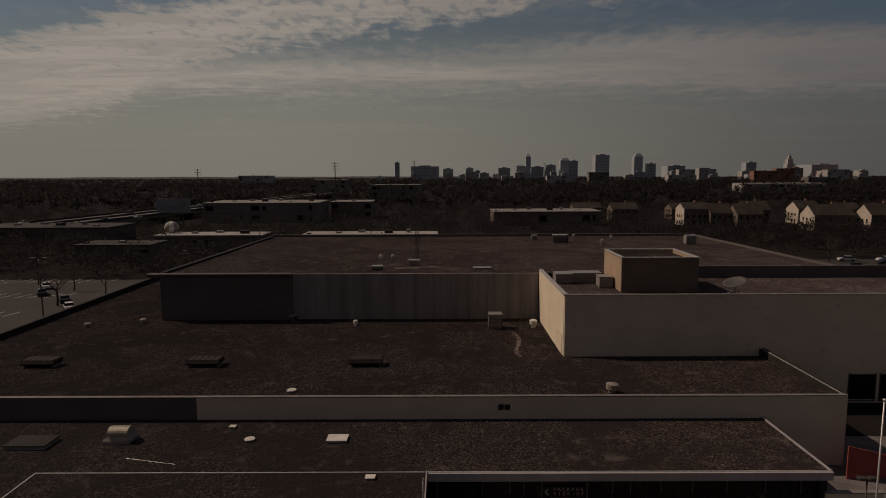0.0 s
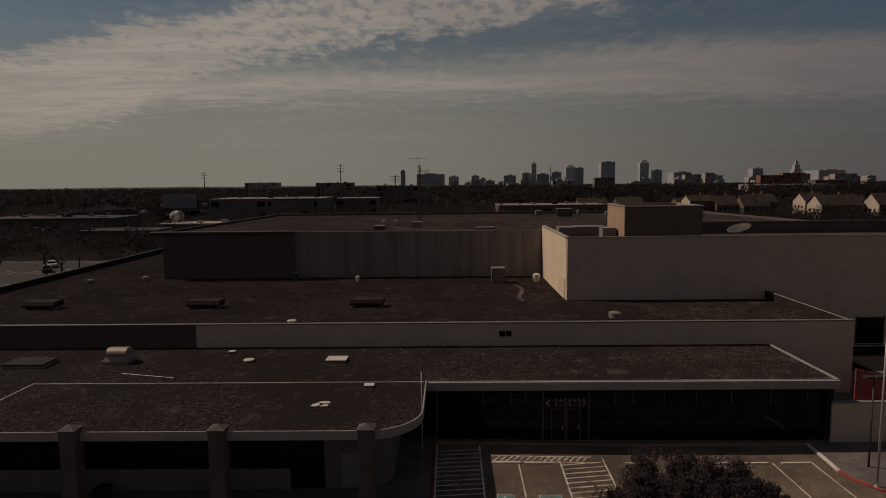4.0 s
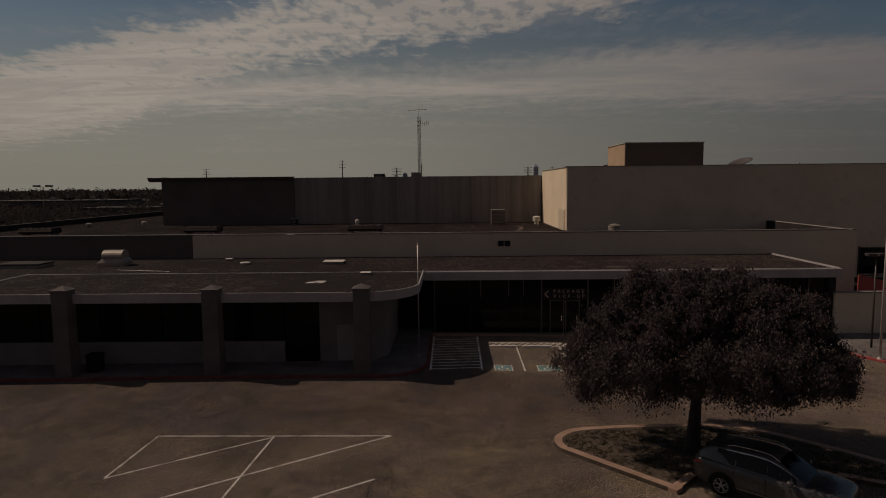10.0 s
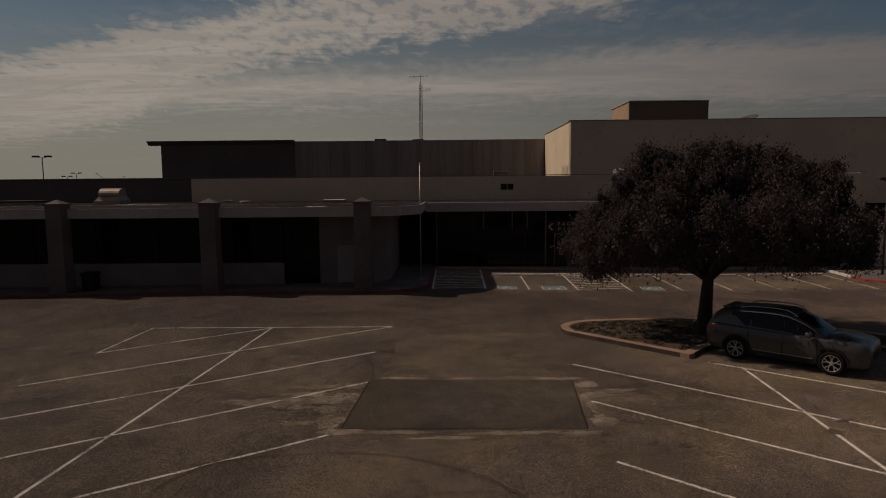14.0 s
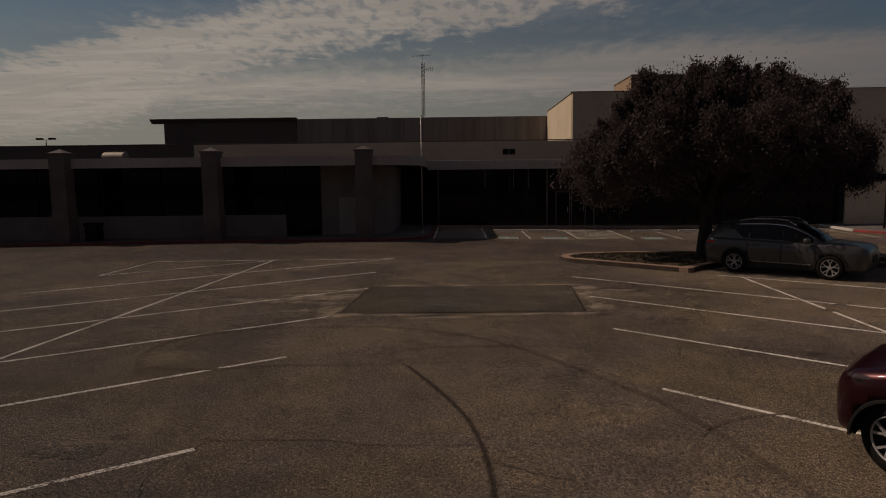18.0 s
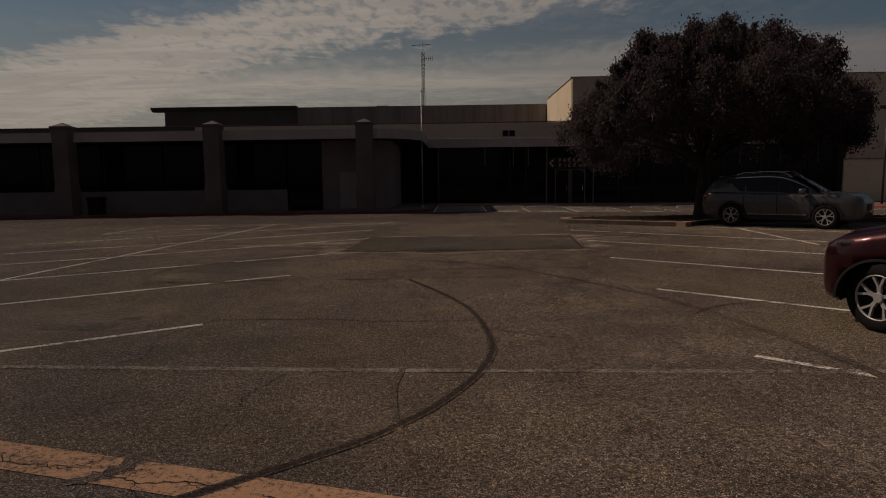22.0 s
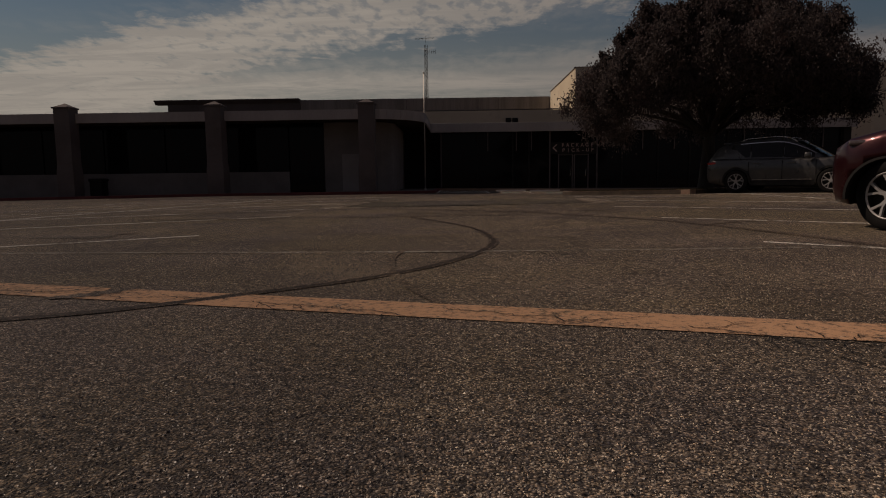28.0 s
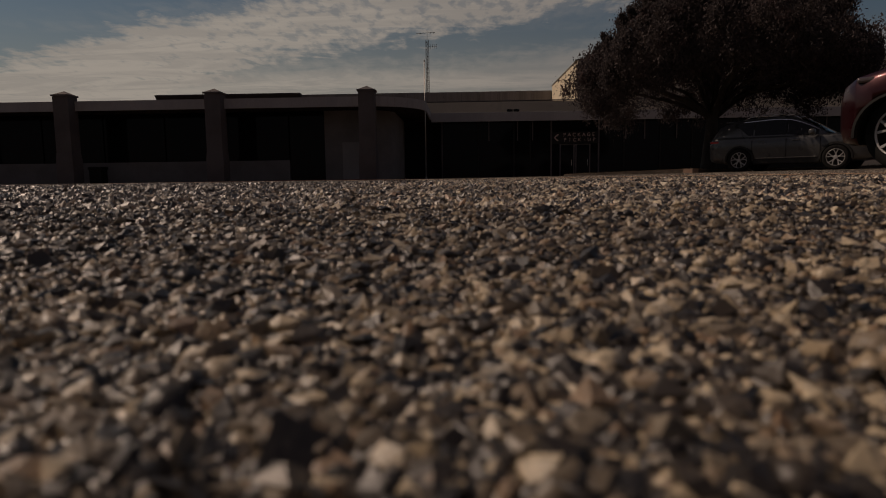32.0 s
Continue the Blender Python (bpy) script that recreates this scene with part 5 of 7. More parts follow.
suv("grey_suv", "dark grey metallic SUV parked nose-out beside the planted island", M_GREYCAR, car_at(WR, d, 2.706, 0.92), 4.65, 1.84, 1.69, 2.706, 0.93, 0.365, M_CHROME, bonnet=1.04, blunt=1.0, rear_rake=0.2)
suv("red_suv", "dark red SUV with bright alloy wheels parked in a stall", M_REDCAR, nose_at(Vector((4.60, 6.36)), -d, 2.79, 0.94), 4.62, 1.895, 1.72, 2.79, 0.62, 0.372, M_BLACKPL, bonnet=1.06, steer=-27.0, blunt=0.5, clad=1.13)

# ---- the live oak on the island ----
def limb(bm, pts, r0, r1, n=9):
    P = [Vector(p) for p in pts]
    rows = []
    for i, p in enumerate(P):
        d = (P[min(i + 1, len(P) - 1)] - P[max(i - 1, 0)]).normalized()
        u = d.orthogonal().normalized()
        v = d.cross(u)
        r = r0 + (r1 - r0) * i / (len(P) - 1)
        rows.append([bm.verts.new(p + (u * math.cos(a) + v * math.sin(a)) * r) for a in [2 * math.pi * k / n for k in range(n)]])
    for a, b in zip(rows, rows[1:]):
        best = min(range(n), key=lambda s: (a[0].co - b[s].co).length)
        for k in range(n):
            bm.faces.new((a[k], a[(k + 1) % n], b[(best + k + 1) % n], b[(best + k) % n]))
    return bm


def leaf_mat(name, c1, c2, c3):
    m, nt, b, pos = stuff_mat(name)
    geo = nt.nodes.new("ShaderNodeNewGeometry")
    col = mix_col(nt, geo.outputs["Random Per Island"], c1, c2)
    col = mix_col(nt, span(nt, noise_node(nt, pos, 1.4, 3), 0.55, 0.72, 0, 0.7), col, c3)
    link(nt, col, b.inputs["Base Color"])
    b.inputs["Roughness"].default_value, b.inputs["Specular IOR Level"].default_value = 0.75, 0.12
    b.inputs["Transmission Weight"].default_value = 0.0
    return m


M_LEAF_BASE = leaf_mat("oak_leaves", (0.042, 0.036, 0.037), (0.106, 0.087, 0.085), (0.108, 0.072, 0.070))
def soft_leaf(m, share=0.5):
    """Let half of the light through the thin blades."""
    nt = m.node_tree
    b, out = nt.nodes["Principled BSDF"], nt.nodes["Material Output"]
    tr, mx = nt.nodes.new("ShaderNodeBsdfTranslucent"), nt.nodes.new("ShaderNodeMixShader")
    link(nt, b.inputs["Base Color"].links[0].from_socket, tr.inputs[0])
    mx.inputs[0].default_value = share
    link(nt, b.outputs[0], mx.inputs[1])
    link(nt, tr.outputs[0], mx.inputs[2])
    link(nt, mx.outputs[0], out.inputs[0])
    return m


M_LEAF = soft_leaf(M_LEAF_BASE, 0.35)
M_TWIGS = soft_leaf(leaf_mat("bare_branches", (0.030, 0.026, 0.025), (0.046, 0.040, 0.037), (0.034, 0.034, 0.028)))


def leaves_mesh(name, centres, spread, per, size, rng, mat, droop=0.0, tall=0.8):
    """Small leaf blades scattered round clump centres."""
    n = len(centres) * per
    c = np.repeat(centres, per, axis=0) + rng.normal(0, 1, (n, 3)) * np.repeat(spread, per, axis=0)[:, None] * np.array((1, 1, tall))
    ax = rng.normal(0, 1, (n, 3))
    ax[:, 2] -= droop
    ax /= np.linalg.norm(ax, axis=1)[:, None]
    o = np.cross(ax, rng.normal(0, 1, (n, 3)))
    o /= np.linalg.norm(o, axis=1)[:, None] + 1e-9
    s = size * rng.uniform(0.6, 1.35, (n, 1))
    a, e = ax * s, o * s * 0.42
    v = np.stack([c - a, c + e, c + a, c - e], axis=1).reshape(-1, 3)
    idx = np.arange(n * 4).reshape(-1, 4)
    me = bpy.data.meshes.new(name)
    me.from_pydata(v.tolist(), [], idx.tolist())
    me.materials.append(mat)
    return me


rng = np.random.default_rng(7)
TX, TY = 9.45, 24.05
TZ = gz(TX, TY) + 0.09
oak = thing("live_oak", "broad dark evergreen oak with drooping foliage on the island", "tree")
b = bmesh.new()
limb(b, [(TX, TY, TZ - 0.1), (TX + 0.02, TY, TZ + 0.3), (TX + 0.05, TY, TZ + 1.1), (TX + 0.12, TY + 0.03, TZ + 2.2)], 0.34, 0.19, 12)
part("trunk", b, M_BARK, oak, "dark rough trunk", smooth=True)
lobes = []
for (dx, dy, zz, r) in ((-4.2, -0.4, 3.55, 1.4), (-3.5, 1.8, 4.2, 1.5), (-3.0, -2.2, 4.0, 1.6), (-2.0, 0.6, 5.6, 1.65), (-1.4, -2.6, 5.0, 1.8), (-0.8, 2.8, 5.2, 1.9), (0.4, 0.2, 5.85, 1.75), (1.0, -3.2, 4.75, 1.85),
                        (1.6, 2.9, 5.1, 1.9), (2.3, -1.2, 5.4, 1.6), (3.0, 1.4, 5.0, 1.5), (3.4, -2.2, 4.2, 1.4), (4.2, 0.6, 4.2, 1.35), (4.8, -1.0, 3.7, 1.0), (4.3, 2.2, 3.9, 1.2), (-4.9, 0.9, 3.4, 1.2), (-0.2, -3.9, 4.5, 1.3), (5.2, 0.8, 3.7, 0.8),
                        (-2.7, 0.3, 5.2, 1.35), (2.9, 0.8, 5.35, 1.3), (2.6, -3.4, 4.1, 1.1), (0.2, -4.7, 4.7, 1.0), (-2.6, -3.0, 3.9, 1.1)):
    lobes.append((TX + dx * (0.93 if dx < 1.5 else 0.86) + 0.3, TY + dy, zz + TZ - 0.15, r))
for k, (x, y, z, r) in enumerate(lobes[:17]):
    b = bmesh.new()
    s = Vector((TX + 0.12, TY + 0.03, TZ + 2.05))
    e = Vector((x, y, z))
    m1 = s.lerp(e, 0.28) + Vector((0, 0, 0.25 + 0.2 * (k % 3)))
    m2 = s.lerp(e, 0.7) + Vector((0.15 * (k % 2), -0.1, 0.2))
    limb(b, [s, m1, m2, e], 0.085 if k % 4 else 0.15, 0.025, 7)
    for j in range(5):
        q = m2.lerp(e, j / 5) + Vector(rng.normal(0, 0.1, 3).tolist())
        w = q + Vector((rng.normal(0, 0.9), rng.normal(0, 0.9), rng.uniform(-0.4, 1.0)))
        limb(b, [q, q.lerp(w, 0.5) + Vector((0, 0, 0.1)), w], 0.035, 0.008, 5)
    part("limb", b, M_BARK, oak, smooth=True)
cent, spr = [], []
for x, y, z, r in lobes:
    n = int(14 * r * r)
    d3 = rng.normal(0, 1, (n, 3))
    d3 /= np.linalg.norm(d3, axis=1)[:, None]
    rad = r * rng.uniform(0.55, 1.08, n) ** 0.6
    p = np.array((x, y, z)) + d3 * rad[:, None] * np.array((1.0, 1.0, 0.82))
    away = np.hypot(p[:, 0] - TX - 0.3, p[:, 1] - TY)
    near = np.clip((TY - 1.0 - p[:, 1]) / 2.5, 0, 1)
    p = p[p[:, 2] > 3.95 - 1.15 * np.clip((away - 1.8) / 2.6, 0, 1) * (1 - 0.7 * near)]
    cent.append(p)
    spr.append(rng.uniform(0.10, 0.20, len(p)))
# an even dome of foliage over the boughs
m = 520
d3 = rng.normal(0, 1, (m, 3))
d3 /= np.linalg.norm(d3, axis=1)[:, None]
d3[:, 2] = np.abs(d3[:, 2]) * 1.15 - 0.22
dome = np.array((TX + 0.25, TY - 0.1, TZ + 3.75)) + d3 * rng.uniform(0.72, 1.0, (m, 1)) * np.array((4.45, 3.9, 3.2))
cent.append(dome)
spr.append(rng.uniform(0.14, 0.26, m))
# hanging sprays along the lower rim
m = 230
ang = rng.uniform(0, 2 * math.pi, m)
rim_c = np.stack([TX + 0.4 + np.cos(ang) * rng.uniform(3.7, 5.1, m), TY + np.sin(ang) * rng.uniform(3.3, 4.6, m), rng.uniform(2.45, 3.35, m) + 0.3 * np.sin(ang * 7 + 1.0) + 0.15 * np.clip(np.cos(ang), 0, 1) + 1.0 * np.clip(-np.sin(ang), 0, 1)], axis=1)
cent.append(rim_c)
spr.append(rng.uniform(0.12, 0.26, m))
# thin upright shoots on top, each a short row of tufts
m = 95
ang, rr = rng.uniform(0, 2 * math.pi, m), rng.uniform(0, 1, m) ** 0.5
foot = np.stack([TX + 0.3 + np.cos(ang) * rr * 4.2, TY + np.sin(ang) * rr * 3.7, TZ + 3.75 + 2.95 * np.sqrt(1 - 0.92 * rr ** 2)], axis=1)
for j in range(4):
    cent.append(foot + np.stack([np.cos(ang) * rr * 0.09 * j, np.sin(ang) * rr * 0.09 * j, rng.uniform(0.07, 0.13, m) * j], axis=1))
    spr.append(np.full(m, 0.085 - 0.014 * j))
cent, spr = np.concatenate(cent), np.concatenate(spr)
# hollows between the boughs, then loose tufts that stand out of the outline or hang from it
low = cent[cent[:, 2] < TZ + 5.2]
shell = low[rng.integers(0, len(low), 30)]
hollow = rng.uniform(0.3, 0.55, 30)
gone = (np.linalg.norm(cent[:, None] - shell[None], axis=2) < hollow[None]).any(axis=1)
cent, spr = cent[~gone], spr[~gone]
for k in range(34):
    a, up = rng.uniform(0, 2 * math.pi), rng.uniform(0, 1)
    rim = 5.0 * math.sqrt(max(0.05, 1 - (0.95 * up) ** 2)) * rng.uniform(0.94, 1.06)
    q = np.array((TX + 0.3 + math.cos(a) * rim * (0.97 if math.cos(a) < 0 else 0.94), TY + math.sin(a) * rim * 0.85, 3.3 + 3.5 * up))
    n = int(rng.integers(6, 12))
    line = np.linspace(0, 1, n)[:, None] * np.array((math.cos(a) * 0.35, math.sin(a) * 0.3, -rng.uniform(0.3, 0.75) if up < 0.6 else 0.3))
    if math.sin(a) < -0.5 and up < 0.4:
        q[2] += 0.8
    cent, spr = np.concatenate((cent, q + line + rng.normal(0, 0.1, (n, 3)))), np.concatenate((spr, rng.uniform(0.08, 0.16, n)))
# an opening towards the fork of the trunk
fork = (np.abs(cent[:, 0] - 8.35 - 0.42 * (cent[:, 1] - 20)) < 0.95) & (cent[:, 1] < TY + 0.5) & (cent[:, 2] < 3.75 - 0.17 * (cent[:, 1] - 20))
cent, spr = cent[~fork], spr[~fork]
crown = new("crown", leaves_mesh("crown", cent, spr, 185, 0.055, rng, M_LEAF, 1.3, 1.2))
crown.parent = oak
crown["label"] = "dense crown of small dark leaves"

# dry grass and litter on the island
inner = [(8.35 + (x - 8.35) * 0.9, 24.0 + (y - 24.0) * 0.82) for x, y in isl_s]


def inside(x, y, poly):
    hit = False
    for (xa, ya), (xb, yb) in zip(poly, poly[1:] + poly[:1]):
        if (ya > y) != (yb > y) and x < xa + (y - ya) / (yb - ya) * (xb - xa):
            hit = not hit
    return hit


spots = [(x, y) for x, y in zip(rng.uniform(4.0, 16.5, 3200).tolist(), rng.uniform(20.4, 26.9, 3200).tolist()) if inside(x, y, inner)]
tufts = np.array([(x, y, gz(x, y) + 0.155) for x, y in spots])
M_GRASS = leaf_mat("dry_grass", (0.035, 0.034, 0.020), (0.095, 0.082, 0.050), (0.12, 0.085, 0.05))
tagged(new("dry_grass", leaves_mesh("dry_grass", tufts, np.full(len(tufts), 0.05), 12, 0.032, rng, M_GRASS, -1.0, 0.25)), "sparse dry grass and leaf litter on the island soil", "grass", kind="stuff")

M_HOODS = surface("dull_pale_metal", (0.28, 0.245, 0.195), (0.37, 0.33, 0.265), 0.5, 1.0, 20, metal=0.2)

# ---- on the roofs ----
def hood_vent(x, y, z):
    t = thing("roof_hood", "curved pale metal exhaust hood on the gravel roof", "roof vent")
    part("curb", boxm(x - 1.15, x + 1.0, y - 0.75, y + 0.75, z, z + 0.28, 0.02), M_HOODS, t)
    b = bmesh.new()
    lo = [b.verts.new((x + sx * 1.05, y + sy * 0.72, z + 0.29)) for sx, sy in ((-1, -1), (1, -1), (1, 1), (-1, 1))]
    hi = [b.verts.new((x + sx * 0.80, y + sy * 0.55, z + 0.62)) for sx, sy in ((-1, -1), (1, -1), (1, 1), (-1, 1))]
    for i in range(4):
        j = (i + 1) % 4
        b.faces.new((lo[i], lo[j], hi[j], hi[i]))
    b.faces.new(hi)
    part("skirt", b, M_HOODS, t, "flared metal skirt")
    b = bmesh.new()
    prof = [(-0.82, 0.63)] + [(-0.02 - 0.84 * math.cos(a), 0.72 + 0.52 * math.sin(a)) for a in [i * math.pi / 10 for i in range(11)]] + [(0.80, 0.63)]
    va = [b.verts.new((x - 0.80, y + p * 0.75, z + q)) for p, q in prof]
    vb = [b.verts.new((x + 0.80, y + p * 0.75, z + q)) for p, q in prof]
    b.faces.new(va), b.faces.new(vb[::-1])
    for i in range(len(prof)):
        j = (i + 1) % len(prof)
        b.faces.new((va[i], vb[i], vb[j], va[j]))
    bmesh.ops.recalc_face_normals(b, faces=b.faces)
    part("hood", b, M_HOODS, t)


def flat_hatch(x, y, z, w, dpt, h, mat, label):
    t = thing("roof_hatch", label, "roof hatch", "roof hatches")
    part("curb", boxm(x - w / 2, x + w / 2, y - dpt / 2, y + dpt / 2, z, z + h * 0.7), M_UNIT, t)
    part("lid", boxm(x - w / 2 - 0.06, x + w / 2 + 0.06, y - dpt / 2 - 0.06, y + dpt / 2 + 0.06, z + h * 0.7, z + h, 0.02), mat, t)


def mushroom(x, y, z, r, h, mat, label):
    t = thing("roof_vent", label, "roof vent", "round roof vents")
    b = cyl(bmesh.new(), (x, y, z), (x, y, z + h * 0.6), r * 0.6, r * 0.6, 14)
    part("stack", b, mat, t, smooth=False)
    for k in range(3):
        zz = z + h * (0.45 + 0.17 * k)
        part("ring", cyl(bmesh.new(), (x, y, zz), (x, y, zz + h * 0.1), r, r * 0.96, 18), mat, t)
    part("cap", cyl(bmesh.new(), (x, y, z + h * 0.95), (x, y, z + h * 1.1), r, r * 0.3, 18), mat, t)


def smoke_vent(x, y, z):
    t = thing("roof_unit", "long low rusty brown vent unit on the gravel roof", "roof unit", "rusty roof units")
    for dx in (-1.5, 1.5):
        part("leg", boxm(x + dx - 0.1, x + dx + 0.1, y - 0.6, y + 0.6, z, z + 0.3), M_UNIT, t)
    b = bmesh.new()
    prof = ((-0.8, 0.3), (-0.95, 0.5), (-0.75, 0.85), (0.75, 0.85), (0.95, 0.5), (0.8, 0.3))
    va = [b.verts.new((x - 1.75, y + p, z + q)) for p, q in prof]
    vb = [b.verts.new((x + 1.75, y + p, z + q)) for p, q in prof]
    b.faces.new(va), b.faces.new(vb[::-1])
    for i in range(6):
        b.faces.new((va[i], vb[i], vb[(i + 1) % 6], va[(i + 1) % 6]))
    bmesh.ops.recalc_face_normals(b, faces=b.faces)
    part("housing", b, M_RUST, t)
    for k in range(6):
        xx = x - 1.6 + k * 0.64
        part("rib", boxm(xx - 0.03, xx + 0.03, y - 0.8, y + 0.8, z + 0.85, z + 0.90), M_RUST, t)


def air_unit(x, y, z, w, dpt, h, mat, label, group="rooftop air units"):
    t = thing("air_unit", label, "air unit", group)
    part("body", boxm(x - w / 2, x + w / 2, y - dpt / 2, y + dpt / 2, z + 0.12, z + h, 0.03), mat, t)
    part("skid", boxm(x - w / 2 + 0.1, x + w / 2 - 0.1, y - dpt / 2 + 0.1, y + dpt / 2 - 0.1, z, z + 0.12), M_UNIT, t)
    part("cover", boxm(x - w / 2 - 0.04, x + w / 2 + 0.04, y - dpt / 2 - 0.04, y + dpt / 2 + 0.04, z + h, z + h + 0.06), M_GALV, t)
    n = int(h / 0.2)
    for k in range(n):
        zz = z + 0.25 + k * 0.18
        if zz < z + h - 0.15:
            part("louvre", boxm(x - w / 2 + 0.15, x + w / 2 - 0.15, y - dpt / 2 - 0.03, y - dpt / 2 + 0.01, zz, zz + 0.09), M_UNIT, t)


hood_vent(-26.8, 49.9, 4.40)
flat_hatch(-33.6, 49.2, 4.40, 3.2, 2.0, 0.35, M_FELT, "dark flat roof hatch on the low roof")
flat_hatch(-37.2, 44.9, 4.40, 2.2, 1.6, 0.35, M_FELT, "dark flat roof hatch on the low roof")
flat_hatch(-9.3, 49.9, 4.40, 1.55, 1.2, 0.22, M_WHITEMETAL, "white square roof hatch on the low roof")
flat_hatch(-5.9, 43.4, 4.42, 0.6, 0.5, 0.16, M_WHITEMETAL, "small white roof hatch on the canopy")
flat_hatch(-18.6, 52.4, 4.40, 0.45, 0.4, 0.18, M_WHITEMETAL, "small white roof box")
mushroom(-16.4, 49.9, 4.40, 0.42, 0.16, M_WHITEMETAL, "low round white roof drain cover")
b = bmesh.new()
for pts in ([(-9.2, 39.5), (-8.75, 39.55), (-8.6, 39.9), (-8.8, 40.1), (-9.1, 39.95)], [(-8.6, 39.5), (-8.1, 39.55), (-8.05, 39.8), (-8.4, 39.85)], [(-8.9, 40.2), (-8.3, 40.0), (-8.0, 40.1), (-8.1, 40.4), (-8.6, 40.45)]):
    prism(pts, 4.42, 4.43 + 0.01 * len(pts) / 5, b)
solo("roof_patch", b, M_WHITEMETAL, "torn white membrane patch on the canopy roof", "roof patch")
b = bmesh.new()
cyl(b, (-25.0, 46.7, 4.43), (-20.6, 45.6, 4.43), 0.018, 0.018, 6)
solo("roof_pipe", b, M_ROOF_EDGE, "thin pale pipe lying on the low roof", "pipe")
zroof = lambda y: 6.1 - 0.8 * min(1.0, (y - 54.5) / 17.5)
for x in (-43.3, -26.0, -8.9):
    smoke_vent(x, 66.0, zroof(66.0))
air_unit(6.1, 83.0, 5.28, 1.7, 1.7, 1.9, M_DARKWALL, "boxy grey air unit on the middle roof")
mushroom(11.2, 83.2, 5.28, 0.5, 1.0, M_WHITEMETAL, "round white roof vent near the sunlit wall")
mushroom(14.5, 56.2, zroof(56.2), 0.55, 0.85, M_HOODS, "round galvanised roof vent")
mushroom(-14.6, 56.8, zroof(56.8), 0.42, 0.2, M_WHITEMETAL, "low white roof vent in a pale gravel patch")
mushroom(-12.6, 84.5, 5.28, 0.3, 0.7, M_WHITEMETAL, "slim white roof vent")
mushroom(-42.0, 86.0, 5.28, 0.42, 0.65, M_HOODS, "squat pale roof vent at the dark wall")
mushroom(-48.5, 84.0, 5.28, 0.42, 0.6, M_UNIT, "round galvanised roof vent")
air_unit(-21.6, 86.9, 5.28, 0.8, 0.8, 0.8, M_BLACKPL, "small black roof box", "")
b = bmesh.new()
pts = curve_pts([(8.2, 80.5), (8.6, 78.0), (8.3, 75.0), (7.6, 71.5), (7.9, 69.2)], 6)
for (xa, ya), (xb, yb) in zip(pts, pts[1:]):
    prism([(xa - 0.24, ya), (xb - 0.24, yb), (xb + 0.24, yb), (xa + 0.24, ya)], lambda x, y: zroof(y) - 0.02 if y < 72 else 5.25, lambda x, y: (zroof(y) if y < 72 else 5.3) + 0.015, bm=b)
solo("gravel_trail", b, M_TRAIL, "pale worn trail across the gravel roof", "roof patch")
# upper roofs
air_unit(15.2, 84.5, 11.05, 2.2, 2.4, 1.3, M_UNIT, "grey duct box on the upper roof")
air_unit(18.3, 84.9, 11.05, 3.9, 2.0, 1.35, M_UNIT, "long grey duct box on the upper roof")
air_unit(20.0, 81.4, 11.05, 1.7, 1.9, 1.4, M_UNIT, "grey duct box beside the penthouse")
dish = thing("satellite_dish", "large grey satellite dish on the upper roof", "satellite dish")
b = bmesh.new()
rows = []
for k in range(7):
    r = 1.35 * k / 6
    rows.append([b.verts.new((r * math.cos(a), r * math.sin(a), 0.26 * (k / 6) ** 2)) for a in [2 * math.pi * i / 24 for i in range(24)]])
for r0, r1 in zip(rows, rows[1:]):
    for i in range(24):
        b.faces.new((r0[i], r0[(i + 1) % 24], r1[(i + 1) % 24], r1[i]))
bmesh.ops.remove_doubles(b, verts=b.verts, dist=0.001)
bmesh.ops.solidify(b, geom=b.faces[:], thickness=0.04)
bowl = part("bowl", b, M_DISH, dish, smooth=True)
bowl.matrix_local = Matrix.Translation((33.7, 74.6, 12.6)) @ pose(0, 0, 0, 9, -20, 0)
b = cyl(bmesh.new(), (33.8, 74.7, 11.05), (33.8, 74.7, 12.4), 0.09, 0.09, 10)
part("mast", b, M_GALV, dish)
b = bmesh.new()
for a in (0, 2.1, 4.2):
    cyl(b, (33.9, 74.9, 11.9), (33.9 + 1.2 * math.cos(a), 74.9 + 1.2 * math.sin(a), 11.07), 0.04, 0.04, 6)
part("tripod", b, M_GALV, dish)
air_unit(-10.4, 92.6, 11.56, 1.5, 1.3, 0.6, M_RUST, "dark roof box on the upper roof")
air_unit(-5.2, 97.0, 11.5, 1.6, 1.2, 0.9, M_UNIT, "grey roof box at the mast foot")
air_unit(23.5, 132.0, 10.98, 3.0, 2.0, 1.6, M_RUST, "brown roof box on the far upper roof")
air_unit(19.0, 138.0, 10.9, 1.2, 1.2, 1.0, M_UNIT, "small roof box on the far upper roof")
air_unit(49.0, 128.0, 11.0, 2.0, 1.6, 1.8, M_UNIT, "roof box with a sunlit side on the upper roof")
flat_hatch(5.0, 93.5, 11.55, 2.6, 1.2, 0.25, M_GALV, "flat pale roof hatch on the upper roof")
for x, y, h in ((-11.0, 104.0, 0.9), (-9.0, 104.0, 0.9), (30.8, 126.0, 1.2), (28.0, 140.0, 1.0), (36, 139, 0.9)):
    mushroom(x, y, 11.62 - (y - 88.5) * 0.0149 - 0.02, 0.35, h, M_GALV, "round roof vent on the upper roof")
b = bmesh.new()
blot_r = random.Random(9)
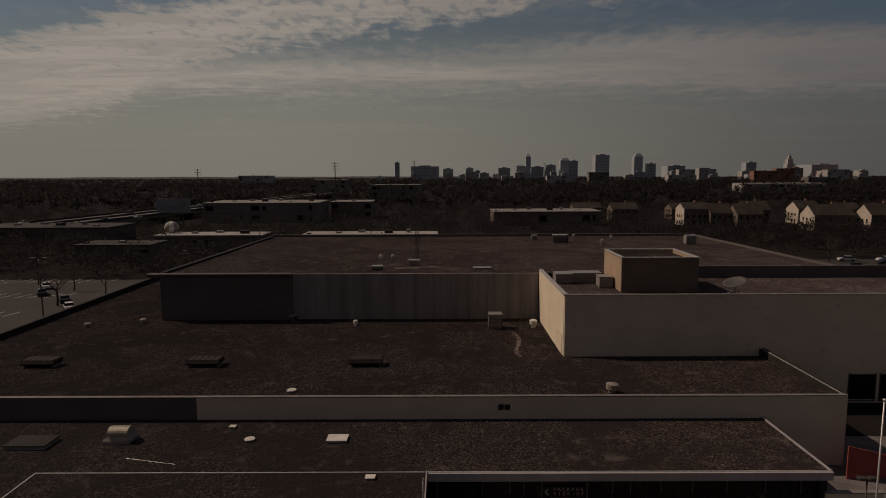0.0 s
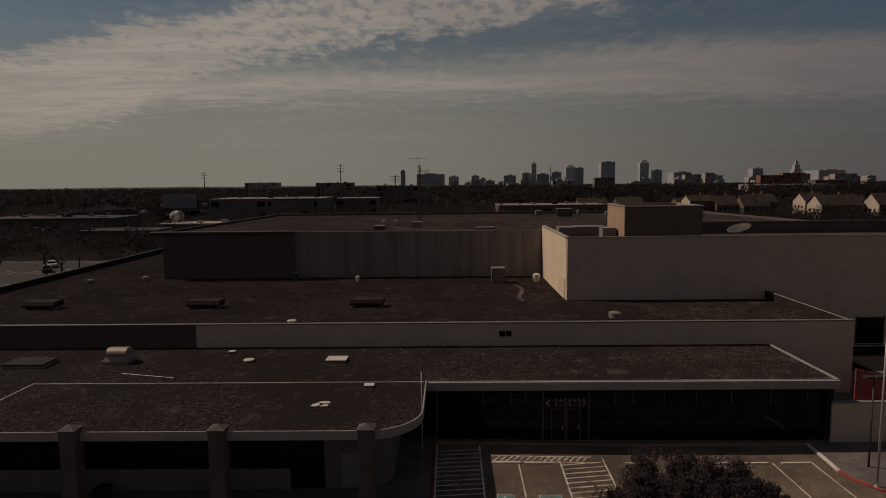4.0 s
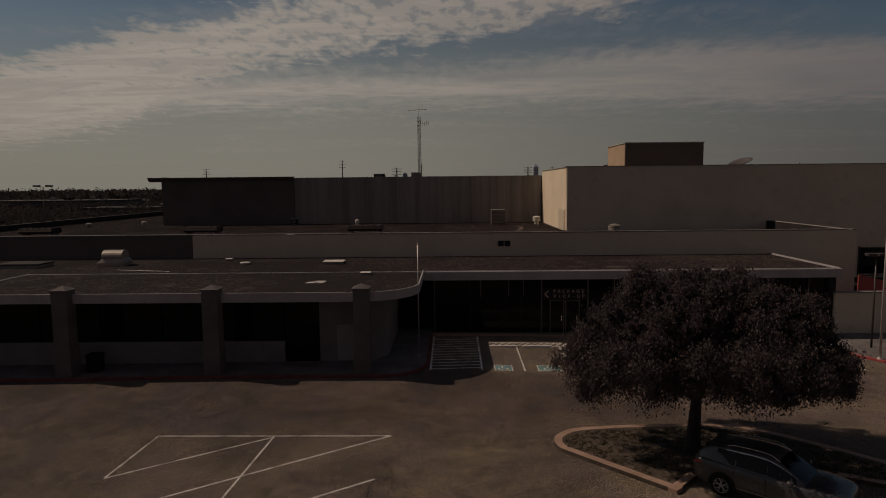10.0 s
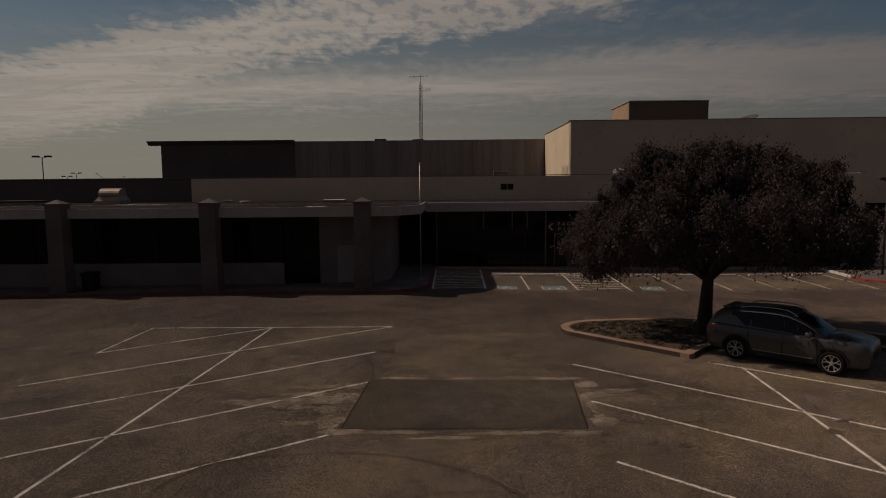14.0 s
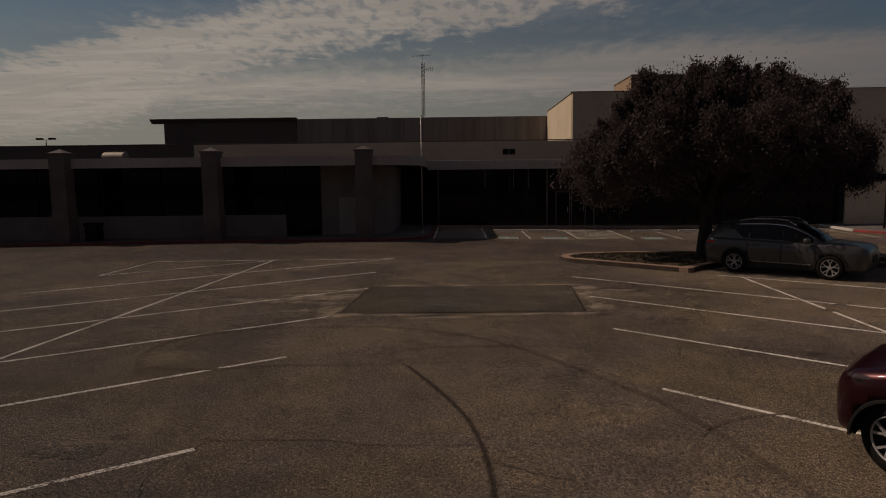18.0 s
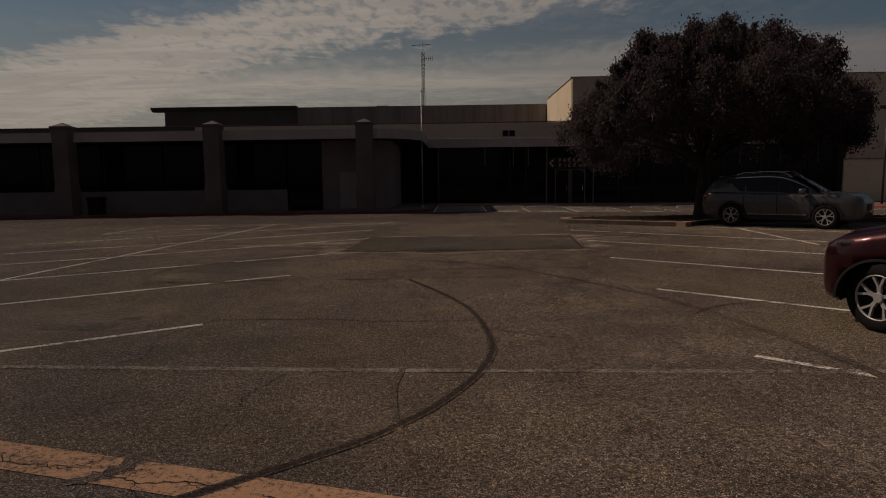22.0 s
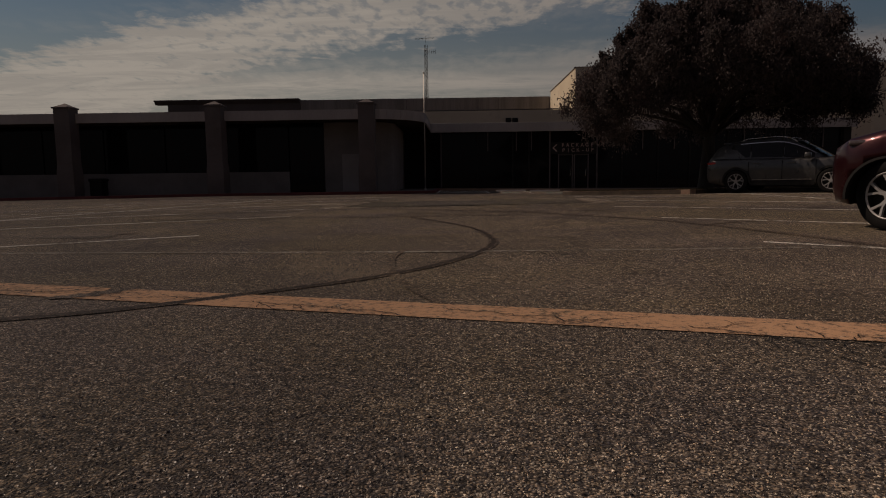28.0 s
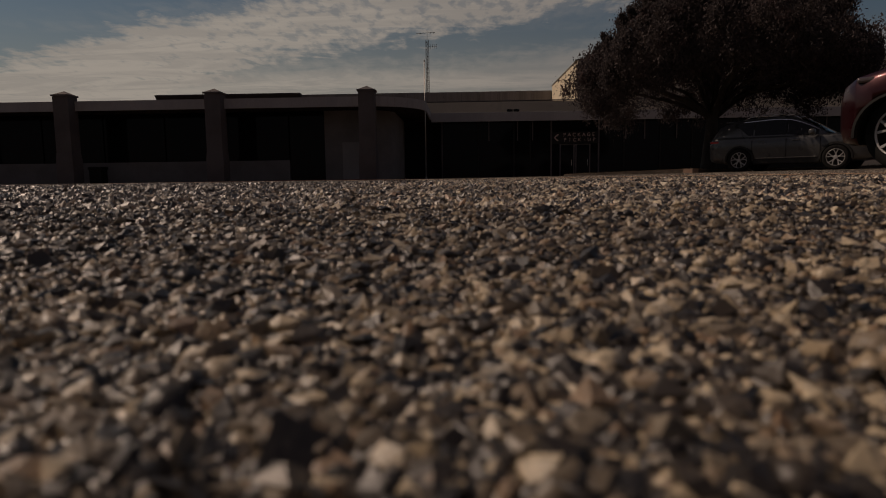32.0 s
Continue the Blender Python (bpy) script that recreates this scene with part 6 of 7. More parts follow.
for x, y, rx, ry in ((-6.5, 94.5, 2.4, 1.0), (-3.2, 96.0, 2.6, 1.3), (-9.0, 92.3, 1.8, 0.6), (0.5, 93.5, 2.0, 0.6)):
    ring = [(x + rx * blot_r.uniform(0.6, 1.1) * math.cos(q), y + ry * blot_r.uniform(0.6, 1.1) * math.sin(q)) for q in [i * math.pi / 7 for i in range(14)]]
    prism(ring, lambda x, y: 11.6 - (y - 88.5) * 0.0149, lambda x, y: 11.632 - (y - 88.5) * 0.0149, b)
solo("gravel_drift", b, M_TRAIL, "pale drifts of gravel round the mast foot", "roof patch")
# lattice radio mast
mast = thing("radio_mast", "slim lattice aerial mast with crossed antennas", "mast")
MX, MY, MZ0, MZ1 = -4.85, 99.2, 11.42, 21.9
b = bmesh.new()
cor = [(MX + 0.26 * math.cos(a), MY + 0.26 * math.sin(a)) for a in (0.5, 2.6, 4.7)]
for x, y in cor:
    cyl(b, (x, y, MZ0), (x, y, MZ1 - 0.8), 0.04, 0.034, 6)
part("tower_leg", b, M_POLE_DK, mast)
b = bmesh.new()
n = 16
for k in range(n):
    z0, z1 = MZ0 + (MZ1 - 1.0 - MZ0) * k / n, MZ0 + (MZ1 - 1.0 - MZ0) * (k + 1) / n
    for i in range(3):
        a, c = cor[i], cor[(i + 1) % 3]
        cyl(b, (*a, z0), (*c, z1), 0.018, 0.018, 5)
        cyl(b, (*a, z0), (*c, z0), 0.022, 0.022, 5)
part("bracing", b, M_POLE_DK, mast)
b = cyl(bmesh.new(), (MX, MY, MZ1 - 1.2), (MX, MY, MZ1 + 0.6), 0.03, 0.03, 6)
part("top_pole", b, M_POLE_DK, mast)
b = cyl(bmesh.new(), (MX - 1.7, MY, MZ1 + 0.1), (MX + 1.2, MY, MZ1 + 0.25), 0.03, 0.03, 6)
for k in range(6):
    x = MX - 1.5 + k * 0.5
    cyl(b, (x, MY - 0.5, MZ1 + 0.14), (x, MY + 0.5, MZ1 + 0.14), 0.022, 0.022, 5)
part("antenna", b, M_POLE_DK, mast)
b = cyl(bmesh.new(), (MX, MY, MZ1 - 1.9), (MX + 1.5, MY, MZ1 - 1.8), 0.025, 0.025, 6)
for k in range(4):
    x = MX + 0.5 + k * 0.32
    cyl(b, (x, MY, MZ1 - 2.2), (x, MY, MZ1 - 1.5), 0.022, 0.022, 5)
part("antenna", b, M_POLE_DK, mast)

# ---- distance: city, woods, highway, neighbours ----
# towers: distance haze is mixed into the base colour, paler and bluer
M_TOWER = surface("tower_haze_tint", (0.36, 0.40, 0.42), (0.45, 0.48, 0.50), 0.45, 0.01, 0.1, bumps=0)
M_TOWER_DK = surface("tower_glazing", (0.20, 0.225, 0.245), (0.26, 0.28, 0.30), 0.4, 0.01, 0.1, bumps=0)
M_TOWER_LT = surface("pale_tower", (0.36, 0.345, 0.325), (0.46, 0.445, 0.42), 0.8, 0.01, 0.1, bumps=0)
M_TOWER_RED = surface("brick_tower", (0.24, 0.12, 0.08), (0.30, 0.16, 0.11), 0.8, 0.01, 0.1, bumps=0)
# lighter siding, sunlight in its colour, for the gables that catch the sun
M_SIDING = surface("siding_sunlit", (0.48, 0.42, 0.34), (0.58, 0.51, 0.42), 0.8, 0.2, 3, bumps=0)
M_SIDING_DK = surface("brown_siding", (0.13, 0.102, 0.08), (0.19, 0.15, 0.118), 0.85, 0.2, 3, bumps=0)
M_SHINGLE = surface("brown_shingle", (0.075, 0.062, 0.052), (0.12, 0.1, 0.085), 0.9, 0.3, 3, bumps=0)
M_FLATROOF = surface("white_membrane_roof", (0.28, 0.26, 0.235), (0.38, 0.36, 0.33), 0.8, 0.1, 2, bumps=0)
# hills: grey-blue haze painted into the woods' colour
M_HILLS = surface("hills_haze_tint", (0.075, 0.08, 0.085), (0.10, 0.10, 0.10), 0.95, 0.002, 0.02, bumps=0)
M_OFFICE = surface("dim_office_render", (0.15, 0.135, 0.12), (0.20, 0.18, 0.16), 0.85, 0.05, 2, bumps=0)
M_LOT = surface("pale_concrete_lot", (0.030, 0.026, 0.022), (0.054, 0.046, 0.038), 0.95, 0.06, 1.2, bumps=0)


def tower(x0, x1, y, top, mat, shape="flat", label="hazy high-rise block on the skyline"):
    t = thing("tower_block", label, "high-rise", "skyline towers")
    w = x1 - x0
    part("shaft", boxm(x0, x1, y, y + max(20, w), -16, top if shape == "flat" else top * 0.86), mat, t)
    if shape == "flat":
        part("plant_room", boxm(x0 + w * 0.3, x1 - w * 0.3, y + 4, y + 14, top, top + 4), mat, t)
        n = max(4, int(top / 6))
        for k in range(n):
            z = top * (k + 0.5) / n
            part("window_band", boxm(x0 + w * 0.06, x1 - w * 0.06, y - 0.4, y + 0.1, z, z + top / n * 0.4), M_TOWER_DK, t)
    else:
        b = bmesh.new()
        cx = (x0 + x1) / 2
        base = [b.verts.new((cx + sx * w / 2, y + 10 + sy * 10, top * 0.86)) for sx, sy in ((-1, -1), (1, -1), (1, 1), (-1, 1))]
        k = 0.12 if shape == "spire" else 0.45
        tip = [b.verts.new((cx + sx * w / 2 * k, y + 10 + sy * 10 * k, top)) for sx, sy in ((-1, -1), (1, -1), (1, 1), (-1, 1))]
        b.faces.new(tip)
        for i in range(4):
            j = (i + 1) % 4
            b.faces.new((base[i], base[j], tip[j], tip[i]))
        bmesh.ops.recalc_face_normals(b, faces=b.faces)
        part("crown", b, mat, t)


FAR = 2600
hills = bmesh.new()
line = []
for i in range(81):
    x = -4700 + i * 75
    h = 19 + 10 * math.exp(-((x + 2100) / 900) ** 2) + 7 * math.exp(-((x + 600) / 500) ** 2) + 3 * math.sin(i * 0.7) + 2 * math.sin(i * 1.9)
    line.append((hills.verts.new((x, 4500, -32)), hills.verts.new((x, 4560, h * 0.4 - 26)), hills.verts.new((x, 4780, -32))))
for r0, r1 in zip(line, line[1:]):
    for k in range(2):
        hills.faces.new((r0[k], r1[k], r1[k + 1], r0[k + 1]))
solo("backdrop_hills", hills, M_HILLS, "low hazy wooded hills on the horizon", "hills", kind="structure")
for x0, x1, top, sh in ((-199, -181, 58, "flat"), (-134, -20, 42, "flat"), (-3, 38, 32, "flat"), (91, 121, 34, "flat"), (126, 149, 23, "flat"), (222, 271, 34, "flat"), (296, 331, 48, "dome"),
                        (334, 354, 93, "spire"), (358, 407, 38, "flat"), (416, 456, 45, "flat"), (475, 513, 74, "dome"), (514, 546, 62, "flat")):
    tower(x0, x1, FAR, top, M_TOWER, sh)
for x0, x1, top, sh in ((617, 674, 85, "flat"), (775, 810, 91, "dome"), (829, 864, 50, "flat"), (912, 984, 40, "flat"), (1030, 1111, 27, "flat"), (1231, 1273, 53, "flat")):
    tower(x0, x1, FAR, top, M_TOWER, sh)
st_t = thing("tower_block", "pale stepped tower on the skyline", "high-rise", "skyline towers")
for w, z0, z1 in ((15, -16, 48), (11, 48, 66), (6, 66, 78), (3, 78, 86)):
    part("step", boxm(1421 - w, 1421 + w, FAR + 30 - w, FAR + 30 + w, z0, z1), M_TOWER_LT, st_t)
tower(1381, 1431, FAR - 60, 30, M_TOWER_RED, "flat", "brick block on the skyline")
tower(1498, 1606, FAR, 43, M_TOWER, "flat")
tower(1513, 1615, FAR - 80, 18, M_TOWER_RED, "flat", "brick block on the skyline")
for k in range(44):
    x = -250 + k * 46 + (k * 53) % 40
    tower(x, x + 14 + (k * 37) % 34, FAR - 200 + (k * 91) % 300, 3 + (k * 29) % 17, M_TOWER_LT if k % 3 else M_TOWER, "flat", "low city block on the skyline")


def block(name, x0, x1, y0, y1, h, wall_m, roof_m, label, rows=2, cols=8):
    t = thing(name, label, "building", "neighbouring buildings")
    part("wall", boxm(x0, x1, y0, y1, 0, h), wall_m, t)
    part("roof", boxm(x0 - 0.3, x1 + 0.3, y0 - 0.3, y1 + 0.3, h, h + 0.35), roof_m, t)
    for r in range(rows):
        if r:
            part("joint", boxm(x0, x1, y0 - 0.05, y0 + 0.05, h * r / rows - 0.12, h * r / rows + 0.12), M_SHINGLE, t)
        for c in range(cols):
            if (c * 7 + r * 3) % 5 in (1, 3):
                xa = x0 + (x1 - x0) * (c + 0.2) / cols
                za = h * (r + 0.25) / rows
                part("window", boxm(xa, xa + (x1 - x0) / cols * (0.25 if c % 2 else 0.7), y0 - 0.08, y0 + 0.05, za, za + h / rows * 0.5), M_GLASS, t)
    for c in range(int((x1 - x0) / 8)):
        xa, ya = x0 + 1 + c * 8 + (c * 13 % 5) * 0.4, y0 + (y1 - y0) * (0.25 + 0.5 * ((c * 17) % 7) / 7)
        part("rooftop_box", boxm(xa, xa + 1.2 + (c * 5 % 4) * 0.5, ya, ya + 1.8, h + 0.35, h + 0.7 + (c * 11 % 5) * 0.2), M_UNIT if c % 3 else M_RUST, t)


block("office_block", -122, -64, 320, 350, 9.8, M_OFFICE, M_UNIT, "long pale office block beyond the lot", 2, 10)
block("office_block", -62, -40, 345, 365, 9.0, M_SIDING_DK, M_UNIT, "dark low office block among trees", 2, 5)
block("shop_block", -95, -60, 206, 217, 5.0, M_DARKWALL, M_FLATROOF, "dark shop with a white flat roof", 1, 9)
block("shop_block", -47, -3, 206, 218, 4.9, M_DARKWALL, M_FLATROOF, "dark shop with a white flat roof", 1, 9)
block("shop_block", -108, -86, 183, 195, 4.6, M_DARKWALL, M_LOT, "dark low shop beside the side lot", 1, 5)
block("warehouse", 23, 74, 300, 322, 6.2, M_SIDING_DK, M_UNIT, "long pale low warehouse among trees", 1, 10)
block("office_block", -60, -20, 520, 545, 14, M_OFFICE, M_OFFICE, "dark mid-rise block behind the woods", 3, 8)
block("office_block", -135, -100, 640, 670, 16.5, M_OFFICE, M_OFFICE, "dark mid-rise block behind the woods", 4, 7)
block("office_block", 330, 420, 700, 730, 10, M_TOWER_LT, M_FLATROOF, "pale low block behind the woods", 2, 10)
for x, y, w, h, r in ((545, 1480, 38, 25.5, 4), (600, 1500, 22, 29, 5), (690, 1420, 60, 22, 3), (760, 1460, 44, 27, 4), (330, 1450, 46, 20, 3), (860, 1430, 50, 24, 4), (440, 1250, 55, 15, 3), (210, 1300, 60, 14, 2), (560, 980, 48, 13, 3), (-420, 1300, 70, 16, 3)):
    wall_m = M_TOWER_RED if x in (690, 760) else M_OFFICE if (x + w) % 4 < 2 else M_TOWER_LT
    block("apartment_block", x, x + w, y, y + 20, h, wall_m, M_UNIT, "apartment block far behind the woods", r, 8)
block("shop_block", -170, -120, 225, 245, 6, M_DARKWALL, M_LOT, "dark low building beside the highway", 1, 8)
block("warehouse", -330, -240, 300, 340, 8.0, M_SIDING_DK, M_SHINGLE, "dark warehouse beyond the highway", 1, 8)


def gable_house(x, y, w, dpt, h, rise, label, pale):
    """Ridge from left to right; pale paints sunlight into the gable end's colour."""
    t = thing("house", label, "house", "apartment houses")
    part("wall", boxm(x, x + w, y, y + dpt, 0, h), M_SIDING_DK, t, "brown wall with shade in its colour")
    b = bmesh.new()
    g = [b.verts.new(p) for p in ((x - 0.05, y, 0), (x - 0.05, y, h), (x - 0.05, y + dpt / 2, h + rise - 0.15), (x - 0.05, y + dpt, h), (x - 0.05, y + dpt, 0))]
    r = bmesh.ops.extrude_face_region(b, geom=[b.faces.new(g)])
    for v in r["geom"]:
        if isinstance(v, bmesh.types.BMVert):
            v.co.x += 0.25
    bmesh.ops.recalc_face_normals(b, faces=b.faces)
    part("gable", b, M_SIDING if pale else M_SIDING_DK, t, "gable end, sunlight in its colour where pale")
    b = bmesh.new()
    o = 0.5
    prof = ((-o, h - 0.25), (dpt / 2, h + rise), (dpt + o, h - 0.25))
    va = [b.verts.new((x - o, y + p, z)) for p, z in prof]
    vb = [b.verts.new((x + w + o, y + p, z)) for p, z in prof]
    b.faces.new((va[0], va[1], vb[1], vb[0]))
    b.faces.new((va[1], va[2], vb[2], vb[1]))
    bmesh.ops.solidify(b, geom=b.faces[:], thickness=0.3)
    part("roof", b, M_SHINGLE, t)
    for r in range(max(1, int(h / 3))):
        for c in (0.15, 0.4, 0.65, 0.88):
            part("window", boxm(x + c * w - 0.5, x + c * w + 0.5, y - 0.06, y + 0.05, 1.0 + r * 2.8, 2.3 + r * 2.8), M_GLASS, t)
        for c in (0.25, 0.5, 0.75):
            part("window", boxm(x - 0.12, x + 0.05, y + c * dpt - 0.5, y + c * dpt + 0.5, 1.0 + r * 2.8, 2.3 + r * 2.8), M_GLASS, t)
    part("chimney", boxm(x + w * 0.6, x + w * 0.6 + 0.9, y + dpt * 0.5, y + dpt * 0.5 + 0.9, h, h + rise + 0.9), M_TOWER_RED, t)


for k, (x, y, w, h, r) in enumerate(((110, 292, 11, 8.2, 2.6), (121, 289, 10, 6.4, 4.0), (131, 284, 11, 6.2, 4.4), (142, 301, 12, 7.0, 3.8), (156, 268, 17, 6.8, 4.2), (176, 262, 14, 7.2, 4.4), (167, 300, 10, 7.4, 3.6), (214, 262, 14, 7.4, 4.6), (196, 318, 12, 6.0, 3.0),
                                     (86, 326, 13, 6.0, 3), (70, 345, 15, 5.6, 2.6), (118, 330, 22, 6.0, 2.4))):
    gable_house(x, y, w, 11, h, r, "gabled apartment house with a sunward end wall among trees" if k % 3 else "brown gabled apartment house among bare trees", k in (0, 4, 5, 6, 7))

# elevated highway
hw_ = thing("highway", "elevated concrete highway with guard walls", "highway")
b = bmesh.new()
A, B = Vector((-187, 110, 0)), Vector((-112, 660, 0))
dv = (B - A).normalized()
nv = Vector((-dv.y, dv.x, 0))


def strip(off0, off1, z0, z1):
    bm = bmesh.new()
    pts = [A + nv * off0, A + nv * off1, B + nv * off1, B + nv * off0]
    return prism([(p.x, p.y) for p in pts], z0, z1, bm)


part("deck", strip(-13, 13, 3.0, 4.2), M_ROAD, hw_)
for o in (-13.4, 0.0, 13.0):
    part("guard_wall", strip(o, o + 0.4, 4.2, 5.1), M_LOT, hw_)
for k in range(16):
    c = A + (B - A) * (k + 0.5) / 16
    part("pier", boxm(c.x - 6, c.x + 6, c.y - 0.8, c.y + 0.8, 0, 3.0), M_LOT, hw_)
# lots beside the store
b = prism([(-230, 95), (-58, 95), (-58, 152), (-230, 152)], -0.05, 0.02)
solo("road_side_lot", b, M_LOT, "pale concrete parking lot beside the store", "parking lot", kind="structure")
b = prism([(62, 110), (220, 110), (220, 182), (62, 182)], -0.05, 0.02)
solo("road_east_lot", b, M_LOT, "pale parking lot by the apartment houses", "parking lot", kind="structure")
b = bmesh.new()
for r in range(3):
    for k in range(24):
        x, y = -150 + k * 3.0, 112 + r * 18
        b.faces.new([b.verts.new(p) for p in ((x, y, 0.03), (x + 0.14, y, 0.03), (x + 1.2, y + 5, 0.03), (x + 1.06, y + 5, 0.03))])
solo("lot_lines", b, M_CURB_WHITE, "white stall lines of the side lot", "road marking", kind="structure")
for x, y, h in ((-71.2, 110, 10.9), (-122, 200, 8.9), (-119, 200, 9.9), (-166, 210, 12.0), (-140, 160, 12)):
    flood_light(x, y, h, (-1, 1), "tall twin-headed parking-lot lamp", "lot lamps", arm=1.1, big=1.7)
for x, y, d, h in ((-144, 262, -1, 8.8), (-139.5, 262, 1, 7.4)):
    t = thing("street_lamp", "tall bent-arm lamp beside the highway", "street lamp", "highway lamps")
    b = cyl(bmesh.new(), (x, y, 0), (x, y, h), 0.14, 0.1, 8)
    cyl(b, (x, y, h), (x + d * 3.5, y, h + 2.2), 0.09, 0.07, 8)
    part("pole", b, M_POLE_DK, t)
    part("lamp_head", boxm(x + d * 3.5 - 0.5, x + d * 3.5 + 0.5, y - 0.2, y + 0.2, h + 2.1, h + 2.3), M_POLE_DK, t)
bb = thing("billboard", "large grey billboard panel on steel posts", "billboard")
part("panel", boxm(-136, -120, 299, 299.6, 6.7, 13.2), M_TOWER_DK, bb)
for dx in (-132, -124):
    part("post", cyl(bmesh.new(), (dx, 300, 0), (dx, 300, 12), 0.3, 0.3, 8), M_POLE_DK, bb)
for k in range(3):
    part("print", boxm(-134.5 + k * 4.6, -131.2 + k * 4.6, 298.9, 298.99, 7.8 + k * 0.7, 9.0 + k * 1.1), M_UNIT, bb)
gl = thing("balloon_sculpture", "striped silver balloon-shaped roof sculpture", "sculpture")
b = bmesh.new()
bmesh.ops.create_uvsphere(b, u_segments=16, v_segments=10, radius=2.3, matrix=Matrix.Translation((-92.6, 214, 7.0)))
for v in b.verts:
    if v.co.z < 7.0:
        f = 1 - 0.55 * (7.0 - v.co.z) / 2.3
        v.co.x = -92.6 + (v.co.x + 92.6) * f
        v.co.y = 214 + (v.co.y - 214) * f
for i, fc in enumerate(b.faces):
    a = math.atan2(fc.calc_center_median().y - 214, fc.calc_center_median().x + 92.6)
    fc.material_index = int((a + math.pi) / (math.pi / 4)) % 2
part("envelope", b, [M_CURB_WHITE, M_UNIT], gl, smooth=True)
part("stand", cyl(bmesh.new(), (-92.6, 214, 0), (-92.6, 214, 4.9), 0.4, 0.5, 8), M_POLE_DK, gl)
for x, y, h in ((-101, 590, 34), (-232, 600, 28), (-42, 900, 40), (150, 950, 36), (-36, 420, 22), (60, 500, 24)):
    t = thing("power_pole", "tall transmission pole with cross-arms", "power pole", "power poles")
    part("pole", cyl(bmesh.new(), (x, y, 0), (x, y, h), 0.55, 0.35, 8), M_POLE_DK, t)
    for k in (0.8, 0.88, 0.96):
        part("cross_arm", boxm(x - 3.2, x + 3.2, y - 0.15, y + 0.15, h * k, h * k + 0.3), M_POLE_DK, t)


def bare_tree(x, y, h, seed):
    rs = random.Random(seed)
    t = thing("bare_tree", "leafless winter tree with fine twigs", "tree", "bare trees")
    b = bmesh.new()
    limb(b, [(x, y, 0), (x + 0.1, y, h * 0.2), (x, y + 0.1, h * 0.36)], h * 0.028, h * 0.02, 7)
    part("trunk", b, M_BARK, t)
    b = bmesh.new()

    def grow(p, d, ln, r, n):
        q = p + d * ln
        limb(b, [p, p.lerp(q, 0.5) + Vector((rs.uniform(-1, 1), rs.uniform(-1, 1), rs.uniform(0, 1))) * ln * 0.06, q], r, r * 0.55, 5 if n > 1 else 3)
        if n:
            for _ in range(4 if n > 1 else 3):
                e = (d + Vector((rs.gauss(0, 0.55), rs.gauss(0, 0.55), rs.uniform(-0.1, 0.5)))).normalized()
                grow(q, e, ln * rs.uniform(0.55, 0.8), r * 0.5, n - 1)

    for k in range(5):
        a = k * 1.3 + rs.uniform(0, 0.6)
        grow(Vector((x, y, h * 0.34)), Vector((math.cos(a) * 0.7, math.sin(a) * 0.7, 0.8)).normalized(), h * 0.22, h * 0.013, 3)
    part("crown", b, M_BARK, t)


for k, (x, y, h) in enumerate(((-76, 122, 8.5), (-82, 138, 6.5), (-73, 134, 6.0), (-95, 146, 7.0), (-66, 146, 6.5), (-70, 150, 8.0), (-84, 168, 8.5), (-89, 180, 8.6), (-60.5, 139, 8.5), (-112, 185, 9), (-67, 176, 9), (78, 168, 9), (92, 185, 9.5), (108, 178, 9), (70, 150, 8))):
    bare_tree(x, y, h, k)


def woods(name, n, region, label, size, seed, hs, spread, blades):
    r = np.random.default_rng(seed)
    x0, x1, y0, y1 = region
    y = y0 * (y1 / y0) ** r.uniform(0, 1, n)
    x = (x0 + (x1 - x0) * r.uniform(0, 1, n)) * y
    keep = np.ones(n, bool)
    for a, c, e, f in ((-124, -58, 312, 352), (-97, -58, 200, 219), (-49, -1, 200, 220), (-110, -84, 178, 198), (20, 78, 290, 325), (-235, -57, 90, 154), (92, 190, 255, 300), (205, 232, 250, 275), (60, 222, 108, 184), (-60, 80, 30, 152), (-140, -112, 285, 305)):
        keep &= ~((x > a) & (x < c) & (y > e) & (y < f))
    rel = (x - (-187 + (y - 110) * 0.1364))
    keep &= ~((np.abs(rel) < 18) & (y < 660))
    x, y = x[keep], y[keep]
    h = r.uniform(hs[0], hs[1], len(x)) * np.where(x > 10, 1.3, 1.0)
    per = 6
    base = np.stack([x, y, h * 0.62], axis=1)
    cl = np.repeat(base, per, axis=0) + r.normal(0, 1, (len(x) * per, 3)) * np.repeat(h, per)[:, None] * np.array((0.26, 0.26, 0.15))
    cl[:, 2] = np.maximum(cl[:, 2], 1.2) - 0.0075 * np.maximum(0, cl[:, 1] - 900)
    me = leaves_mesh(name, cl, np.full(len(cl), spread), blades, size, r, M_TWIGS)
    ob = tagged(new(name, me), label, "trees", kind="stuff")
    return ob


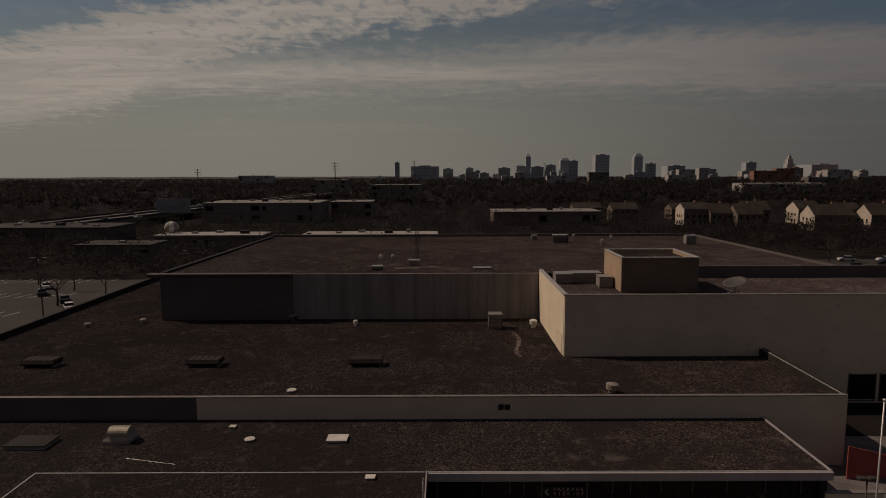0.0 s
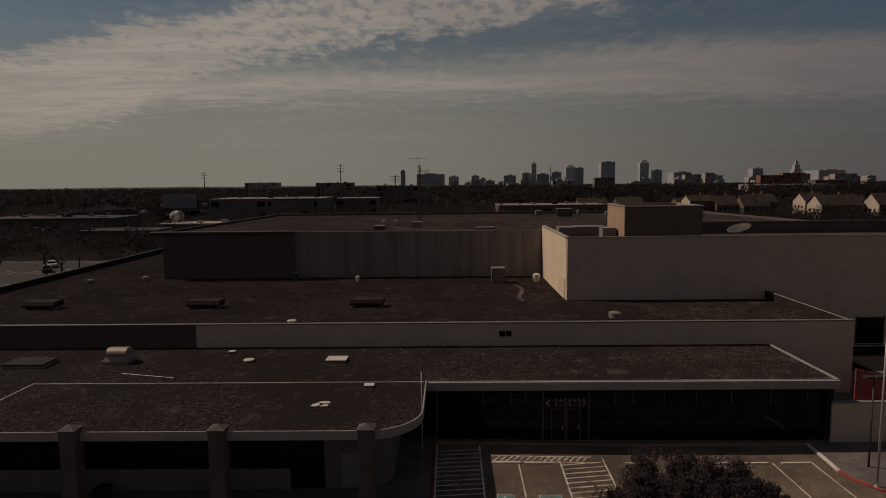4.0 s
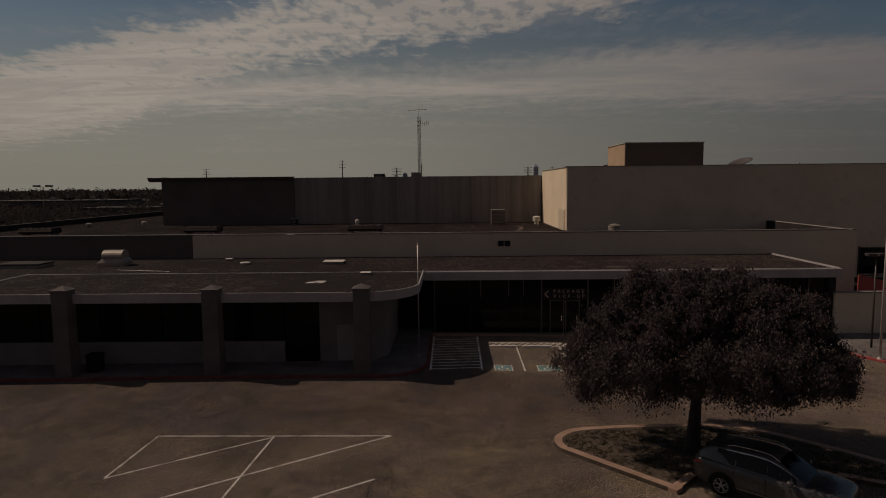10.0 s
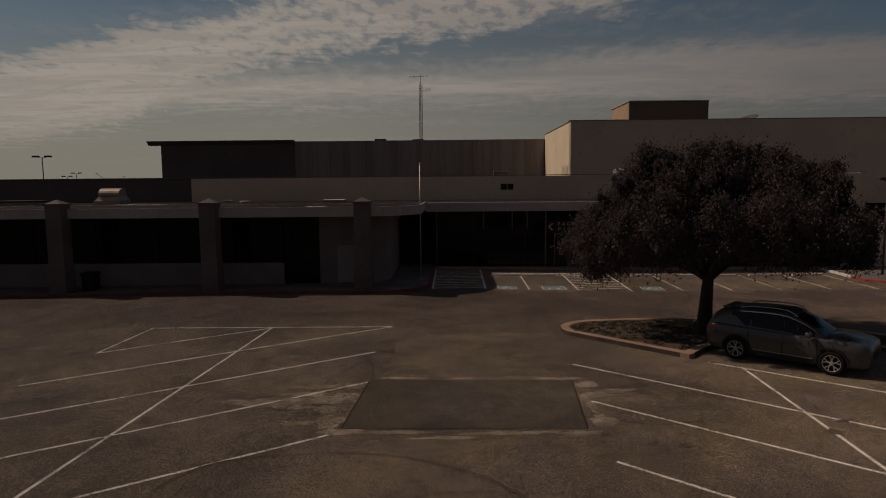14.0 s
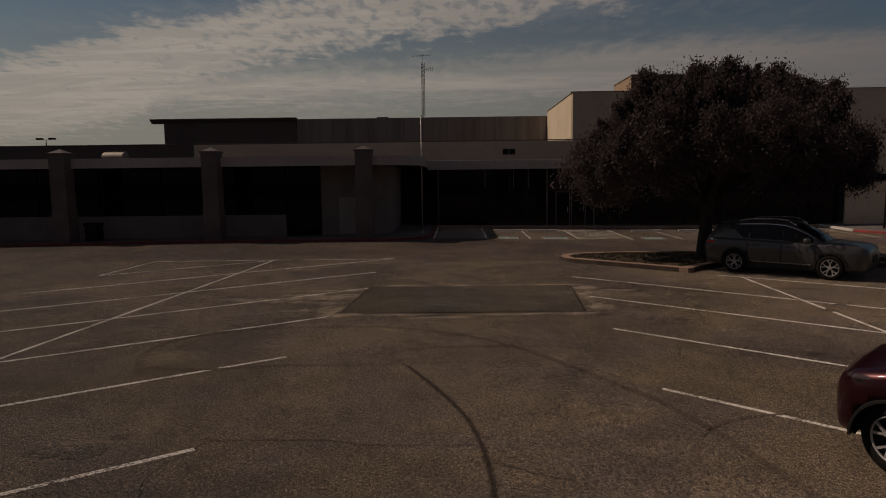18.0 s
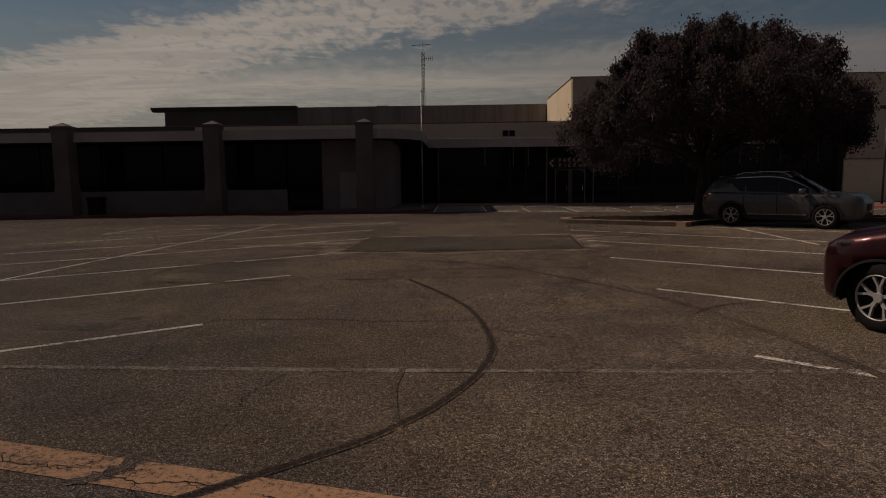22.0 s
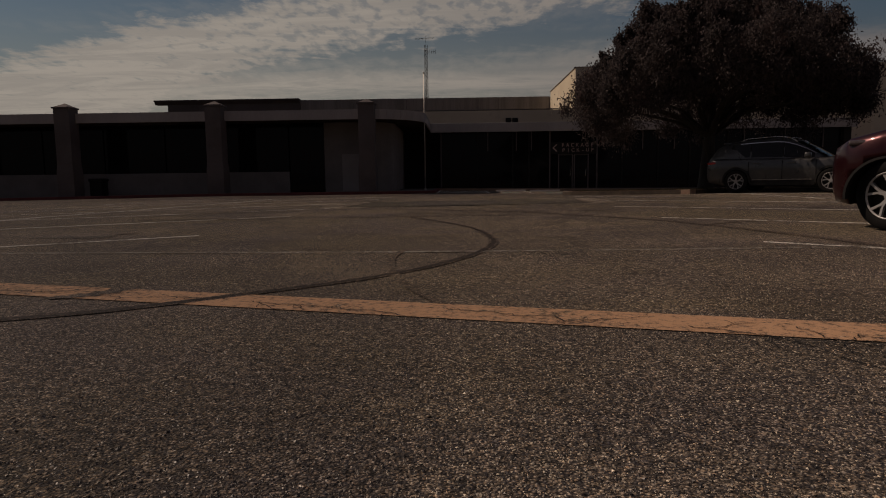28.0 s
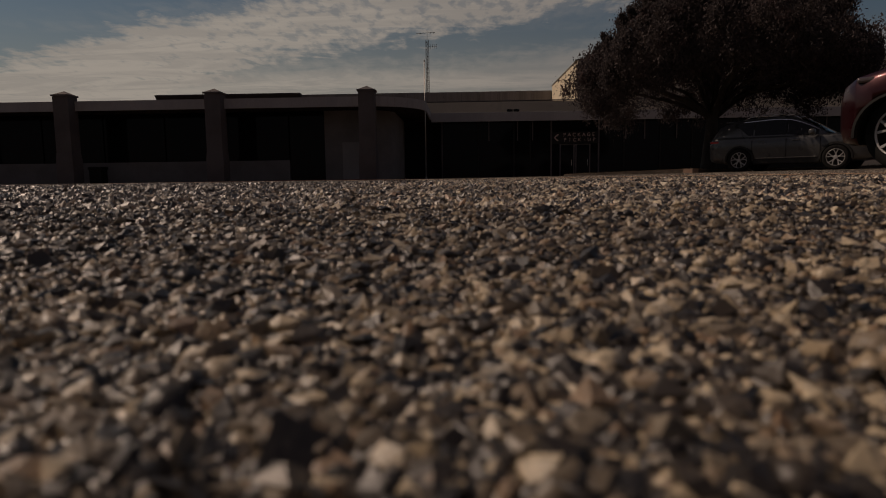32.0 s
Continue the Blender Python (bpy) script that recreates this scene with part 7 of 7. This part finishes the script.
def far_car(paint_m, m, label, group):
    t = thing("parked_car" if "lot" in group else "car", label, "car", group)
    b = bmesh.new()
    prof = ((-2.2, 0.35), (-2.2, 0.85), (-1.9, 0.98), (1.0, 0.98), (2.1, 0.82), (2.2, 0.35))
    va, vb = ([b.verts.new((sx, p, z)) for p, z in prof] for sx in (-0.88, 0.88))
    b.faces.new(va), b.faces.new(vb[::-1])
    for i in range(6):
        b.faces.new((va[i], vb[i], vb[(i + 1) % 6], va[(i + 1) % 6]))
    bmesh.ops.recalc_face_normals(b, faces=b.faces)
    part("body", b, paint_m, t)
    b = bmesh.new()
    lo = [b.verts.new((sx * 0.82, p, 0.98)) for sx, p in ((-1, -1.7), (1, -1.7), (1, 1.0), (-1, 1.0))]
    hi = [b.verts.new((sx * 0.66, p, 1.42)) for sx, p in ((-1, -1.2), (1, -1.2), (1, 0.3), (-1, 0.3))]
    for i in range(4):
        b.faces.new((lo[i], lo[(i + 1) % 4], hi[(i + 1) % 4], hi[i]))
    part("window", b, M_CARGLASS, t)
    part("roof", boxm(-0.67, 0.67, -1.22, 0.32, 1.42, 1.48), paint_m, t)
    for sx in (-0.8, 0.8):
        for p in (-1.35, 1.35):
            part("wheel", cyl(bmesh.new(), (sx - 0.1, p, 0.32), (sx + 0.1, p, 0.32), 0.32, 0.32, 12), M_TYRE, t)
    t.matrix_world = m
    return t


M_CARWHITE = paint_car("white_car_paint", (0.62, 0.60, 0.57), 0.0)
M_CARDARK = paint_car("black_car_paint", (0.02, 0.02, 0.022), 0.2)
cars = {"silver": far_car(M_CHROME, pose(-177, 266, 4.2, 0, 0, -8), "silver car on the elevated highway", "highway cars"),
        "white": far_car(M_CARWHITE, pose(-152, 249, 4.2, 0, 0, -8), "white car on the elevated highway", "highway cars"),
        "dark": far_car(M_CARDARK, pose(-156.5, 258, 4.2, 0, 0, -8), "dark car on the elevated highway", "highway cars")}
for kind, x, y in (("dark", -151.5, 282), ("white", -144, 297), ("silver", -157, 405), ("dark", -164, 330), ("white", -170, 245), ("dark", -139, 360), ("silver", -147, 440)):
    copy_thing(cars[kind], pose(x, y, 4.2, 0, 0, -8))
lot = {"white": far_car(M_CARWHITE, pose(-82, 197, 0.02, 0, 0, 35), "white car parked in a side lot", "lot cars"), "dark": far_car(M_CARDARK, pose(-79, 198, 0.02, 0, 0, 35), "dark car parked in a side lot", "lot cars"),
       "red": far_car(M_REDCAR, pose(-107, 146, 0.02, 0, 0, 60), "red car parked in a side lot", "lot cars")}
for kind, x, y, a in (("white", -72, 119, 35), ("dark", -77, 126, 35), ("dark", -86, 133, 35), ("white", -90, 141, 35), ("white", -75.5, 197, 35), ("white", -68, 199, 35), ("white", 113.6, 179, 80), ("dark", 107.5, 166, 80), ("white", 124, 178, 80), ("dark", 99.4, 159, 80),
                      ("white", 104, 161, 80), ("dark", 120, 172, 80), ("dark", 96, 150, 80), ("white", 92, 146, 80)):
    copy_thing(lot[kind], pose(x, y, 0.02, 0, 0, a))
woods("near_woods", 2100, (-0.78, 0.82, 152, 420), "belt of bare brown winter trees behind the store", 0.36, 3, (3.4, 6.2), 1.1, 17)
woods("near_woods", 170, (0.36, 0.86, 222, 252), "bare brown winter trees before the apartment houses", 0.30, 5, (3.0, 5.2), 1.0, 20)
woods("far_woods", 3300, (-0.95, 0.95, 420, 3200), "far brown woods covering the plain", 1.35, 4, (5, 9), 1.7, 12)

# ---- cracks in the band and the asphalt ----
M_CRACK = surface("open_crack", (0.012, 0.011, 0.010), (0.022, 0.020, 0.018), 0.95, 3, 60, bumps=0)


def crack(rs, p, ang, length, step, w, lift, spread, bm, branch=0.25, level=0):
    pts, q, a = [tuple(p)], Vector(p), ang
    n = max(3, int(length / step))
    for i in range(n):
        a = ang + rs.gauss(0, spread)
        q = q + Vector((math.cos(a), math.sin(a))) * step * rs.uniform(0.6, 1.3)
        pts.append((q.x, q.y))
        if level < 2 and rs.random() < branch:
            crack(rs, q.copy(), a + rs.choice((-1, 1)) * rs.uniform(0.5, 1.3), length * 0.28, step * 0.8, w * 0.7, lift, spread, bm, branch * 0.5, level + 1)
    stroke(bm, pts, w, lift)


rs = random.Random(5)
band_ang = math.atan2(0.68 - 5.10, 16.0)
for k in range(9):
    bm = bmesh.new()
    f = -4.2 + k * 1.05
    p = Vector((f, 5.10 + (f + 9.0) * (0.68 - 5.10) / 16.0 + rs.uniform(-0.08, 0.08)))
    crack(rs, p, band_ang + rs.uniform(-0.05, 0.05), 1.1, 0.045, 0.008, 0.0085, 0.55, bm, 0.16)
    solo("crack", bm, M_CRACK, "fine branching crack in the orange paint", "crack", "cracks", "structure")
for p, a, ln in (((0.9, 4.6), 1.3, 1.6), ((1.25, 2.2), -1.2, 1.0), ((-3.2, 16.0), 0.2, 2.2), ((-4.8, 16.6), 0.1, 2.2), ((-3.0, 17.3), 2.9, 2.4),
                 ((-4.2, 15.4), 1.2, 2.0), ((-3.6, 18.6), -1.0, 2.4), ((-2.7, 24.0), -1.4, 5.0), ((0.6, 22.0), 0.8, 3.0), ((1.6, 20.0), 0.5, 3.2), ((4.0, 17.8), 0.3, 3.2), ((3.6, 15.2), -0.2, 3.0), ((-2.9, 20.6), 1.5, 3.0), ((-5.5, 18.0), 0.9, 2.5), ((-4.9, 16.2), 0.3, 2.0), ((-4.4, 17.0), -0.4, 1.8), ((-3.9, 16.1), 0.8, 1.5), ((-3.3, 15.6), 1.9, 1.4), ((4.1, 17.9), -0.5, 2.0)):
    bm = bmesh.new()
    crack(rs, Vector(p), a, ln, 0.12, 0.006 if p[1] < 12 else 0.02, 0.0032 if p[1] > 14 else 0.002, 0.45, bm, 0.25)
    solo("crack", bm, M_CRACK, "thin branching crack in the asphalt", "crack", "cracks", "structure")

# the crumbling paving beside the patch is broken into small pieces
for k in range(22):
    bm = bmesh.new()
    p = Vector((rs.uniform(-6.0, -3.0), rs.uniform(15.9, 17.5))) if k < 15 else Vector((rs.uniform(3.5, 6.5), rs.uniform(16.4, 17.8)))
    crack(rs, p, rs.choice((0.05, 0.1, 0.9, 1.1, 2.2)) + rs.uniform(-0.2, 0.2), rs.uniform(0.8, 1.9), 0.09, 0.014, 0.0034, 0.5, bm, 0.3)
    solo("crack", bm, M_CRACK, "thin branching crack in crumbling bleached asphalt", "crack", "cracks", "structure")
for k in range(16):
    bm = bmesh.new()
    p = Vector((rs.uniform(-7.5, 7.5), rs.uniform(5.5, 14.0)))
    crack(rs, p, rs.uniform(0, math.pi), rs.uniform(0.8, 2.2), 0.08, 0.008, 0.0026, 0.5, bm, 0.2)
    solo("crack", bm, M_CRACK, "thin branching crack in the asphalt", "crack", "cracks", "structure")

for pts in ([(-3.0, 7.4), (-3.11, 7.07), (-3.32, 6.47), (-3.16, 5.88), (-3.07, 5.47)], [(-1.52, 5.1), (-1.59, 4.87), (-1.69, 4.58), (-1.66, 4.3)], 
            [(-2.74, 21.97), (-2.9, 21.0), (-2.6, 19.9), (-2.52, 18.6)], [(-2.92, 21.0), (-3.5, 19.6), (-3.9, 18.2), (-4.2, 17.3)]):
    bm = bmesh.new()
    line = [(x + rs.gauss(0, 0.014), y + rs.gauss(0, 0.014)) for x, y in curve_pts(pts, 7)]
    stroke(bm, line, 0.012 if pts[0][1] < 12 else 0.022, 0.0034)
    solo("crack", bm, M_CRACK, "single meandering crack in the asphalt", "crack", "cracks", "structure")

# ---- loose and bound stones of the asphalt at the landing place ----
def stones(name, n, d, s, solid, smooth, seed, label, mat):
    """n irregular stones at distances d before the landing place, of sizes s."""
    r = np.random.default_rng(seed)
    a = r.uniform(-0.80, 0.80, n)
    x, y = 0.1 + np.tan(a) * d * 0.95, -0.335 + d
    shape = bmesh.new()
    if solid == "round":
        bmesh.ops.create_icosphere(shape, subdivisions=1, radius=1.0)
    else:
        bmesh.ops.create_uvsphere(shape, u_segments=4, v_segments=2, radius=1.0)
    bmesh.ops.triangulate(shape, faces=shape.faces)
    bv = np.array([v.co[:] for v in shape.verts])
    bf = np.array([[v.index for v in f.verts] for f in shape.faces])
    shape.free()
    k = len(bv)
    v = bv[None] * (1 + r.normal(0, 0.3, (n, k, 1)).clip(-0.55, 0.55))
    sc = np.stack([r.uniform(0.75, 1.45, n), r.uniform(0.7, 1.25, n), r.uniform(0.45, 0.95, n)], axis=1)
    v = v * (sc * s[:, None])[:, None, :]
    th, ti = r.uniform(0, 2 * math.pi, n), r.normal(0, 0.45, n)
    c, sn = np.cos(ti)[:, None], np.sin(ti)[:, None]
    v = np.stack([v[..., 0] * c - v[..., 2] * sn, v[..., 1], v[..., 0] * sn + v[..., 2] * c], axis=-1)
    c, sn = np.cos(th)[:, None], np.sin(th)[:, None]
    v = np.stack([v[..., 0] * c - v[..., 1] * sn, v[..., 0] * sn + v[..., 1] * c, v[..., 2]], axis=-1)
    ground = np.array([gz(p, q) for p, q in zip(x.tolist(), y.tolist())])
    v += np.stack([x, y, ground + 0.001 + s * r.uniform(-0.75, 0.12, n)], axis=1)[:, None, :]
    f = bf[None] + (np.arange(n) * k)[:, None, None]
    me = bpy.data.meshes.new(name)
    me.from_pydata(v.reshape(-1, 3).tolist(), [], f.reshape(-1, 3).tolist())
    me.materials.append(mat)
    me.polygons.foreach_set("use_smooth", np.repeat(r.uniform(0, 1, n) < smooth, len(bf)))
    tagged(new(name, me), label, "stones", kind="stuff")


def stone_field():
    r = np.random.default_rng(11)
    n = 56000
    stones("asphalt_stones", n, 0.07 + 0.75 * r.uniform(0, 1, n) ** 1.35, r.lognormal(math.log(0.00145), 0.5, n).clip(0.0007, 0.0045), "round", 0.2, 12, "mixed tan and grey stones bound in the asphalt surface", M_STONES)
    n = 120000
    stones("asphalt_chips", n, 0.5 + 5.0 * r.uniform(0, 1, n) ** 2.0, r.lognormal(math.log(0.0023), 0.42, n).clip(0.001, 0.0052), "sharp", 0.0, 13, "sharp tan and grey chips bound in the asphalt surface", M_CHIPS)


def stones_mat(name, tone=1.0, hue=(1.0, 1.0, 1.0)):
    m, nt, b, pos = stuff_mat(name)
    geo = nt.nodes.new("ShaderNodeNewGeometry")
    ramp = nt.nodes.new("ShaderNodeValToRGB")
    cr = ramp.color_ramp
    cr.elements[0].position, cr.elements[0].color = 0.0, (0.018, 0.016, 0.017, 1)
    cr.elements[1].position, cr.elements[1].color = 1.0, (0.74, 0.68, 0.58, 1)
    for p, c in ((0.34, (0.034, 0.029, 0.028)), (0.50, (0.09, 0.076, 0.066)), (0.62, (0.25, 0.215, 0.172)), (0.72, (0.31, 0.28, 0.245)), (0.78, (0.32, 0.22, 0.15)), (0.85, (0.54, 0.475, 0.38))):
        cr.elements.new(p).color = (*[v * tone for v in c], 1)
    link(nt, geo.outputs["Random Per Island"], ramp.inputs[0])
    n = noise_node(nt, pos, 420, 4, 0.7)
    col = mix_col(nt, span(nt, n, 0.42, 0.7, 0, 0.55), ramp.outputs[0], (0.05, 0.045, 0.04))
    col = mix_col(nt, 1.0, col, hue, "MULTIPLY")
    tar = noise_node(nt, pos, 7, 3, 0.6)
    col = mix_col(nt, span(nt, tar, 0.5, 0.66, 0, 0.3), col, (0.035, 0.03, 0.031))
    # darker and browner towards the left, past a ragged edge
    at = nt.nodes.new("ShaderNodeSeparateXYZ")
    link(nt, pos, at.inputs[0])
    edge = math_node(nt, "ADD", at.outputs[0], math_node(nt, "MULTIPLY", math_node(nt, "SUBTRACT", noise_node(nt, pos, 3.0, 4, 0.6), 0.5), 0.5))
    col = mix_col(nt, span(nt, edge, 0.02, -0.25, 0, 0.58), col, (0.050, 0.039, 0.037))
    link(nt, col, b.inputs["Base Color"])
    b.inputs["Roughness"].default_value, b.inputs["Specular IOR Level"].default_value = 0.38, 0.6
    b.inputs["Diffuse Roughness"].default_value = 0.6
    bump(nt, b, n, 0.5, 0.001)
    return m


M_STONES = stones_mat("asphalt_stones", 1.0, (0.94, 0.85, 0.70))
M_CHIPS = stones_mat("asphalt_chips", 2.0, (1.0, 0.97, 0.90))
stone_field()
